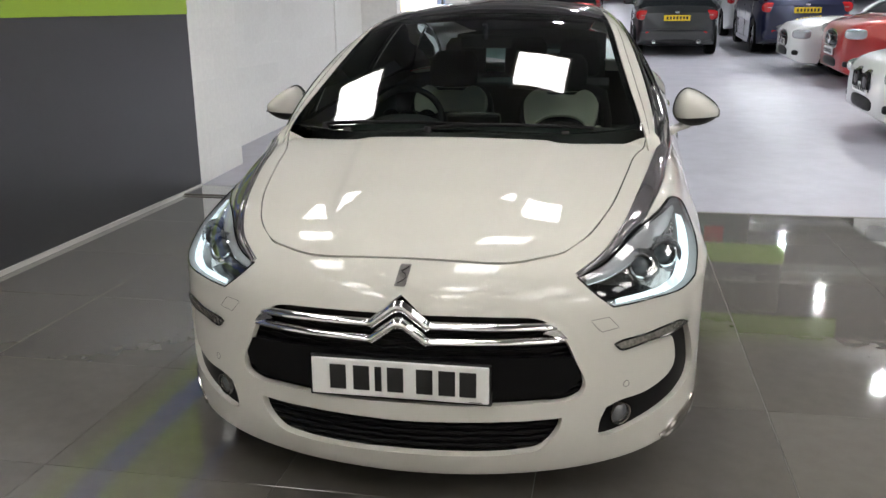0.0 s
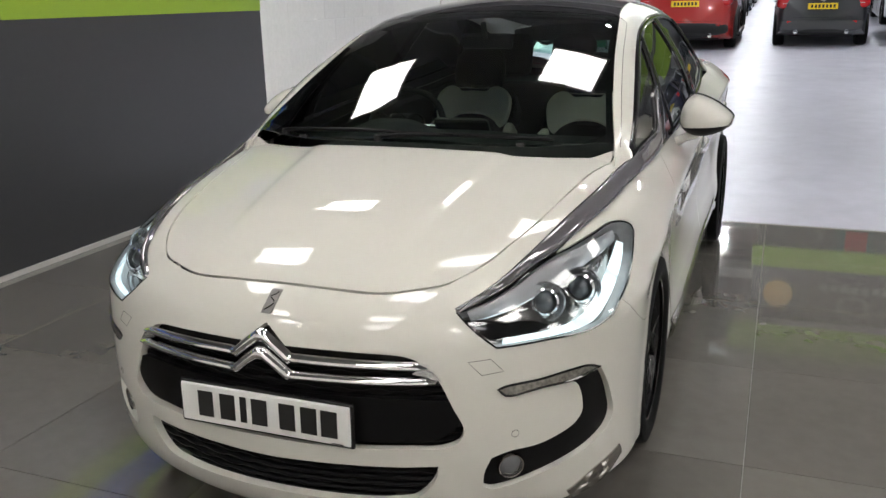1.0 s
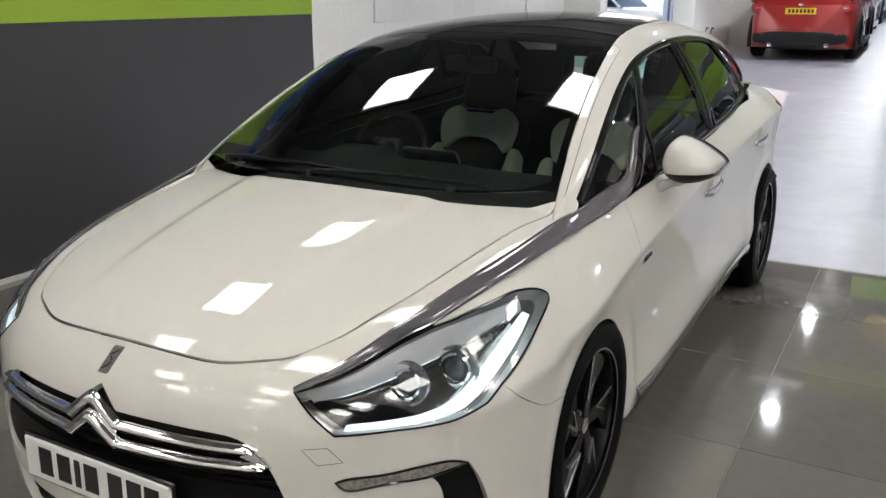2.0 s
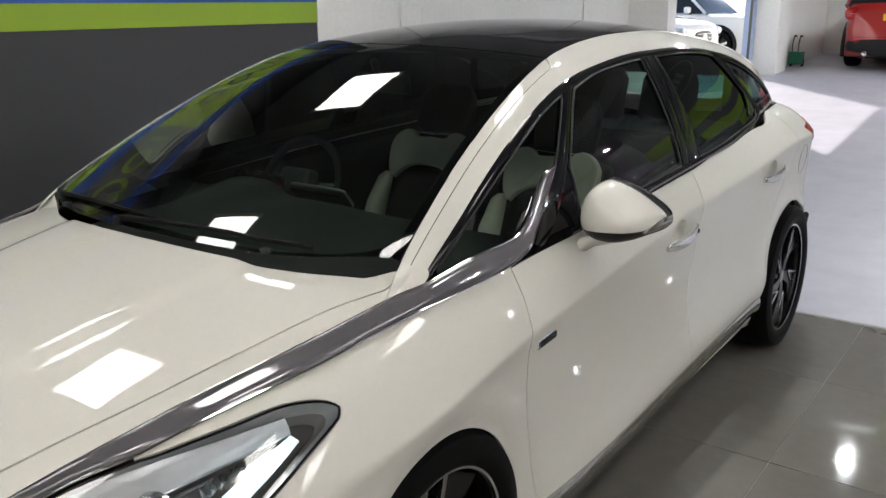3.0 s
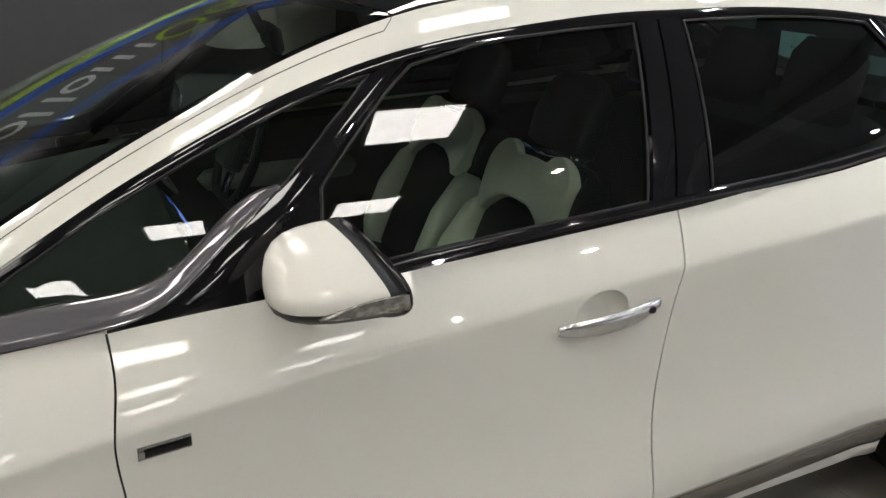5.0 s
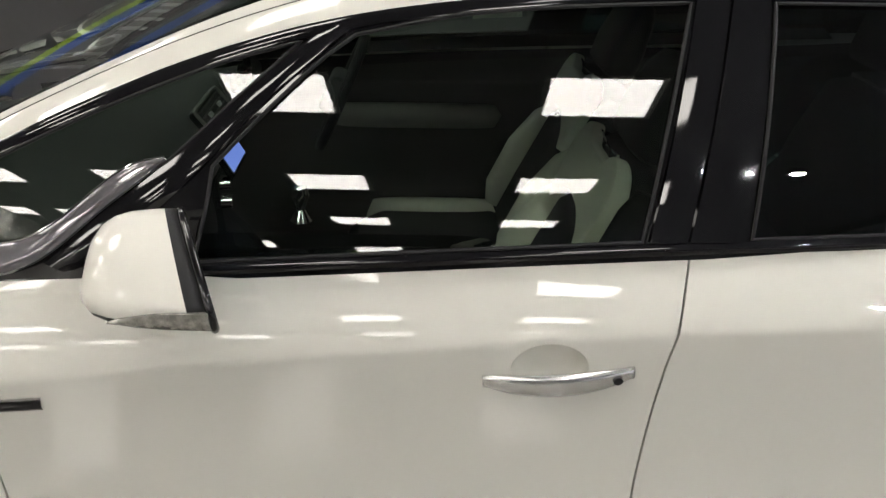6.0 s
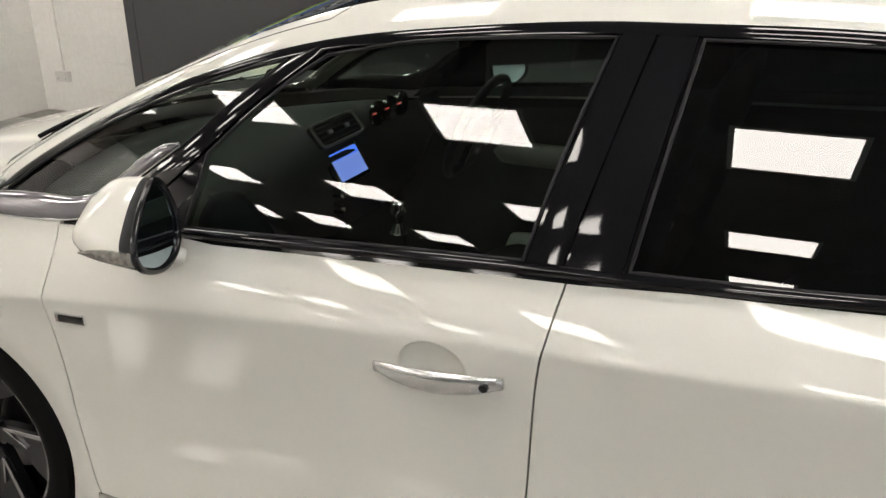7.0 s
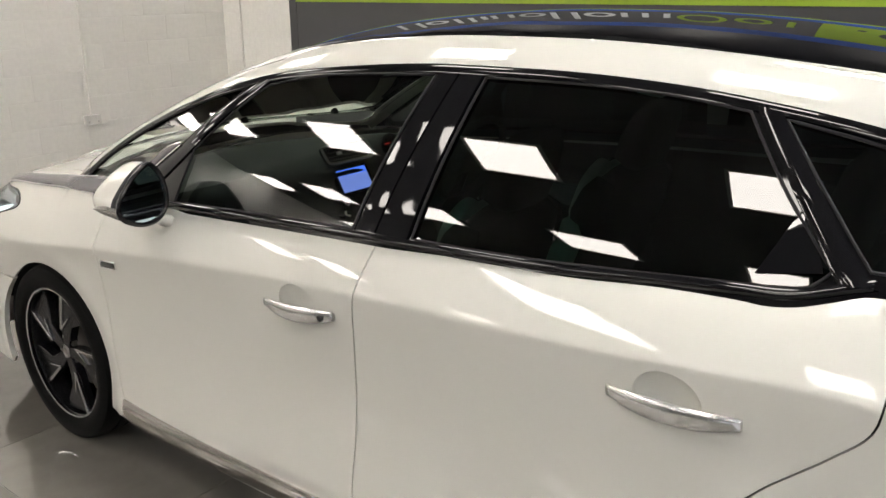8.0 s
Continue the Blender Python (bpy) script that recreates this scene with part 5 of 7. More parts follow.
for flip in (False, True):
    sg = -1 if flip else 1
    # fog lamp recess, lamp and day strip
    rec = part("fog_recess", skin(shrunk(fog_loop, -0.004), (), round_map, lower, 0.025, depth=0, lift=-0.020, mirror=flip), GRILLE_BLACK, car)
    lamp = round_map(np.array(sz(0.628, 0.182, 0.338)))[0]
    nn = normal_of(lower, lamp[None])[0]
    turn = Vector(nn).to_track_quat("X", "Z").to_matrix().to_4x4()
    bulb = lathe([(0.0, 0.006), (0.016, 0.004), (0.028, -0.002), (0.032, -0.008)], 28)
    m = Matrix.Translation(Vector(lamp) - Vector(nn) * 0.006) @ turn
    bulb = moved(bulb, m)
    if flip:
        bulb = moved(bulb, Matrix.Diagonal((-1, 1, 1, 1)))
        bmesh.ops.recalc_face_normals(bulb, faces=bulb.faces)
    fog_lamp = part("fog_lamp", bulb, CLEAR_BULB, rec, "round clear fog lamp")
    rim = moved(lathe([(0.031, -0.008), (0.032, 0.000), (0.035, 0.001), (0.037, -0.010)], 28), m)
    if flip:
        rim = moved(rim, Matrix.Diagonal((-1, 1, 1, 1)))
        bmesh.ops.recalc_face_normals(rim, faces=rim.faces)
    part("fog_lamp_ring", rim, DARK_CHROME, fog_lamp)
    strip = loop(sz(0.598, 0.159, 0.568, 0.616, 0.171, 0.575, 0.692, 0.230, 0.581, 0.745, 0.282, 0.588, 0.790, 0.338, 0.587, 0.816, 0.380, 0.571), sz(0.816, 0.380, 0.571, 0.792, 0.340, 0.566, 0.757, 0.293, 0.559, 0.693, 0.230, 0.558, 0.625, 0.175, 0.548, 0.614, 0.168, 0.551), sz(0.614, 0.168, 0.551, 0.598, 0.159, 0.568))
    position = part("position_lamp", skin(strip, (), round_map, lower, 0.02, depth=0.012, lift=0.006, mirror=flip), INDICATOR, car, "slim clear position lamp strip")
    edge = round_map(strip)
    part("lamp_seal", tube((edge + normal_of(lower, edge) * 0.004) * (sg, 1, 1), 0.0035, 6, closed=True), BLACK_GLOSS, position)
    # washer cover and parking sensor rings
    cover = loop(sz(0.529, 0.128, 0.646, 0.581, 0.157, 0.650), sz(0.581, 0.157, 0.650, 0.612, 0.171, 0.615), sz(0.612, 0.171, 0.615, 0.562, 0.141, 0.609), sz(0.562, 0.141, 0.609, 0.529, 0.128, 0.646), step=0.008)
    line = round_map(cover)
    line = line + normal_of(lower, line) * 0.0002
    part("washer_seam", tube(line * (sg, 1, 1), 0.0007, 5, closed=True), SATIN, bumper)
    c = round_map(np.array(sz(0.640, 0.180, 0.438)))[0]
    n0 = normal_of(lower, c[None])[0]
    ring = [Vector(c) + (Vector(n0).to_track_quat("Z", "Y").to_matrix() @ Vector((0.010 * math.cos(w), 0.010 * math.sin(w), 0.0003))) for w in np.linspace(0, 2 * math.pi, 20)[:-1]]
    part("sensor_ring", tube([(v.x * sg, v.y, v.z) for v in ring], 0.0007, 5, closed=True), SATIN, bumper)
    # chrome corner trim low on the bumper
    a = round_map(np.array(sz(0.750, 0.301, 0.221, 0.809, 0.375, 0.262, 0.860, 0.487, 0.288)))
    b = round_map(np.array(sz(0.759, 0.320, 0.194, 0.821, 0.406, 0.207, 0.863, 0.504, 0.252)))
    part("corner_trim", band(spline(a, 0.02), spline(b, 0.02), lower, 20, 4, 0.004, 0.002, mirror=flip), DARK_CHROME, car)

    # headlight: clear cover, dark bowl, projectors, light guide
    hl = loop(head_low, head_under, head_corner, head_out, head_top, step=0.015)
    lamp_body = part("headlight", skin(shrunk(hl, -0.001), (), round_map, lower, 0.03, depth=0, lift=-0.055, mirror=flip), DARK_CHROME, car, "lit swept-back headlight with a white light guide")
    part("lens_cover", skin(hl, (), round_map, lower, 0.03, depth=0.0, gap=0.003, mirror=flip), LENS, lamp_body)
    line = round_map(shrunk(hl, 0.002))
    nrm = normal_of(lower, line)
    part("headlight_seal", tube((line - nrm * 0.001) * (sg, 1, 1), 0.0026, 6, closed=True), BLACK_GLOSS, lamp_body)
    wall_a, wall_b = line - nrm * 0.004, line - nrm * 0.057
    part("headlight_wall", band(np.vstack([wall_a, wall_a[:1]]), np.vstack([wall_b, wall_b[:1]]), None, 120, 2, depth=0, mirror=flip), LAMP_WALL, lamp_body)
    bz = loop(sz(0.500, 0.185, 0.757, 0.550, 0.190, 0.718, 0.600, 0.190, 0.690), sz(0.600, 0.190, 0.690, 0.680, 0.246, 0.703, 0.735, 0.305, 0.712), sz(0.735, 0.305, 0.712, 0.680, 0.275, 0.738, 0.610, 0.225, 0.742), sz(0.610, 0.225, 0.742, 0.545, 0.200, 0.756, 0.500, 0.185, 0.757), step=0.02)
    part("lower_bezel", skin(bz, (), round_map, lower, 0.03, depth=0.004, lift=-0.046, mirror=flip), BLACK_GLOSS, lamp_body)
    # smooth silver eyelid under the blade
    tray_a = round_map(np.array(sz(0.505, 0.190, 0.766, 0.548, 0.228, 0.778, 0.596, 0.292, 0.802, 0.640, 0.392, 0.832, 0.682, 0.482, 0.850, 0.735, 0.620, 0.862, 0.770, 0.735, 0.864)))
    tray_b = round_map(np.array(sz(0.520, 0.186, 0.750, 0.580, 0.230, 0.762, 0.640, 0.300, 0.782, 0.690, 0.395, 0.805, 0.735, 0.480, 0.822, 0.775, 0.620, 0.840, 0.795, 0.740, 0.846)))
    ta, tb = tray_a - normal_of(lower, tray_a) * 0.010, tray_b - normal_of(lower, tray_b) * 0.034
    part("reflector_tray", band(spline(ta, 0.02), spline(tb, 0.02), None, 40, 6, depth=0.004, crown=0.004, mirror=flip), LAMP_WALL, lamp_body)
    rim_line = spline(tb, 0.02)
    part("tray_edge", tube(rim_line * (sg, 1, 1), 0.0026, 6), CHROME, lamp_body)
    for (x, y, z), r in (((0.694, 0.343, 0.780), 0.035), ((0.768, 0.456, 0.790), 0.038)):
        c = round_map(np.array(sz(x, y, z)))[0]
        n0 = normal_of(lower, c[None])[0] * 0.4 + np.array([0.0, -0.9, 0.0])
        n0 /= np.linalg.norm(n0)
        m = Matrix.Translation(Vector(c) - Vector(normal_of(lower, c[None])[0]) * 0.050) @ Vector(n0).to_track_quat("X", "Z").to_matrix().to_4x4()
        for nm, prof, mat_ in (("projector_bowl", [(r * 1.55, 0.012), (r * 1.45, 0.020), (r * 1.2, 0.004), (r * 1.02, 0.0)], TRAY), ("projector_ring", [(r * 1.02, 0.0), (r * 1.06, 0.026), (r * 0.9, 0.028), (r * 0.86, 0.014)], CHROME),
                               ("projector_lens", [(0.0, 0.030), (r * 0.4, 0.027), (r * 0.72, 0.019), (r * 0.88, 0.008)], CLEAR_BULB)):
            bmx = moved(lathe(prof, 36), m)
            if flip:
                bmx = moved(bmx, Matrix.Diagonal((-1, 1, 1, 1)))
                bmesh.ops.recalc_face_normals(bmx, faces=bmx.faces)
            part(nm, bmx, mat_, lamp_body)
    ga = round_map(np.array(sz(0.606, 0.184, 0.687, 0.690, 0.247, 0.691, 0.750, 0.305, 0.693, 0.803, 0.386, 0.704, 0.828, 0.472, 0.737, 0.836, 0.560, 0.771, 0.833, 0.660, 0.804, 0.823, 0.735, 0.829)))
    gb = round_map(np.array(sz(0.612, 0.194, 0.708, 0.690, 0.256, 0.715, 0.745, 0.312, 0.722, 0.779, 0.378, 0.744, 0.792, 0.460, 0.782, 0.797, 0.560, 0.818, 0.798, 0.660, 0.843, 0.800, 0.725, 0.852)))
    gb = ga * 0.42 + gb * 0.58
    nga, ngb = normal_of(lower, ga), normal_of(lower, gb)
    part("light_guide", band(spline(ga - nga * 0.016, 0.02), spline(gb - ngb * 0.024, 0.02), None, 50, 4, depth=0.004, mirror=flip), LED, lamp_body, "glowing white L-shaped light guide")

    # stepped bright reflector between the projectors and the guide
    ra = round_map(np.array(sz(0.755, 0.540, 0.824, 0.775, 0.620, 0.838, 0.790, 0.720, 0.848)))
    rb = round_map(np.array(sz(0.790, 0.530, 0.808, 0.800, 0.600, 0.826, 0.802, 0.690, 0.846)))
    ra, rb = resample(ra - normal_of(lower, ra) * 0.046, 9), resample(rb - normal_of(lower, rb) * 0.028, 9)
    bm = bmesh.new()
    for i in range(8):
        dip = np.array([0.0, 0.009, -0.006])
        corners = [bm.verts.new(q * (sg, 1, 1)) for q in (ra[i] + dip, rb[i] + dip, rb[i + 1], ra[i + 1])]
        bm.faces.new(corners)
        if i < 7:
            bm.faces.new([corners[3], corners[2]] + [bm.verts.new(q * (sg, 1, 1)) for q in (rb[i + 1] + dip, ra[i + 1] + dip)])
    part("stepped_reflector", bm, CHROME, lamp_body)

    # front wing
    low_run = arch(ARCH_F, 0.342, -21, 135.5, 17)
    door_f = [(1.486, 0.972), (1.488, 0.90), (1.472, 0.79), (1.478, 0.68), (1.497, 0.48), (1.525, 0.33), (1.545, 0.272)]
    top_run = [(s_of(x, y), z) for x, y, z in chrome_low[4:]]
    wing = loop(top_run, door_f, [door_f[-1], (1.52, 0.225), (1.455, 0.197)], low_run, [low_run[-1]] + seam[::-1], head_out, head_top[:8], [head_top[7], top_run[0]], step=0.02)
    part("front_wing", skin(wing, (), round_map, lower, 0.03, gap=0.0018, mirror=flip, fine=near_crease(0.9, 1.5)), PAINT, car)
    # doors
    belt = lambda y0, y1, n=8: [(y, float(belt_z(y)) - 0.012) for y in np.linspace(y0, y1, n)]
    mid_run = [(2.682, 1.036), (2.667, 0.955), (2.650, 0.85), (2.636, 0.66), (2.629, 0.50), (2.632, 0.36), (2.64, 0.305)]
    sill_z = curve(1.5, 0.285, 2.3, 0.292, 2.8, 0.312, 3.43, 0.350)
    sill = lambda y0, y1, n=6: [(y, float(sill_z(y))) for y in np.linspace(y0, y1, n)]
    fd = loop([(1.486, 0.968), (1.56, 0.974), (1.66, 0.980)] + belt(1.8, 2.682), mid_run, sill(2.64, 1.545), door_f[::-1] + [(1.486, 0.968)], step=0.02)
    door = part("front_door", skin(fd, (hollow(2.453, 0.846),), round_map, lower, 0.03, gap=0.002, mirror=flip, fine=near_crease(1.5, 2.7)), PAINT, car)
    rear_run = [(3.775, float(belt_z(3.775)) - 0.012), (3.800, 1.06), (3.806, 1.01), (3.795, 0.955), (3.735, 0.885), (3.63, 0.78), (3.535, 0.655), (3.470, 0.50), (3.440, 0.352)]
    rd = loop(belt(2.686, 3.775, 24), rear_run, sill(3.44, 2.645), mid_run[::-1], step=0.02)
    rdoor = part("rear_door", skin(rd, (hollow(3.457, 0.903),), round_map, lower, 0.03, gap=0.002, mirror=flip, fine=near_crease(2.65, 3.82)), PAINT, car)
    door_parts[(flip, True)], door_parts[(flip, False)] = door, rdoor
    # rear quarter round to the tail, and the sill
    rq = loop(belt(3.778, 4.3), [(4.3, 1.13), (4.55, 1.10), (4.96, 1.06)], [(4.96, 1.06), (4.96, 0.22)], [(4.96, 0.22), (4.20, 0.22)], arch(HUB_R, 0.372, -17, 172, 19), [(3.467, 0.382), (3.445, 0.365)], rear_run[::-1], step=0.025)
    quarter = part("rear_quarter", skin(rq, (), round_map, lower, 0.03, gap=0.0018, mirror=flip, fine=near_crease(3.75, 4.2)), PAINT, car)
    if not flip:
        # the round fuel flap
        ring = round_map(np.array([(3.955 + 0.066 * math.cos(w), 0.890 + 0.068 * math.sin(w)) for w in np.linspace(0, 2 * math.pi, 41)[:-1]]))
        part("fuel_flap_seam", tube(ring + normal_of(lower, ring) * 0.0002, 0.0009, 5, closed=True), SATIN, quarter)
    rk = loop(sill(1.545, 3.44), [(3.44, 0.35), (3.468, 0.28), (3.478, 0.20)], [(3.478, 0.20), (2.5, 0.185), (1.455, 0.190)], [(1.455, 0.190), (1.52, 0.225), (1.545, 0.285)], step=0.025)
    part("sill", skin(rk, (), round_map, lower, 0.03, depth=0.02, gap=0.001, lift=-0.004, mirror=flip), PAINT, car)
    sa = round_map(np.array([(y, float(sill_z(y)) + 0.004) for y in np.linspace(1.535, 3.42, 12)]))
    sb = round_map(np.array([(y, float(sill_z(y)) - 0.084) for y in np.linspace(1.56, 3.43, 12)]))
    for (i0, i1) in ((0.0, 0.585), (0.588, 1.0)):
        la, lb = resample(sa, 101), resample(sb, 101)
        part("sill_trim", band(la[int(i0 * 100):int(i1 * 100) + 1], lb[int(i0 * 100):int(i1 * 100) + 1], lower, 50, 8, 0.004, 0.012, mirror=flip), DARK_CHROME, car)

    # the chrome blade from the headlight up to the window
    ca = spline(chrome_top + [(0.766, 1.32, 1.008), (0.774, 1.42, 1.018), (0.781, 1.50, 1.023), (0.784, 1.547, 1.029), (0.783, 1.584, 1.039), (0.777, 1.631, 1.065), (0.764, 1.680, 1.103), (0.752, 1.727, 1.138), (0.746, 1.768, 1.159), (0.744, 1.810, 1.168)], 0.015)
    cb = spline(chrome_low[:-1] + [(0.802, 1.32, 0.960), (0.809, 1.42, 0.968), (0.811, 1.497, 0.976), (0.809, 1.560, 0.988), (0.803, 1.602, 1.006), (0.790, 1.647, 1.037), (0.776, 1.705, 1.084), (0.761, 1.764, 1.127), (0.746, 1.814, 1.163)], 0.015)
    for edge in (ca, cb):
        part("blade_edge", tube((edge + np.array([0.003, 0, 0.001])) * (sg, 1, 1), 0.0026, 6), CHROME, car)
    # the two edges are paired across the blade: by their run round the nose, then by length along the upturned end
    sa, sb = np.array([s_of(x, y) for x, y, z in ca]), np.array([s_of(x, y) for x, y, z in cb])
    run = np.linspace(max(sa[0], sb[0]) + 0.002, 1.45, 90)
    pair = []
    for s_, line in ((sa, ca), (sb, cb)):
        first = np.stack([np.interp(run, s_, line[:, i]) for i in range(3)], -1)
        rest = np.vstack([first[-1:], line[s_ > 1.452]])
        pair.append(np.vstack([first, resample(rest, 46)[1:]]))
    part("chrome_blade", band(pair[0], pair[1], None, 0, 14, 0.003, 0.0075, mirror=flip, even=30, power=4), BLADE_CHROME, car, "long chrome blade from headlight to window")

# wheels
def wheel(hub_y, side, turn):
    w = thing("wheel", "", "")
    tyre = lathe([(0.243, -0.108), (0.262, -0.118), (0.300, -0.121), (0.330, -0.112), (0.340, -0.090), (0.342, -0.060), (0.336, -0.057), (0.336, -0.050), (0.342, -0.047), (0.342, -0.012), (0.336, -0.010), (0.336, 0.000), (0.342, 0.002),
                  (0.342, 0.040), (0.336, 0.043), (0.336, 0.050), (0.342, 0.053), (0.340, 0.086), (0.330, 0.108), (0.300, 0.117), (0.270, 0.113), (0.258, 0.104), (0.250, 0.100)], 72)
    rim = lathe([(0.252, 0.098), (0.257, 0.101), (0.258, 0.094), (0.248, 0.088), (0.240, 0.060), (0.232, -0.05), (0.245, -0.10)], 72)
    disc = lathe([(0.0, 0.010), (0.06, 0.012), (0.075, 0.006), (0.155, 0.006), (0.155, -0.012), (0.07, -0.012)], 48)
    lip = lathe([(0.2485, 0.1012), (0.2590, 0.1035), (0.2610, 0.0985)], 72)
    hub = lathe([(0.0, 0.079), (0.015, 0.079), (0.018, 0.083), (0.021, 0.079), (0.027, 0.080), (0.031, 0.076), (0.033, 0.062)], 32)
    pieces = [("tyre", tyre, RUBBER), ("rim", rim, ALLOY_DARK), ("brake_disc", disc, BRAKE), ("rim_lip", lip, ALLOY_CUT), ("hub_cap", hub, BRAKE)]
    for i in range(5):
        base = 2 * math.pi * i / 5 + turn

        def polar(r, a):
            return np.array((r * math.cos(base + a), r * math.sin(base + a)))

        def plate(pts, x0, x1, bevel):
            return moved(slab([tuple(q) for q in pts], x0, x1, bevel), Matrix(((0, 0, 1, 0), (1, 0, 0, 0), (0, 1, 0, 0), (0, 0, 0, 1))))

        def bar(p, q, w0, w1, x0, x1):
            d = (q - p) / np.linalg.norm(q - p)
            n = np.array((-d[1], d[0]))
            return plate([p - n * w0, q - n * w1, q + n * w1, p + n * w0], x0, x1, 0.0012)
        # a broad dark petal, with a slim machined line along its edge that hooks back at the foot
        dark = plate([polar(0.028, -0.9), polar(0.070, -0.42), polar(0.128, -0.38), polar(0.200, -0.62), polar(0.250, -0.66), polar(0.252, 0.03), polar(0.170, 0.08), polar(0.092, 0.25), polar(0.030, 0.7)], 0.045, 0.080, 0.004)
        cut = bar(polar(0.254, 0.0), polar(0.092, 0.20), 0.0085, 0.0048, 0.074, 0.0875)
        hook = bar(polar(0.090, 0.21), polar(0.160, -0.22), 0.0048, 0.0024, 0.074, 0.0870)
        pieces += [("spoke", dark, ALLOY_DARK), ("spoke_blade", cut, ALLOY_CUT), ("spoke_hook", hook, ALLOY_CUT)]
        nut = moved(lathe([(0.0, 0.072), (0.009, 0.071), (0.010, 0.055)], 12), Matrix.Translation((0, 0.054 * math.cos(base + 0.6), 0.054 * math.sin(base + 0.6))))
        pieces.append(("wheel_bolt", nut, BRAKE))
    for nm, b, mat_ in pieces:
        part(nm, b, mat_, w)
    w.parent = car
    w.matrix_local = Matrix.Translation((side * (0.772 if hub_y == HUB_F else 0.812), hub_y, HUB_Z + (0.0 if hub_y == HUB_F else 0.006))) @ Matrix.Scale(0.978 if hub_y == HUB_F else 1.0, 4) @ (Matrix.Identity(4) if side > 0 else Euler((0, 0, math.pi)).to_matrix().to_4x4())
    for k in ("label", "category", "group", "kind"):
        if k in w:
            del w[k]
    return w


for hub_y in (HUB_F, HUB_R):
    for side in (1, -1):
        wheel(hub_y, side, 0.157 if hub_y == HUB_F else 1.1)
        # black wheel housing
        well = lathe([(0.372, 0.30), (0.380, 0.0), (0.380, -0.30), (0.10, -0.31), (0.0, -0.31)], 48)
        well = moved(well, Matrix.Translation((side * 0.56, hub_y, HUB_Z)) @ Matrix.Diagonal((side, 1, 1, 1)))
        bmesh.ops.delete(well, geom=[f for f in well.faces if f.calc_center_median().z < 0.2 and abs(f.calc_center_median().x) > 0.3], context="FACES")
        part("wheel_housing", well, UNDER, car)

# inner shell that closes the gaps, floor pan
part("underbody", box(-0.62, 0.62, 0.35, 4.30, 0.19, 0.25, 0.02), UNDER, car)
for flip in (False, True):
    sh = loop([(0.95, 0.90), (1.5, 0.955), (2.5, 1.02), (3.5, 1.06), (4.3, 1.07), (4.96, 1.02)], [(4.96, 1.02), (4.96, 0.24)], [(4.96, 0.24), (4.24, 0.24)], arch(HUB_R, 0.392, -10, 190, 19), [(3.45, 0.26), (1.49, 0.25)], arch(ARCH_F, 0.375, -10, 120, 15), [(0.91, 0.67), (0.95, 0.90)], step=0.04)
    part("inner_shell", skin(sh, (), round_map, lower, 0.06, depth=0, lift=-0.045, mirror=flip), UNDER, car)
# near-black sheet close under the bonnet: the shade in its gaps, as colour
bay = both(np.concatenate([spline([(0, 0.14), (0.3, 0.155), (0.45, 0.23), (0.56, 0.40), (0.64, 0.7), (0.69, 1.0), (0.72, 1.16)], 0.04), spline([(0.72, 1.16), (0.6, 1.12), (0.3, 1.0), (0, 0.97)], 0.04)[1:]])[::-1])
part("engine_cover", skin(bay, (), hood_map, lower, 0.06, depth=0, lift=-0.016), UNDER, car)

# ---- glass house ----
roof_edge = curve(1.165, 0.702, 1.30, 0.672, 1.44, 0.642, 1.60, 0.613, 1.75, 0.589, 1.90, 0.569, 2.07, 0.545, 2.2, 0.526, 2.5, 0.498, 3.0, 0.478, 3.5, 0.462, 4.0, 0.43, 4.3, 0.40)
seal_z = curve(1.20, 0.985, 1.29, 1.046, 1.40, 1.109, 1.545, 1.185, 1.71, 1.258, 1.88, 1.320, 2.10, 1.376, 2.40, 1.413, 2.75, 1.432, 3.10, 1.430, 3.45, 1.405, 3.8, 1.345, 4.1, 1.24, 4.34, 1.10)
HEADER = [(0, 2.030), (0.2, 2.045), (0.38, 2.080), (0.536, 2.130)]
base = [(0, 0.998), (0.17, 1.006), (0.33, 1.030), (0.48, 1.078), (0.62, 1.154), (0.692, 1.195)]
half = np.concatenate([spline(base, 0.03), spline([(float(roof_edge(y)) - 0.004, y) for y in np.linspace(1.195, 2.13, 8)], 0.03)[1:], spline(HEADER[::-1], 0.03)[1:]])
part("windscreen", skin(both(half), (), top_map, upper, 0.045, depth=0.004), SCREEN_GLASS, car, "steeply raked tinted windscreen")
# black printed border of the windscreen
inner = np.concatenate([spline([(0, 1.018), (0.25, 1.030), (0.45, 1.079), (0.60, 1.158), (0.660, 1.222)], 0.03), spline([(float(roof_edge(y)) - 0.028, y) for y in np.linspace(1.238, 2.06, 8)], 0.03)[1:], spline([(0.48, 2.085), (0.30, 2.015), (0, 1.985)], 0.03)[1:]])
part("windscreen_border", skin(both(half), (both(inner),), top_map, upper, 0.045, depth=0, lift=-0.004), BLACK_GLOSS, car)
# three black roof panels
tail = 4.345
r1 = np.concatenate([spline([(x, y + 0.006) for x, y in HEADER], 0.03), spline([(float(roof_edge(y)) - 0.004, y) for y in np.linspace(2.14, tail, 14)], 0.03)[1:], spline([(0.40, tail), (0.2, tail + 0.03), (0, tail + 0.035)], 0.03)[1:]])
part("roof", skin(both(r1), (), top_map, upper, 0.05, depth=0.008), ROOF_GLASS, car, "gloss black glass roof")
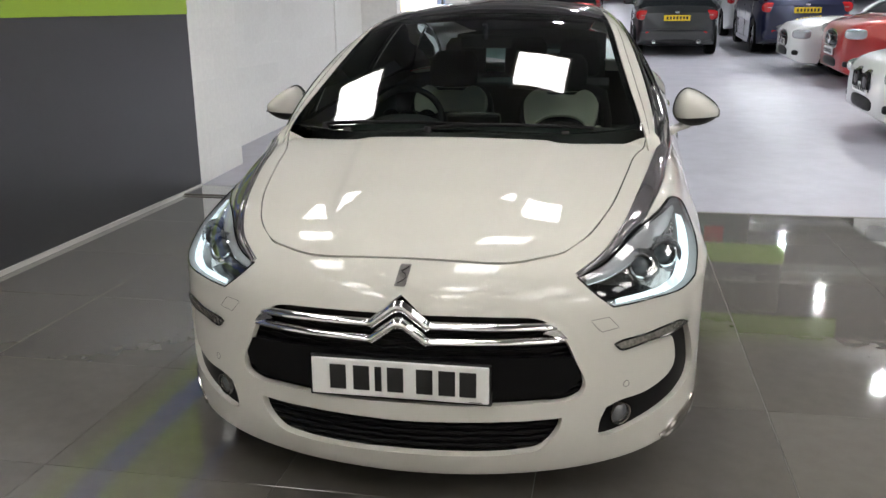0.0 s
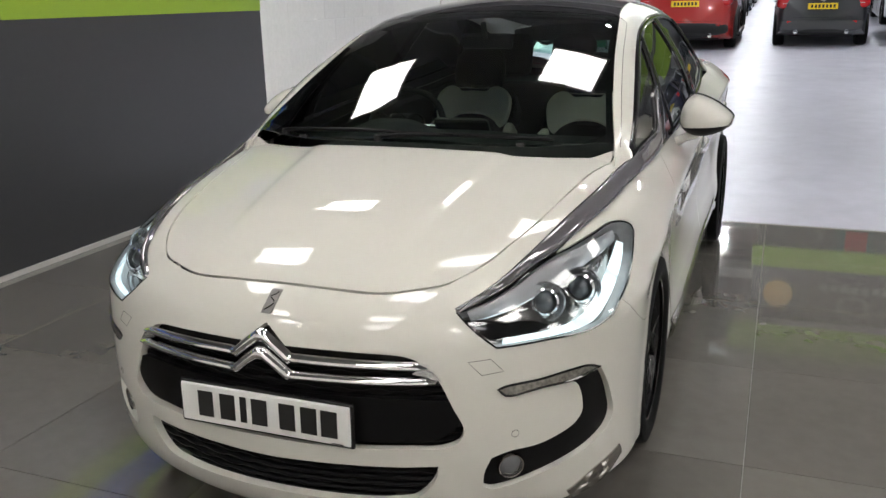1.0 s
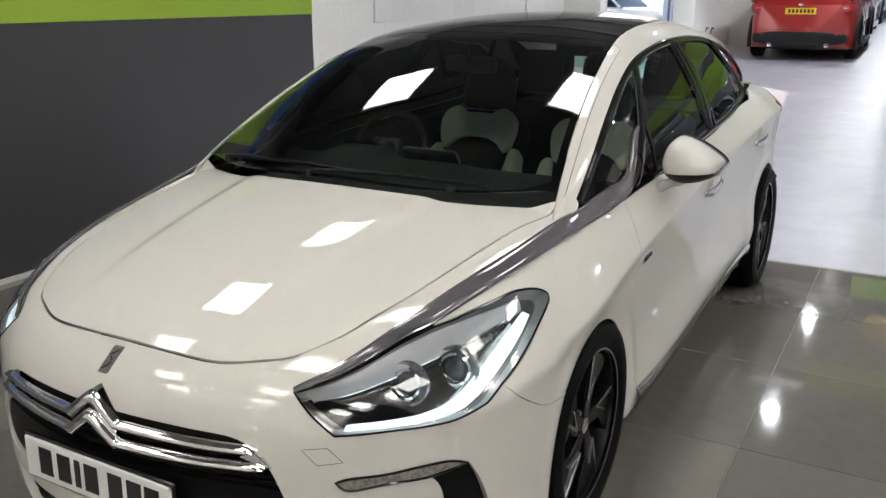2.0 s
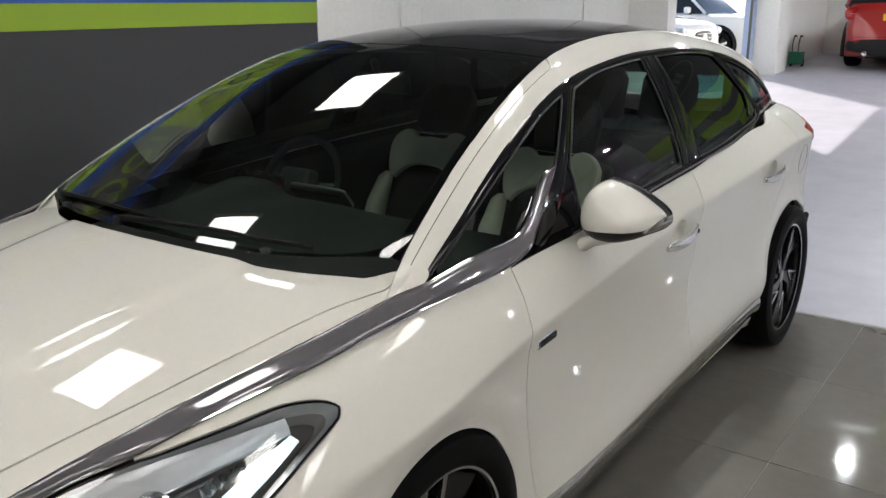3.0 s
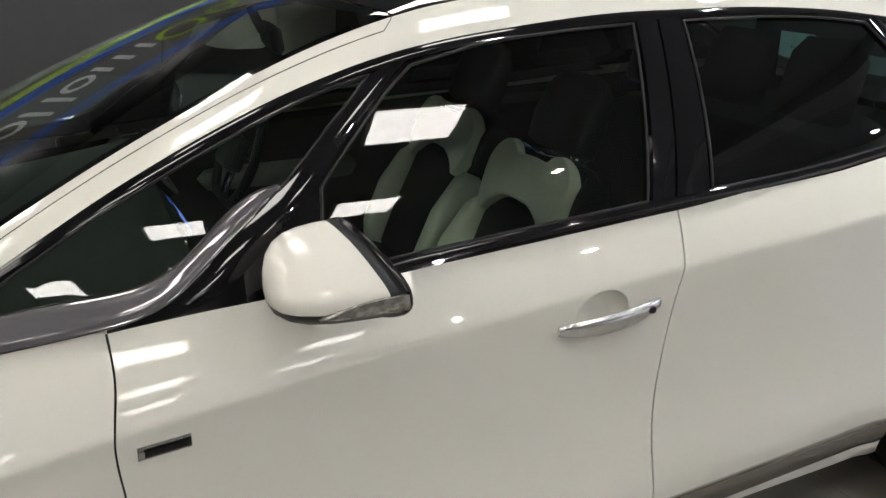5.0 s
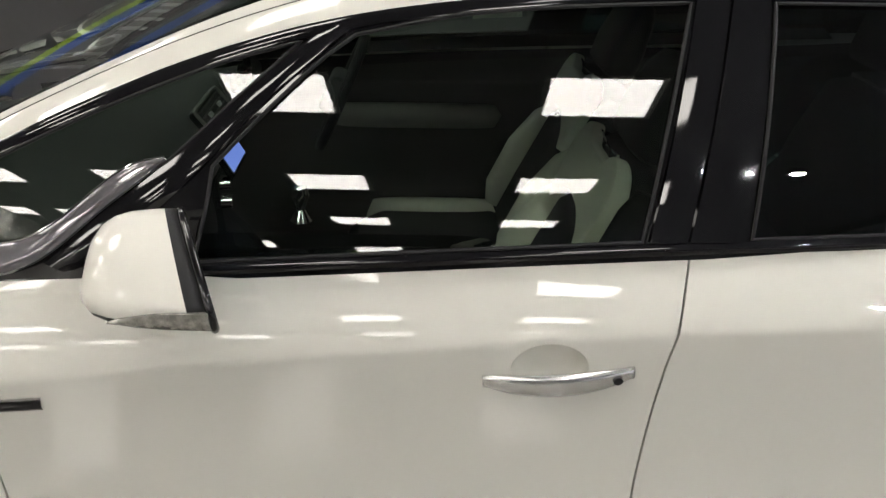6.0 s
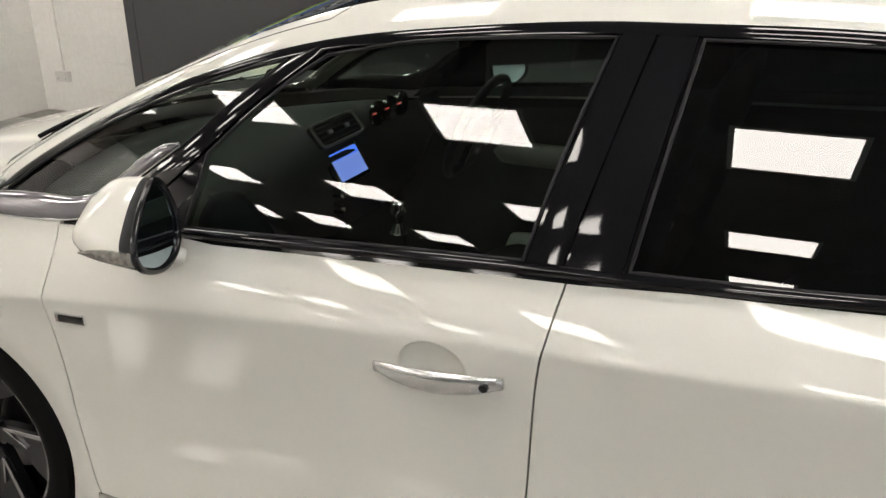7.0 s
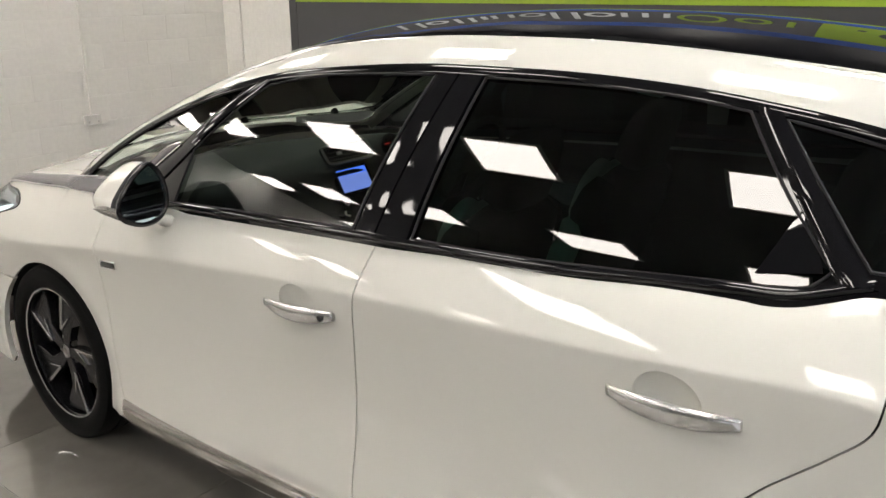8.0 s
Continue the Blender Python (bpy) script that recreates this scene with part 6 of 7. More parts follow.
part("rear_window", skin(both(np.concatenate([spline([(0, tail + 0.04), (0.4, tail + 0.005)], 0.03), spline([(0.40, tail + 0.005), (0.46, 4.40)], 0.03)[1:], spline([(0.46, 4.40), (0, 4.44)], 0.03)[1:]])), (), top_map, upper, 0.04, depth=0), HATCH_GLASS, car)
part("tailgate", skin(both(np.array([(0.0, 4.36), (0.3, 4.34), (0.62, 4.20), (0.64, 4.26), (0.3, 4.42), (0.0, 4.45)])), (), hood_map, lower, 0.05, depth=0), PAINT, car)

ys = np.concatenate([np.linspace(1.12, 2.1, 26), np.linspace(2.14, 4.30, 40)])
def side_pane(p):
    """The even curve of the side windows alone."""
    t = p[..., 2] - 1.05
    return np.abs(p[..., 0]) - (glass_x(p[..., 1]) - 0.38 * t - 0.62 * t * np.maximum(t, 0))


pane = lambda *runs: loop(*runs, step=0.02)
for flip in (False, True):
    sg = -1 if flip else 1
    e1 = top_map(np.stack([roof_edge(ys), ys], -1))
    e2 = glass_map(np.stack([ys + 0.02, seal_z(ys + 0.02)], -1))
    rail = part("roof_rail", band(e1, e2, upper, 110, 8, 0.0, 0.0, 0.006, mirror=flip), PAINT, car, "white pillar and roof rail")
    # the fine seam along the pillar
    seam_y = np.linspace(1.20, 2.085, 30)
    l1, l2 = top_map(np.stack([roof_edge(seam_y), seam_y], -1)), glass_map(np.stack([seam_y + 0.02, seal_z(seam_y + 0.02)], -1))
    line = np.vstack([l1 * 0.62 + l2 * 0.38, [top_map(np.array([(float(roof_edge(2.118)) + 0.010, 2.118)]))[0], top_map(np.array([(float(roof_edge(2.126)) - 0.002, 2.126)]))[0]]])
    line = onto_shape(upper, line)
    part("pillar_seam", tube(line * (sg, 1, 1), 0.0012, 5), SATIN, rail)
    # dark trim along the top of the windows
    ty = np.linspace(1.22, 4.30, 60)
    ta, tb = glass_map(np.stack([ty, seal_z(ty) + 0.001], -1)), glass_map(np.stack([ty, seal_z(ty) - 0.018], -1))
    part("window_trim", band(ta, tb, None, 90, 4, 0.001, 0.004, 0.01, mirror=flip), BLACK_GLOSS, car)
    # black frame with its openings
    q_f = pane([(1.262, 1.006), (1.391, 1.083), (1.507, 1.145), (1.651, 1.212), (1.779, 1.264), (1.912, 1.310), (2.030, 1.340)], [(2.030, 1.340), (1.980, 1.299), (1.926, 1.256), (1.875, 1.212), (1.812, 1.158)],
               [(1.812, 1.158), (1.766, 1.148), (1.727, 1.127), (1.680, 1.092), (1.631, 1.054), (1.584, 1.028), (1.50, 1.014), (1.38, 1.006), (1.262, 0.998)], [(1.262, 0.998), (1.262, 1.006)])
    g_f = pane([(2.122, 1.352), (2.30, 1.384), (2.50, 1.400), (2.690, 1.408)], [(2.690, 1.408), (2.645, 1.24), (2.600, 1.056)], [(2.600, 1.056), (2.30, 1.040), (2.05, 1.024), (1.857, 1.010)], [(1.857, 1.010), (1.880, 1.100), (1.889, 1.156)], [(1.889, 1.156), (1.935, 1.201), (2.000, 1.260), (2.066, 1.315), (2.122, 1.352)])
    g_r = pane([(2.838, 1.410), (3.10, 1.409), (3.30, 1.400), (3.455, 1.383)], [(3.455, 1.383), (3.56, 1.26), (3.668, 1.146)], [(3.668, 1.146), (3.640, 1.118), (3.585, 1.108), (3.45, 1.098), (3.10, 1.073), (2.785, 1.062)], [(2.785, 1.062), (2.838, 1.410)])
    q_r = pane([(3.525, 1.374), (3.70, 1.342), (3.90, 1.290), (4.10, 1.215), (4.20, 1.158)], [(4.20, 1.158), (4.0, 1.158), (3.725, 1.154)], [(3.725, 1.154), (3.525, 1.374)])
    fr = loop([(y, float(seal_z(y)) - 0.008) for y in np.linspace(1.215, 4.32, 40)], [(4.32, 1.09), (3.9, 1.09), (3.5, 1.07)], [(y, float(belt_z(y)) - 0.02) for y in np.linspace(3.5, 1.66, 14)], [(1.66, 0.965), (1.4, 0.965), (1.215, 0.965)], step=0.025)
    frame_ = part("window_frame", skin(fr, (q_f, g_f, g_r, q_r), glass_map, upper, 0.035, depth=0, lift=-0.003, mirror=flip), BLACK_GLOSS, car)
    for nm, q, g in (("quarter_light", q_f, DOOR_GLASS), ("front_door_glass", g_f, DOOR_GLASS), ("rear_door_glass", g_r, DARK_GLASS), ("rear_quarter_glass", q_r, DARK_GLASS)):
        part(nm, skin(shrunk(q, -0.006), (), glass_map, upper, 0.04, depth=0, lift=-0.006, mirror=flip, shade=side_pane), g, car)
        line = glass_map(q) + normal_of(upper, glass_map(q)) * 0.0
        part("glass_seal", tube(line * (sg, 1, 1), 0.0035, 6, closed=True), BLACK, frame_)
    # division bar between the quarter light and the door glass
    d1 = glass_map(np.array([(2.086, 1.363), (2.038, 1.340), (1.982, 1.298), (1.926, 1.256), (1.875, 1.214), (1.820, 1.166), (1.764, 1.122), (1.705, 1.079), (1.647, 1.032), (1.602, 1.000)]))
    d2 = glass_map(np.array([(2.113, 1.360), (2.060, 1.322), (1.993, 1.268), (1.936, 1.217), (1.886, 1.168), (1.832, 1.118), (1.776, 1.070), (1.720, 1.026), (1.664, 0.992), (1.640, 0.986)]))
    part("division_bar", band(spline(d1, 0.02), spline(d2, 0.02), None, 40, 4, 0.002, 0.004, mirror=flip), BLACK_GLOSS, car)
    # the two gloss black covers of the centre pillar
    for a0, a1 in (((2.700, 2.612), (2.757, 2.672)), ((2.763, 2.679), (2.828, 2.772))):
        c1 = glass_map(np.array([(a0[0] + (a0[1] - a0[0]) * u, 1.412 - 0.355 * u) for u in np.linspace(0, 1, 8)]))
        c2 = glass_map(np.array([(a1[0] + (a1[1] - a1[0]) * u, 1.412 - 0.355 * u) for u in np.linspace(0, 1, 8)]))
        part("pillar_cover", band(c1, c2, None, 30, 4, 0.004, 0.0015, 0.008, mirror=flip), BLACK_GLOSS, car)
    # dark bar by the rear quarter glass
    c1 = glass_map(np.array([(3.462, 1.392), (3.57, 1.262), (3.67, 1.138), (3.682, 1.124)]))
    c2 = glass_map(np.array([(3.515, 1.382), (3.625, 1.255), (3.728, 1.138), (3.742, 1.128)]))
    part("rear_pillar_cover", band(c1, c2, None, 30, 4, 0.004, 0.006, 0.01, mirror=flip), BLACK_GLOSS, car)
    # dark corner panel at the back of the rear door glass
    c1 = glass_map(np.array([(3.600, 1.245), (3.575, 1.190), (3.545, 1.125)]))
    c2 = glass_map(np.array([(3.603, 1.245), (3.630, 1.195), (3.655, 1.140)]))
    part("corner_panel", band(c1, c2, None, 20, 3, 0.001, 0.001, 0.003, mirror=flip), ROOF_GLASS, car)
    # gloss black strip under the windows, turning up at the back
    by = np.linspace(1.79, 3.735, 60)
    b1 = glass_map(np.stack([by, belt_z(by) + 0.006], -1))
    b2 = glass_map(np.stack([by, belt_z(by) - 0.012], -1))
    part("waist_strip", band(b1, b2, None, 90, 5, 0.003, 0.005, 0.02, mirror=flip), BLACK_GLOSS, car)

    # door mirror
    outline = spline([(0.845, 1.050), (0.860, 1.116), (0.895, 1.148), (0.950, 1.133), (1.008, 1.096), (1.046, 1.057), (1.041, 1.026), (1.0, 0.999), (0.945, 0.984), (0.892, 0.990), (0.858, 1.014)], 0.012, closed=True)
    focus = np.array([0.925, 1.052])
    rows = []
    for k, y in ((0.10, 1.716), (0.34, 1.718), (0.58, 1.726), (0.76, 1.742), (0.88, 1.765), (0.95, 1.795), (0.985, 1.832), (0.995, 1.856), (1.0, 1.878)):
        ring = focus + (outline - focus) * k
        k_back = (y - 1.725) / 0.153
        rows.append([(x * sg, y + 0.015 + (0.36 * (x - 0.925) - 0.16 * (z - 1.035)) * k_back, z - 0.007) for x, z in ring])
    shell = cushion(rows, True)
    cut = Vector((-0.06 * sg, 0, 1)).normalized()
    bmesh.ops.bisect_plane(shell, geom=shell.verts[:] + shell.edges[:] + shell.faces[:], plane_co=(0.925 * sg, 1.8, 1.023), plane_no=cut)
    mirror_ob = part("door_mirror", shell, PAINT, car, "white door mirror with a black underside and clear indicator")
    mirror_ob.data.materials.append(BLACK)
    for f in mirror_ob.data.polygons:
        back_edge = 1.893 + 0.36 * (abs(f.center.x) - 0.925) - 0.16 * (f.center.z - 1.028)
        if f.center.z < 1.023 + 0.06 * (abs(f.center.x) - 0.925) or back_edge - f.center.y < 0.026:
            f.material_index = 1
    rim = np.array(rows[-1])
    cen = rim.mean(0)
    part("mirror_edge", tube(cen + (rim - cen) * 0.965 + np.array([0, 0.005, 0]), 0.0070, 8, closed=True), BLACK_GLOSS, mirror_ob)
    bm = bmesh.new()
    vs = [bm.verts.new(tuple(cen + (v - cen) * 0.90 + np.array([0, 0.004, 0]))) for v in rim]
    bm.faces.new(vs)
    bmesh.ops.recalc_face_normals(bm, faces=bm.faces)
    part("mirror_glass", bm, MIRROR, mirror_ob)
    up_i = int(np.argmin(np.hypot(outline[:, 0] - 1.044, outline[:, 1] - 1.053)))
    low_i = int(np.argmin(np.hypot(outline[:, 0] - 1.040, outline[:, 1] - 1.024)))
    core = np.array([0.925, 1.80, 1.045])
    ia, ib = (np.array([np.array(r[k]) * (sg, 1, 1) for r in rows[4:]]) for k in (up_i, low_i))
    ia, ib = core + (ia - core) * 1.02, core + (ib - core) * 1.02
    slim = np.array([0.15, 0.62, 0.88, 0.92, 0.95])[:, None]
    ia = ib + (ia - ib) * slim
    part("indicator", band(spline(ia, 0.01), spline(ib, 0.01), None, 20, 4, 0.003, 0.004, 0.012, mirror=flip), INDICATOR, mirror_ob, "clear side indicator")
    foot = cushion([[(sg * x, y, z) for x, y, z in ring] for ring in (
        ((0.815, 1.800, 0.925), (0.815, 1.868, 0.928), (0.815, 1.868, 0.960), (0.815, 1.805, 0.958)),
        ((0.872, 1.806, 0.960), (0.872, 1.868, 0.962), (0.868, 1.868, 0.980), (0.868, 1.810, 0.978)),
        ((0.925, 1.812, 0.978), (0.925, 1.878, 0.978), (0.915, 1.878, 1.008), (0.915, 1.815, 1.008)))])
    bmesh.ops.subdivide_edges(foot, edges=foot.edges[:], cuts=2, use_grid_fill=True, smooth=0.3)
    part("mirror_foot", foot, PAINT, mirror_ob)

    # door handles: chrome grip over a round hollow
    for y0, y1, z0, z1, key in ((2.339, 2.595, 0.831, 0.851, True), (3.343, 3.599, 0.892, 0.906, False)):
        ends = round_map(np.array([(y0, z0), (y1, z1)]))
        n0 = normal_of(lower, ends.mean(0)[None])[0]
        t = (ends[1] - ends[0]) / np.linalg.norm(ends[1] - ends[0])
        up = np.cross(n0, t)
        up = up if up[2] > 0 else -up
        rings = []
        for u in np.linspace(0, 1, 21):
            swell = math.sin(math.pi * min(max(u, 0.03), 0.97))
            p = ends[0] * (1 - u) + ends[1] * u + n0 * (0.004 + 0.024 * swell ** 0.6) - up * 0.004 * swell
            hh, dd = 0.0075 + 0.0155 * swell ** 0.5, 0.0045 + 0.0055 * swell ** 0.5
            rings.append([tuple((p + up * hh * math.copysign(abs(math.sin(w)) ** 0.8, math.sin(w)) + n0 * dd * math.cos(w)) * (sg, 1, 1)) for w in np.linspace(0, 2 * math.pi, 17)[:-1]])
        h = part("door_handle", cushion(rings), HANDLE_CHROME, door_parts[(flip, key)], "chrome door handle")
        rim = round_map(hollow((y0 * 0.555 + y1 * 0.445), (z0 + z1) / 2 + (0.005 if key else 0.004)))
        cc = rim.mean(0)
        rings = []
        for k, dep in ((1.02, 0.0025), (1.0, 0.003), (0.96, 0.010), (0.87, 0.021), (0.68, 0.029), (0.3, 0.033)):
            rings.append([tuple((cc + (v - cc) * k - n0 * dep) * (sg, 1, 1)) for v in rim])
        cup = cushion(rings, True)
        for f in [f for f in cup.faces if len(f.verts) > 6 and (f.calc_center_median() - Vector(tuple(cc * (sg, 1, 1)))).length < 0.006]:
            bmesh.ops.delete(cup, geom=[f], context="FACES_ONLY")
        part("handle_hollow", cup, PAINT, door_parts[(flip, key)])
        if key:
            kp = (ends[1] * 0.88 + ends[0] * 0.12 + n0 * 0.0245 - up * 0.002)
            b = moved(lathe([(0.0, 0.006), (0.008, 0.005), (0.009, -0.004)], 20), Matrix.Translation(kp * (sg, 1, 1)) @ Vector(n0 * (sg, 1, 1)).to_track_quat("X", "Z").to_matrix().to_4x4())
            part("handle_lock", b, BLACK, h)
    # badge on the door
    bc = round_map(np.array([(1.505, 0.768), (1.595, 0.775)]))
    n0 = normal_of(lower, bc.mean(0)[None])[0]
    line = np.linspace(bc[0], bc[1], 9) + n0 * 0.004
    b1, b2 = line + np.array([0, 0, 0.013]), line - np.array([0, 0, 0.013])
    bd = part("side_badge", band(b1, b2, None, 12, 3, 0.0, 0.002, 0.006, mirror=flip), CHROME, car, "small chrome badge with a dark inlay")
    part("badge_inlay", band(line[1:] + np.array([0, 0, 0.008]) + n0 * 0.003, line[1:] - np.array([0, 0, 0.008]) + n0 * 0.003, None, 12, 2, 0.0, 0.001, 0.001, mirror=flip), BLACK_GLOSS, bd)
    # tail lamp wrapping the corner
    tl = loop([(4.0, 1.035), (4.24, 1.075), (4.66, 1.06)], [(4.66, 1.06), (4.66, 0.88)], [(4.66, 0.88), (4.30, 0.90), (4.10, 0.955), (4.0, 1.035)], step=0.02)
    lip = round_map(np.array(arch(HUB_R, 0.366, -10, 42, 12)))
    part("arch_lip", tube((lip + np.array([0.004, 0.008, 0])) * (sg, 1, 1), 0.016, 8), BLACK, car)
    part("tail_lamp", skin(tl, (), round_map, lower, 0.03, depth=0.008, lift=0.004, mirror=flip), RED_LAMP, car, "red wrap-round tail lamp")

# roof spoiler edge and aerial fin
part("roof_fin", cushion([[(x * 0.018 * s, 4.02 + y * 0.07 * s, 1.425 + z) for x, y in ((-1, -1), (1, -1), (1, 1), (-1, 1))] for s, z in ((1.0, 0.0), (0.85, 0.012), (0.5, 0.03))]), BLACK_GLOSS, car)

# wipers
wiper_lines = ([(-0.10, 1.012), (0.12, 1.036), (0.36, 1.072), (0.50, 1.107)], [(-0.52, 1.115), (-0.30, 1.070), (-0.05, 1.040), (0.10, 1.034)])
for pts in wiper_lines:
    q = spline(pts, 0.03)
    p = top_map(q)
    nrm = normal_of(upper, p)
    w = part("wiper", tube(p + nrm * 0.010, np.linspace(0.008, 0.005, len(p)), 8), GRILLE_BLACK, car)
    part("wiper_blade", tube((p + nrm * 0.006)[len(p) // 4:], 0.0045, 6), BLACK_GLOSS, w)
    part("wiper_pivot", moved(lathe([(0.0, 0.012), (0.014, 0.010), (0.017, -0.012)], 16, "z"), Matrix.Translation(tuple(p[0] + nrm[0] * 0.004))), BLACK, w)
for x, y in ((0.40, 1.052), (-0.42, 1.060)):
    p = top_map(np.array([(x, y)]))[0]
    part("washer_jet", box(p[0] - 0.014, p[0] + 0.014, p[1] - 0.008, p[1] + 0.010, p[2] - 0.004, p[2] + 0.010, 0.004), SATIN, car)

# ---- inside the car ----
def leaning(bm, x, y, z, lean):
    """Stands a body built upright at the origin at a place, leant back."""
    return moved(bm, Matrix.Translation((x, y, z)) @ Euler((radians(-lean), 0, 0)).to_matrix().to_4x4())


def pad(rows, n=28, power=3.2):
    """A soft upright body from rows of (height, half width, front, back, sideways)."""
    return cushion([[(cx + px, (f + b) / 2 + py, z) for px, py in rounded(0, 0, w, (b - f) / 2, power, n)] for z, w, f, b, cx in rows])


def front_seat(x, back, low):
    seat = part("front_seat", leaning(pad([(0.0, 0.20, -0.05, 0.08, 0), (0.05, 0.225, -0.06, 0.10, 0), (0.30, 0.225, -0.055, 0.10, 0), (0.48, 0.215, -0.05, 0.09, 0), (0.58, 0.20, -0.045, 0.07, 0), (0.62, 0.15, -0.03, 0.05, 0), (0.63, 0.06, -0.01, 0.03, 0)]), x, back, low, 23), SEAT_BLACK, car, "cream and black leather front seat")
    # the cream shoulder pad, narrow in the middle
    half = [(0, 0.600), (0.07, 0.600), (0.085, 0.615), (0.12, 0.628), (0.165, 0.610), (0.198, 0.560), (0.196, 0.490), (0.180, 0.430), (0.152, 0.405), (0.12, 0.440), (0.06, 0.470), (0, 0.475)]
    out = both(spline(half, 0.02))
    shoulder = slab([(a, b) for a, b in out], 0.0, 0.030, 0.010)
    shoulder = moved(shoulder, Matrix(((1, 0, 0, 0), (0, 0, -1, 0), (0, 1, 0, 0), (0, 0, 0, 1))))
    for v in shoulder.verts:
        v.co.y += -0.052 + 0.55 * abs(v.co.x) ** 2 * (1 if v.co.y > -0.02 else 0.2)
    part("shoulder_pad", leaning(shoulder, x, back, low, 23), CREAM, seat, "cream leather shoulder pad")
    for s in (1, -1):
        part("shoulder_side", leaning(pad([(0.44, 0.012, -0.045, 0.05, s * 0.216), (0.47, 0.016, -0.055, 0.065, s * 0.216), (0.55, 0.016, -0.05, 0.06, s * 0.208), (0.60, 0.012, -0.03, 0.04, s * 0.195)], 16), x, back, low, 23), SEAT_BLACK, seat)
        part("side_bolster", leaning(pad([(0.06, 0.030, -0.10, 0.02, s * 0.205), (0.12, 0.038, -0.125, 0.04, s * 0.205), (0.28, 0.036, -0.12, 0.04, s * 0.205), (0.40, 0.028, -0.085, 0.03, s * 0.205), (0.43, 0.016, -0.06, 0.0, s * 0.20)], 18), x, back, low, 23), CREAM, seat, "cream leather side bolster")
        part("headrest_post", leaning(lathe([(0.007, 0.58), (0.007, 0.68)], 10, "z"), x + s * 0.05, back + 0.01, low, 23), CHROME, seat)
        part("cushion_bolster", pad([(0.43, 0.035, back - 0.445, back - 0.045, x + s * 0.215), (0.50, 0.045, back - 0.465, back - 0.025, x + s * 0.215), (0.55, 0.036, back - 0.445, back - 0.045, x + s * 0.21)], 18), CREAM, seat)
    part("headrest", leaning(pad([(0.635, 0.10, -0.03, 0.04, 0), (0.65, 0.125, -0.055, 0.05, 0), (0.72, 0.135, -0.06, 0.045, 0), (0.80, 0.13, -0.05, 0.03, 0), (0.845, 0.10, -0.035, 0.015, 0), (0.855, 0.05, -0.02, 0.0, 0)]), x, back, low, 23), SEAT_BLACK, seat, "black leather headrest")
    part("headrest_trim", leaning(tube(spline([(-0.085, -0.062, 0.622), (0, -0.066, 0.617), (0.085, -0.062, 0.622)], 0.01), 0.004, 6), x, back, low, 23), CHROME, seat)
    part("seat_cushion", pad([(0.38, 0.20, back - 0.465, back - 0.005, x), (0.44, 0.235, back - 0.505, back + 0.035, x), (0.50, 0.235, back - 0.515, back + 0.035, x), (0.53, 0.21, back - 0.465, back + 0.015, x)]), SEAT_BLACK, seat)
    # black lower back panel seen between the bolsters
    part("back_panel", leaning(pad([(0.08, 0.155, -0.085, 0.0, 0), (0.2, 0.165, -0.078, 0.0, 0), (0.42, 0.15, -0.068, 0.0, 0), (0.455, 0.11, -0.055, 0.0, 0)]), x, back, low, 23), SEAT_BLACK, seat)


front_seat(0.30, 2.465, 0.455)
front_seat(-0.30, 2.525, 0.470)
bench = part("rear_bench", pad([(0.40, 0.56, 2.95, 3.40, 0), (0.48, 0.60, 2.92, 3.44, 0), (0.56, 0.58, 2.96, 3.42, 0)]), SEAT_BLACK, car, "black leather rear bench")
part("bench_back", leaning(pad([(0.0, 0.58, -0.06, 0.08, 0), (0.3, 0.58, -0.055, 0.08, 0), (0.48, 0.54, -0.045, 0.07, 0), (0.52, 0.45, -0.02, 0.05, 0)]), 0, 3.40, 0.52, 18), SEAT_BLACK, bench)
for x in (-0.36, 0.02, 0.36):
    part("rear_headrest", leaning(pad([(0.57, 0.10, -0.04, 0.04, 0), (0.59, 0.13, -0.05, 0.05, 0), (0.77, 0.13, -0.05, 0.04, 0), (0.82, 0.10, -0.03, 0.02, 0)]), x, 3.40, 0.52, 18), SEAT_BLACK, bench)
# dark lining round the back window, deep above it, added to block its light
for x0, x1, z0 in ((-0.52, -0.40, 0.98), (-0.40, 0.40, 1.235), (0.40, 0.52, 0.98)):
    bm = bmesh.new()
    xs = np.linspace(x0, x1, 9)
    grid = [[bm.verts.new((x, 4.25 + dy, z)) for x in xs for z in (z0, float(roof_z(4.27)) - 0.195 * x * x - 0.022)] for dy in (0.0, 0.018)]
    for i in range(8):
        a, b, c, d = 2 * i, 2 * i + 1, 2 * i + 3, 2 * i + 2
        bm.faces.new([grid[0][k] for k in (d, c, b, a)])
        bm.faces.new([grid[1][k] for k in (a, b, c, d)])
        bm.faces.new([grid[0][a], grid[1][a], grid[1][d], grid[0][d]])
    part("back_window_lining", bm, UNDER, car)

# dashboard: a deep shelf that falls towards the seats, with a hood over the dials
def dash_rows():
    rows = []
    for x in np.linspace(-0.76, 0.76, 39):
        pod = 0.045 * math.exp(-((x + 0.33) / 0.15) ** 4)
        mid = 0.030 * math.exp(-(x / 0.17) ** 4)
        k = 1 - 0.06 * abs(x)
        lid = 1.0 - 0.22 * x * x
        rows.append([(x, 1.02 + 0.22 * x * x, lid - 0.045), (x, 1.25, lid - 0.004), (x, 1.45, lid + 0.012 + pod * 0.3), (x, 1.60, lid + 0.004 + pod), (x, 1.68 + pod * 0.6, 0.985 + pod + mid * 0.3), (x, 1.70 + mid, 0.93 + pod * 0.4), (x, 1.67 + mid, 0.84), (x, 1.62, 0.72), (x, 1.50, 0.55), (x, 1.10, 0.55)])
    return rows


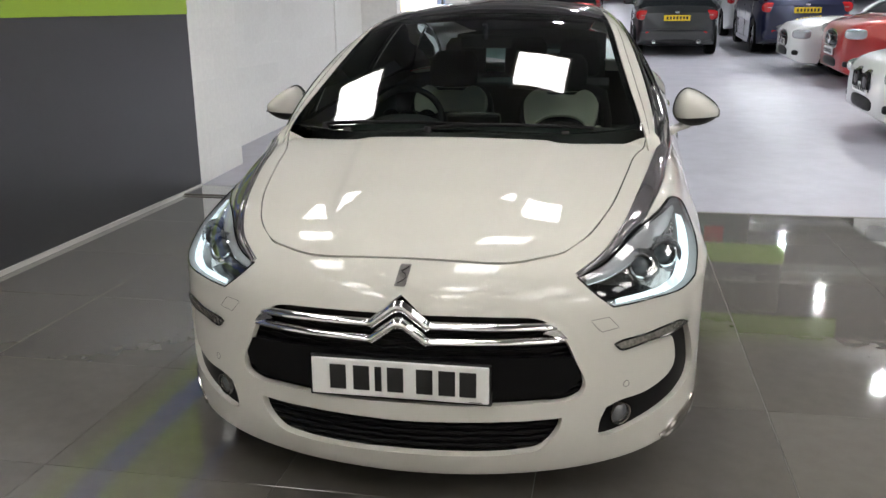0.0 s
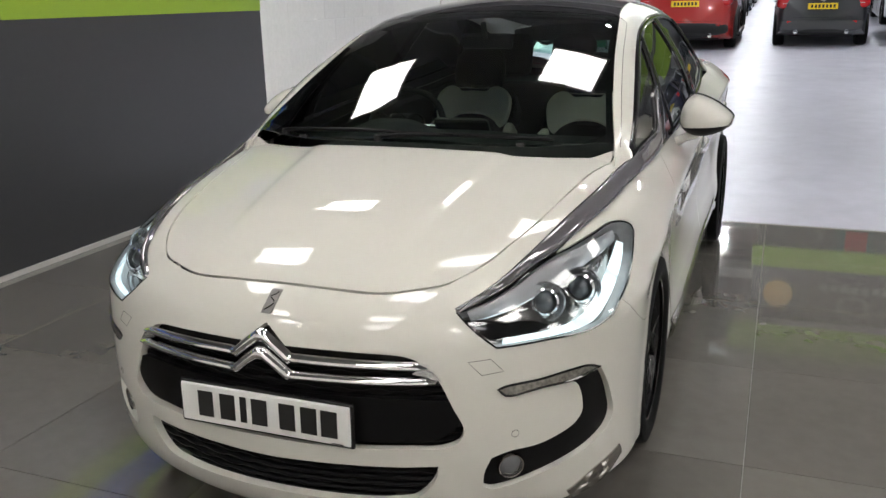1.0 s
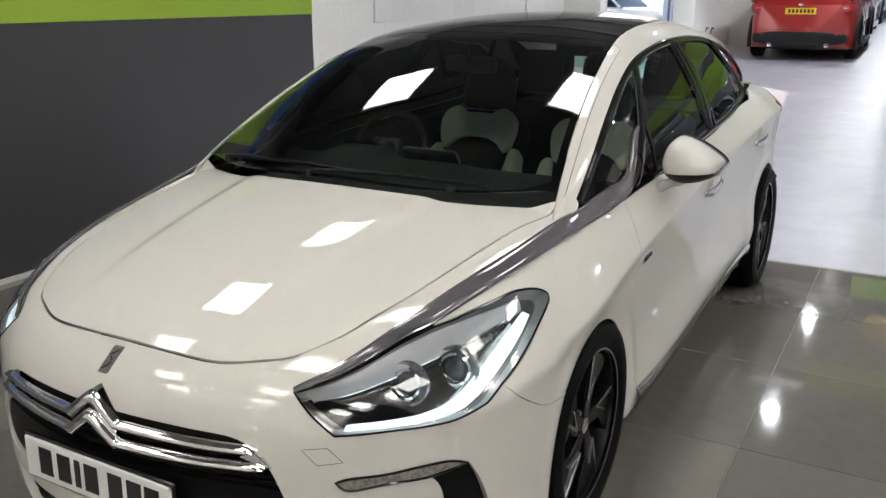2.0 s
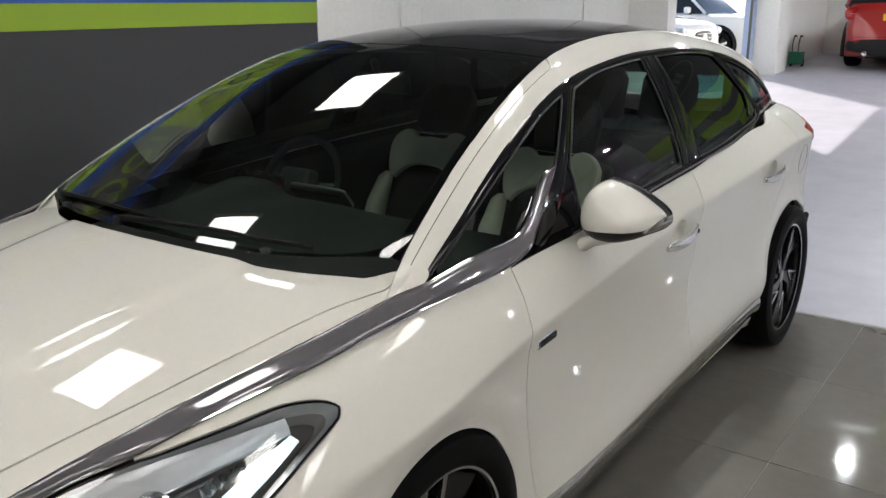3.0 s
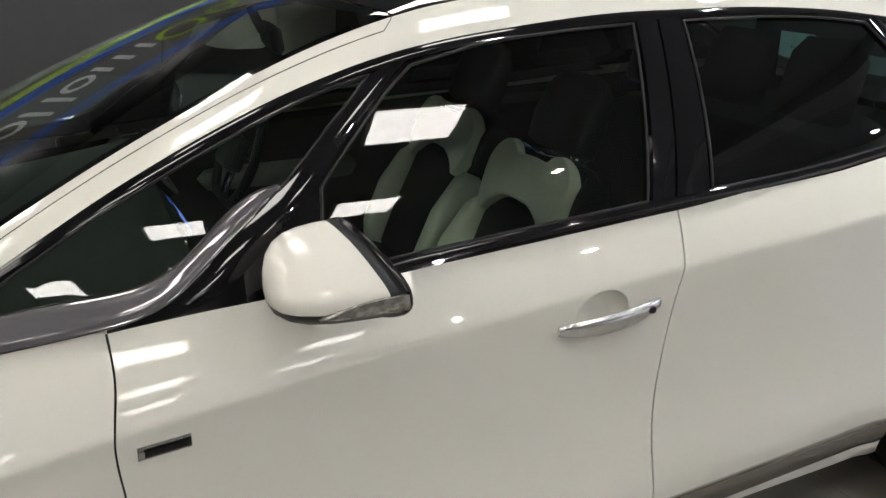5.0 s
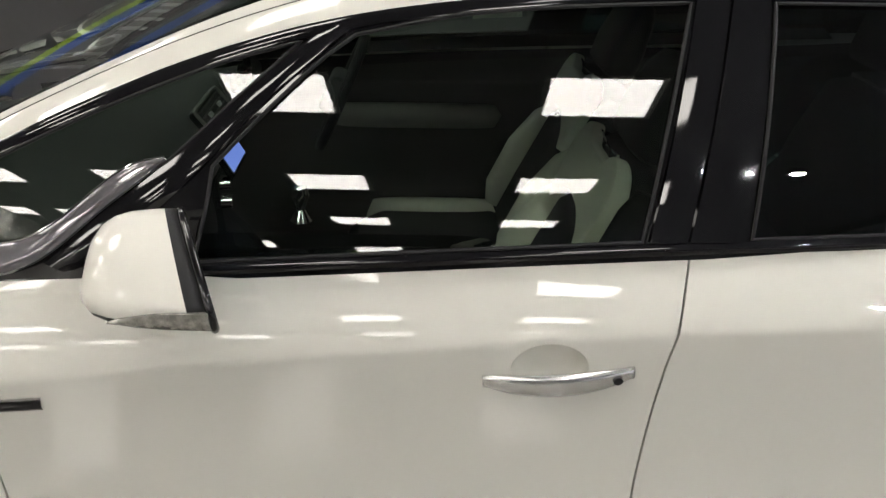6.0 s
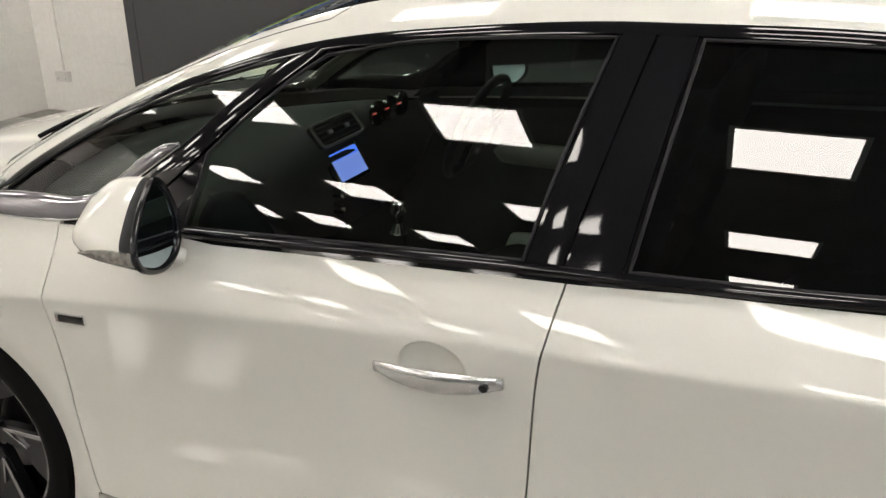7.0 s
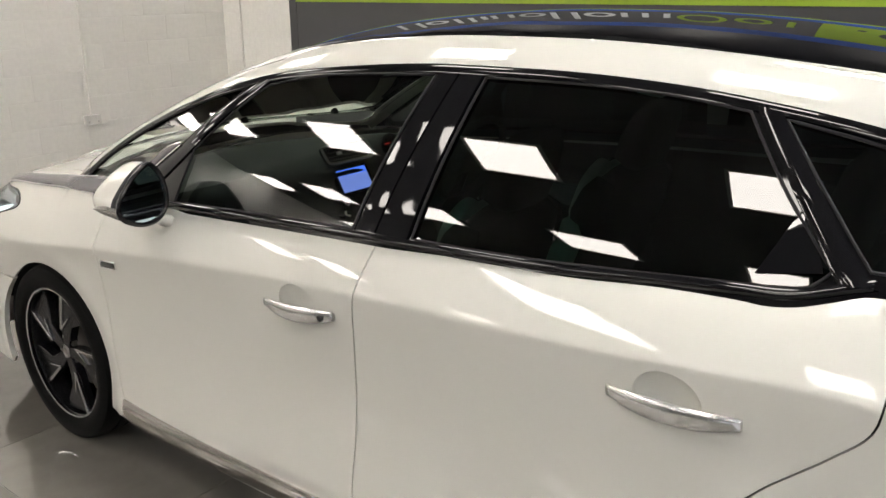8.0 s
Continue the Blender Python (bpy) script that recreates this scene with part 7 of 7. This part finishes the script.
dash = part("dashboard", cushion(dash_rows()), DASH, car, "black soft-touch dashboard with lit display")
part("centre_console", pad([(0.30, 0.14, 1.50, 2.55, 0), (0.55, 0.14, 1.52, 2.50, 0), (0.62, 0.12, 1.56, 2.45, 0)], 24, 6), BLACK_GLOSS, dash)
part("gear_knob", moved(lathe([(0.0, 0.10), (0.020, 0.092), (0.024, 0.07), (0.012, 0.03), (0.03, 0.0)], 20, "z"), Matrix.Translation((0.0, 1.92, 0.72))), CHROME, dash)
for z in (0.86, 0.81):
    part("control_knob", moved(lathe([(0.0, 0.03), (0.018, 0.028), (0.020, 0.0)], 20, "y"), Matrix.Translation((0.02, 1.72, z - 0.03))), CHROME, dash)
tilt = Matrix.Translation((-0.03, 1.735, 0.905)) @ Euler((radians(30), 0, 0)).to_matrix().to_4x4()
scr = part("display", moved(box(-0.088, 0.088, -0.012, 0.004, -0.056, 0.056, 0.006), tilt), BLACK_GLOSS, dash)
part("display_map", moved(box(-0.072, 0.072, 0.0035, 0.006, -0.044, 0.020), tilt), SCREEN_PALE, scr, "pale blue lit lower part of the display")
part("display_bar", moved(box(-0.072, 0.072, 0.0035, 0.006, 0.0202, 0.044), tilt), SCREEN_BLUE, scr, "bright blue lit top bar of the display")
tilt = Matrix.Translation((-0.03, 1.70, 1.003)) @ Euler((radians(38), 0, 0)).to_matrix().to_4x4()
vent = part("air_vent", moved(box(-0.115, 0.115, -0.012, 0.010, -0.040, 0.040, 0.012), tilt), GRILLE_BLACK, dash)
ring = [tilt @ Vector((a, 0.011, b)) for a, b in rounded(0, 0, 0.112, 0.037, 8, 40)]
part("vent_frame", tube([tuple(v) for v in ring], 0.005, 6, closed=True), DOOR_TRIM, vent)
for i in range(4):
    part("vent_slat", moved(box(-0.10, 0.10, 0.008, 0.013, -0.026 + i * 0.016, -0.022 + i * 0.016, 0.001), tilt), SATIN, vent)
for x in (-0.045, 0.045):
    part("vent_tab", moved(box(x - 0.010, x + 0.010, 0.010, 0.018, -0.006, 0.006, 0.002), tilt), VENT_SILVER, vent)
# dials with red needles behind the wheel
for x in (-0.40, -0.32, -0.24):
    d = part("dial", moved(lathe([(0.0, 0.002), (0.034, 0.002), (0.040, 0.012), (0.042, 0.0)], 28, "y"), Matrix.Translation((x, 1.715, 1.010))), BLACK_GLOSS, dash)
    part("dial_needle", box(x - 0.0015, x + 0.024, 1.717, 1.719, 1.008, 1.012), RED_LIT, d)
# steering wheel
m = Matrix.Translation((-0.400, 2.00, 0.950)) @ Euler((radians(-24), 0, 0)).to_matrix().to_4x4()
rim = [tuple(m @ Vector((0.178 * math.cos(w), 0.0, max(0.178 * math.sin(w), -0.150)))) for w in np.linspace(0, 2 * math.pi, 49)[:-1]]
wheel_ob = part("steering_wheel", tube(rim, 0.0155, 12, closed=True), SEAT_BLACK, car, "black leather steering wheel with chrome trim")
part("wheel_boss", moved(box(-0.075, 0.075, -0.05, 0.012, -0.06, 0.055, 0.02), m), DASH, wheel_ob)
for a, b in (((-0.165, 0.0, 0.01), (-0.07, 0.0, 0.0)), ((0.165, 0.0, 0.01), (0.07, 0.0, 0.0)), ((0.0, 0.0, -0.148), (0.0, 0.0, -0.05))):
    part("wheel_spoke", tube([tuple(m @ Vector(a)), tuple(m @ Vector(b))], 0.013, 8), ALLOY_CUT, wheel_ob)
# rear-view mirror, door cards, carpet, headlining
rv = part("rear_view_mirror", moved(box(-0.12, 0.12, -0.014, 0.014, -0.033, 0.033, 0.012), Matrix.Translation((-0.02, 2.02, 1.345)) @ Euler((radians(8), 0, radians(-8))).to_matrix().to_4x4()), BLACK, car)
part("mirror_face", moved(box(-0.112, 0.112, 0.0135, 0.0155, -0.027, 0.027), Matrix.Translation((-0.02, 2.02, 1.345)) @ Euler((radians(8), 0, radians(-8))).to_matrix().to_4x4()), MIRROR, rv)
part("mirror_stem", tube([(-0.02, 2.0, 1.36), (-0.02, 1.97, 1.425)], 0.012, 8), BLACK, rv)
for flip in (False, True):
    sg = -1 if flip else 1
    dc = loop([(1.50, 0.94), (2.6, 1.025), (3.6, 1.06)], [(3.6, 1.06), (3.4, 0.35)], [(3.4, 0.35), (1.52, 0.30)], [(1.52, 0.30), (1.50, 0.94)], step=0.06)
    card = part("door_card", skin(dc, (), round_map, lower, 0.08, depth=0, lift=-0.085, mirror=flip), DASH, car)
    part("arm_rest", pad([(0.74, 0.035, 1.95, 2.5, sg * 0.74), (0.78, 0.045, 1.92, 2.52, sg * 0.74), (0.81, 0.035, 1.95, 2.5, sg * 0.74)], 18), DOOR_TRIM, card, "grey arm rest")
    part("window_ledge", band(glass_map(np.stack([np.linspace(1.6, 3.6, 12), belt_z(np.linspace(1.6, 3.6, 12)) - 0.015], -1)) * (1, 1, 1) - np.array([0.09, 0, 0.01]), glass_map(np.stack([np.linspace(1.6, 3.6, 12), belt_z(np.linspace(1.6, 3.6, 12)) - 0.004], -1)) - np.array([0.008, 0, 0]), None, 30, 3, depth=0, mirror=flip), DASH, card)
part("carpet", box(-0.70, 0.70, 1.2, 4.2, 0.27, 0.30), DASH, car)
part("parcel_shelf", box(-0.55, 0.55, 3.62, 4.25, 0.98, 1.0), DASH, car)
part("headlining", skin(both(np.array([(0.0, 2.05), (0.48, 2.15), (0.46, 3.2), (0.40, 4.15), (0.0, 4.2)])), (), top_map, upper, 0.08, depth=0, lift=-0.035), SEAT_BLACK, car)

# the far flank stands a little further out than a true mirror image
swell = curve(0.15, 0.0, 0.5, 0.012, 1.1, 0.040, 2.1, 0.050, 4.5, 0.050)
for ob in car.children_recursive:
    if ob.type != "MESH" or ob.parent and ob.parent.name.startswith("wheel"):
        continue
    me = ob.data
    co = np.empty(len(me.vertices) * 3)
    me.vertices.foreach_get("co", co)
    co = co.reshape(-1, 3)
    u = np.clip((0.45 - co[:, 0]) / 1.2, 0, 1)
    co[:, 0] -= swell(co[:, 1]) * u * u * (3 - 2 * u)
    me.vertices.foreach_set("co", co.ravel())
    me.update()
for ob in car.children:
    if ob.type == "EMPTY" and ob.location.x < 0:
        ob.location.x -= 0.04


# ---- floor tiles, each on its own ----
TILE_W, TILE_X, TILE_Y = 0.835, -2.975, EDGE_Y - 0.012
tile_mesh = bpy.data.meshes.new("tile")
bm = box(0.0015, TILE_W - 0.0015, 0.0015, TILE_W - 0.0015, -0.006, 0.0, 0.0008, 1)
bm.to_mesh(tile_mesh)
bm.free()
tile_mesh.materials.append(TILE)
for i in range(20):
    for j in range(13):
        t = new("tile", tile_mesh)
        t.location = (TILE_X + i * TILE_W, TILE_Y - (j + 1) * TILE_W, 0)
        t.parent = floor


# ---- painted blocks of the white walls, each on its own ----
BLOCK_L, BLOCK_H = 0.450, 0.225
PAINTED = material("white painted concrete block", (0.85, 0.84, 0.80), 0.6, grain=0.03, grain_size=25, bump=0.3, bump_size=90, by_object=0.02)


def block_mesh(length, along):
    me = bpy.data.meshes.new("block")
    a, b = 0.0025, length - 0.0025
    bm = box(a, b, -0.01, 0.0014, 0.0025, BLOCK_H - 0.0025, 0.0025, 1) if along == "x" else box(-0.01, 0.0014, a, b, 0.0025, BLOCK_H - 0.0025, 0.0025, 1)
    bm.to_mesh(me)
    bm.free()
    me.materials.append(PAINTED)
    return me


walls = {ob.name: ob for ob in bpy.data.objects if ob.name.startswith("wall_")}
for wall, along, face, lo, hi, z1 in (("wall_south", "x", SOUTH, -3.298, 2.1, 2.84), ("wall_west_front", "y", -3.3, SOUTH + 0.004, -1.905, 2.84),
                                      ("wall_pier", "y", WALL_X - 0.004, 4.714, 5.618, 2.4), ("wall_west_rear", "y", WEST2, 5.63, 11.2, 2.2)):
    full = block_mesh(BLOCK_L, along)
    half_ = block_mesh(BLOCK_L / 2, along)
    for j in range(int(z1 / BLOCK_H)):
        u = lo
        if j % 2:
            b = new("block", half_)
            b.location = (u, face, j * BLOCK_H) if along == "x" else (face, u, j * BLOCK_H)
            b.parent = walls[wall]
            u += BLOCK_L / 2
        while u + BLOCK_L <= hi + 0.02:
            b = new("block", full)
            b.location = (u, face, j * BLOCK_H) if along == "x" else (face, u, j * BLOCK_H)
            b.parent = walls[wall]
            u += BLOCK_L
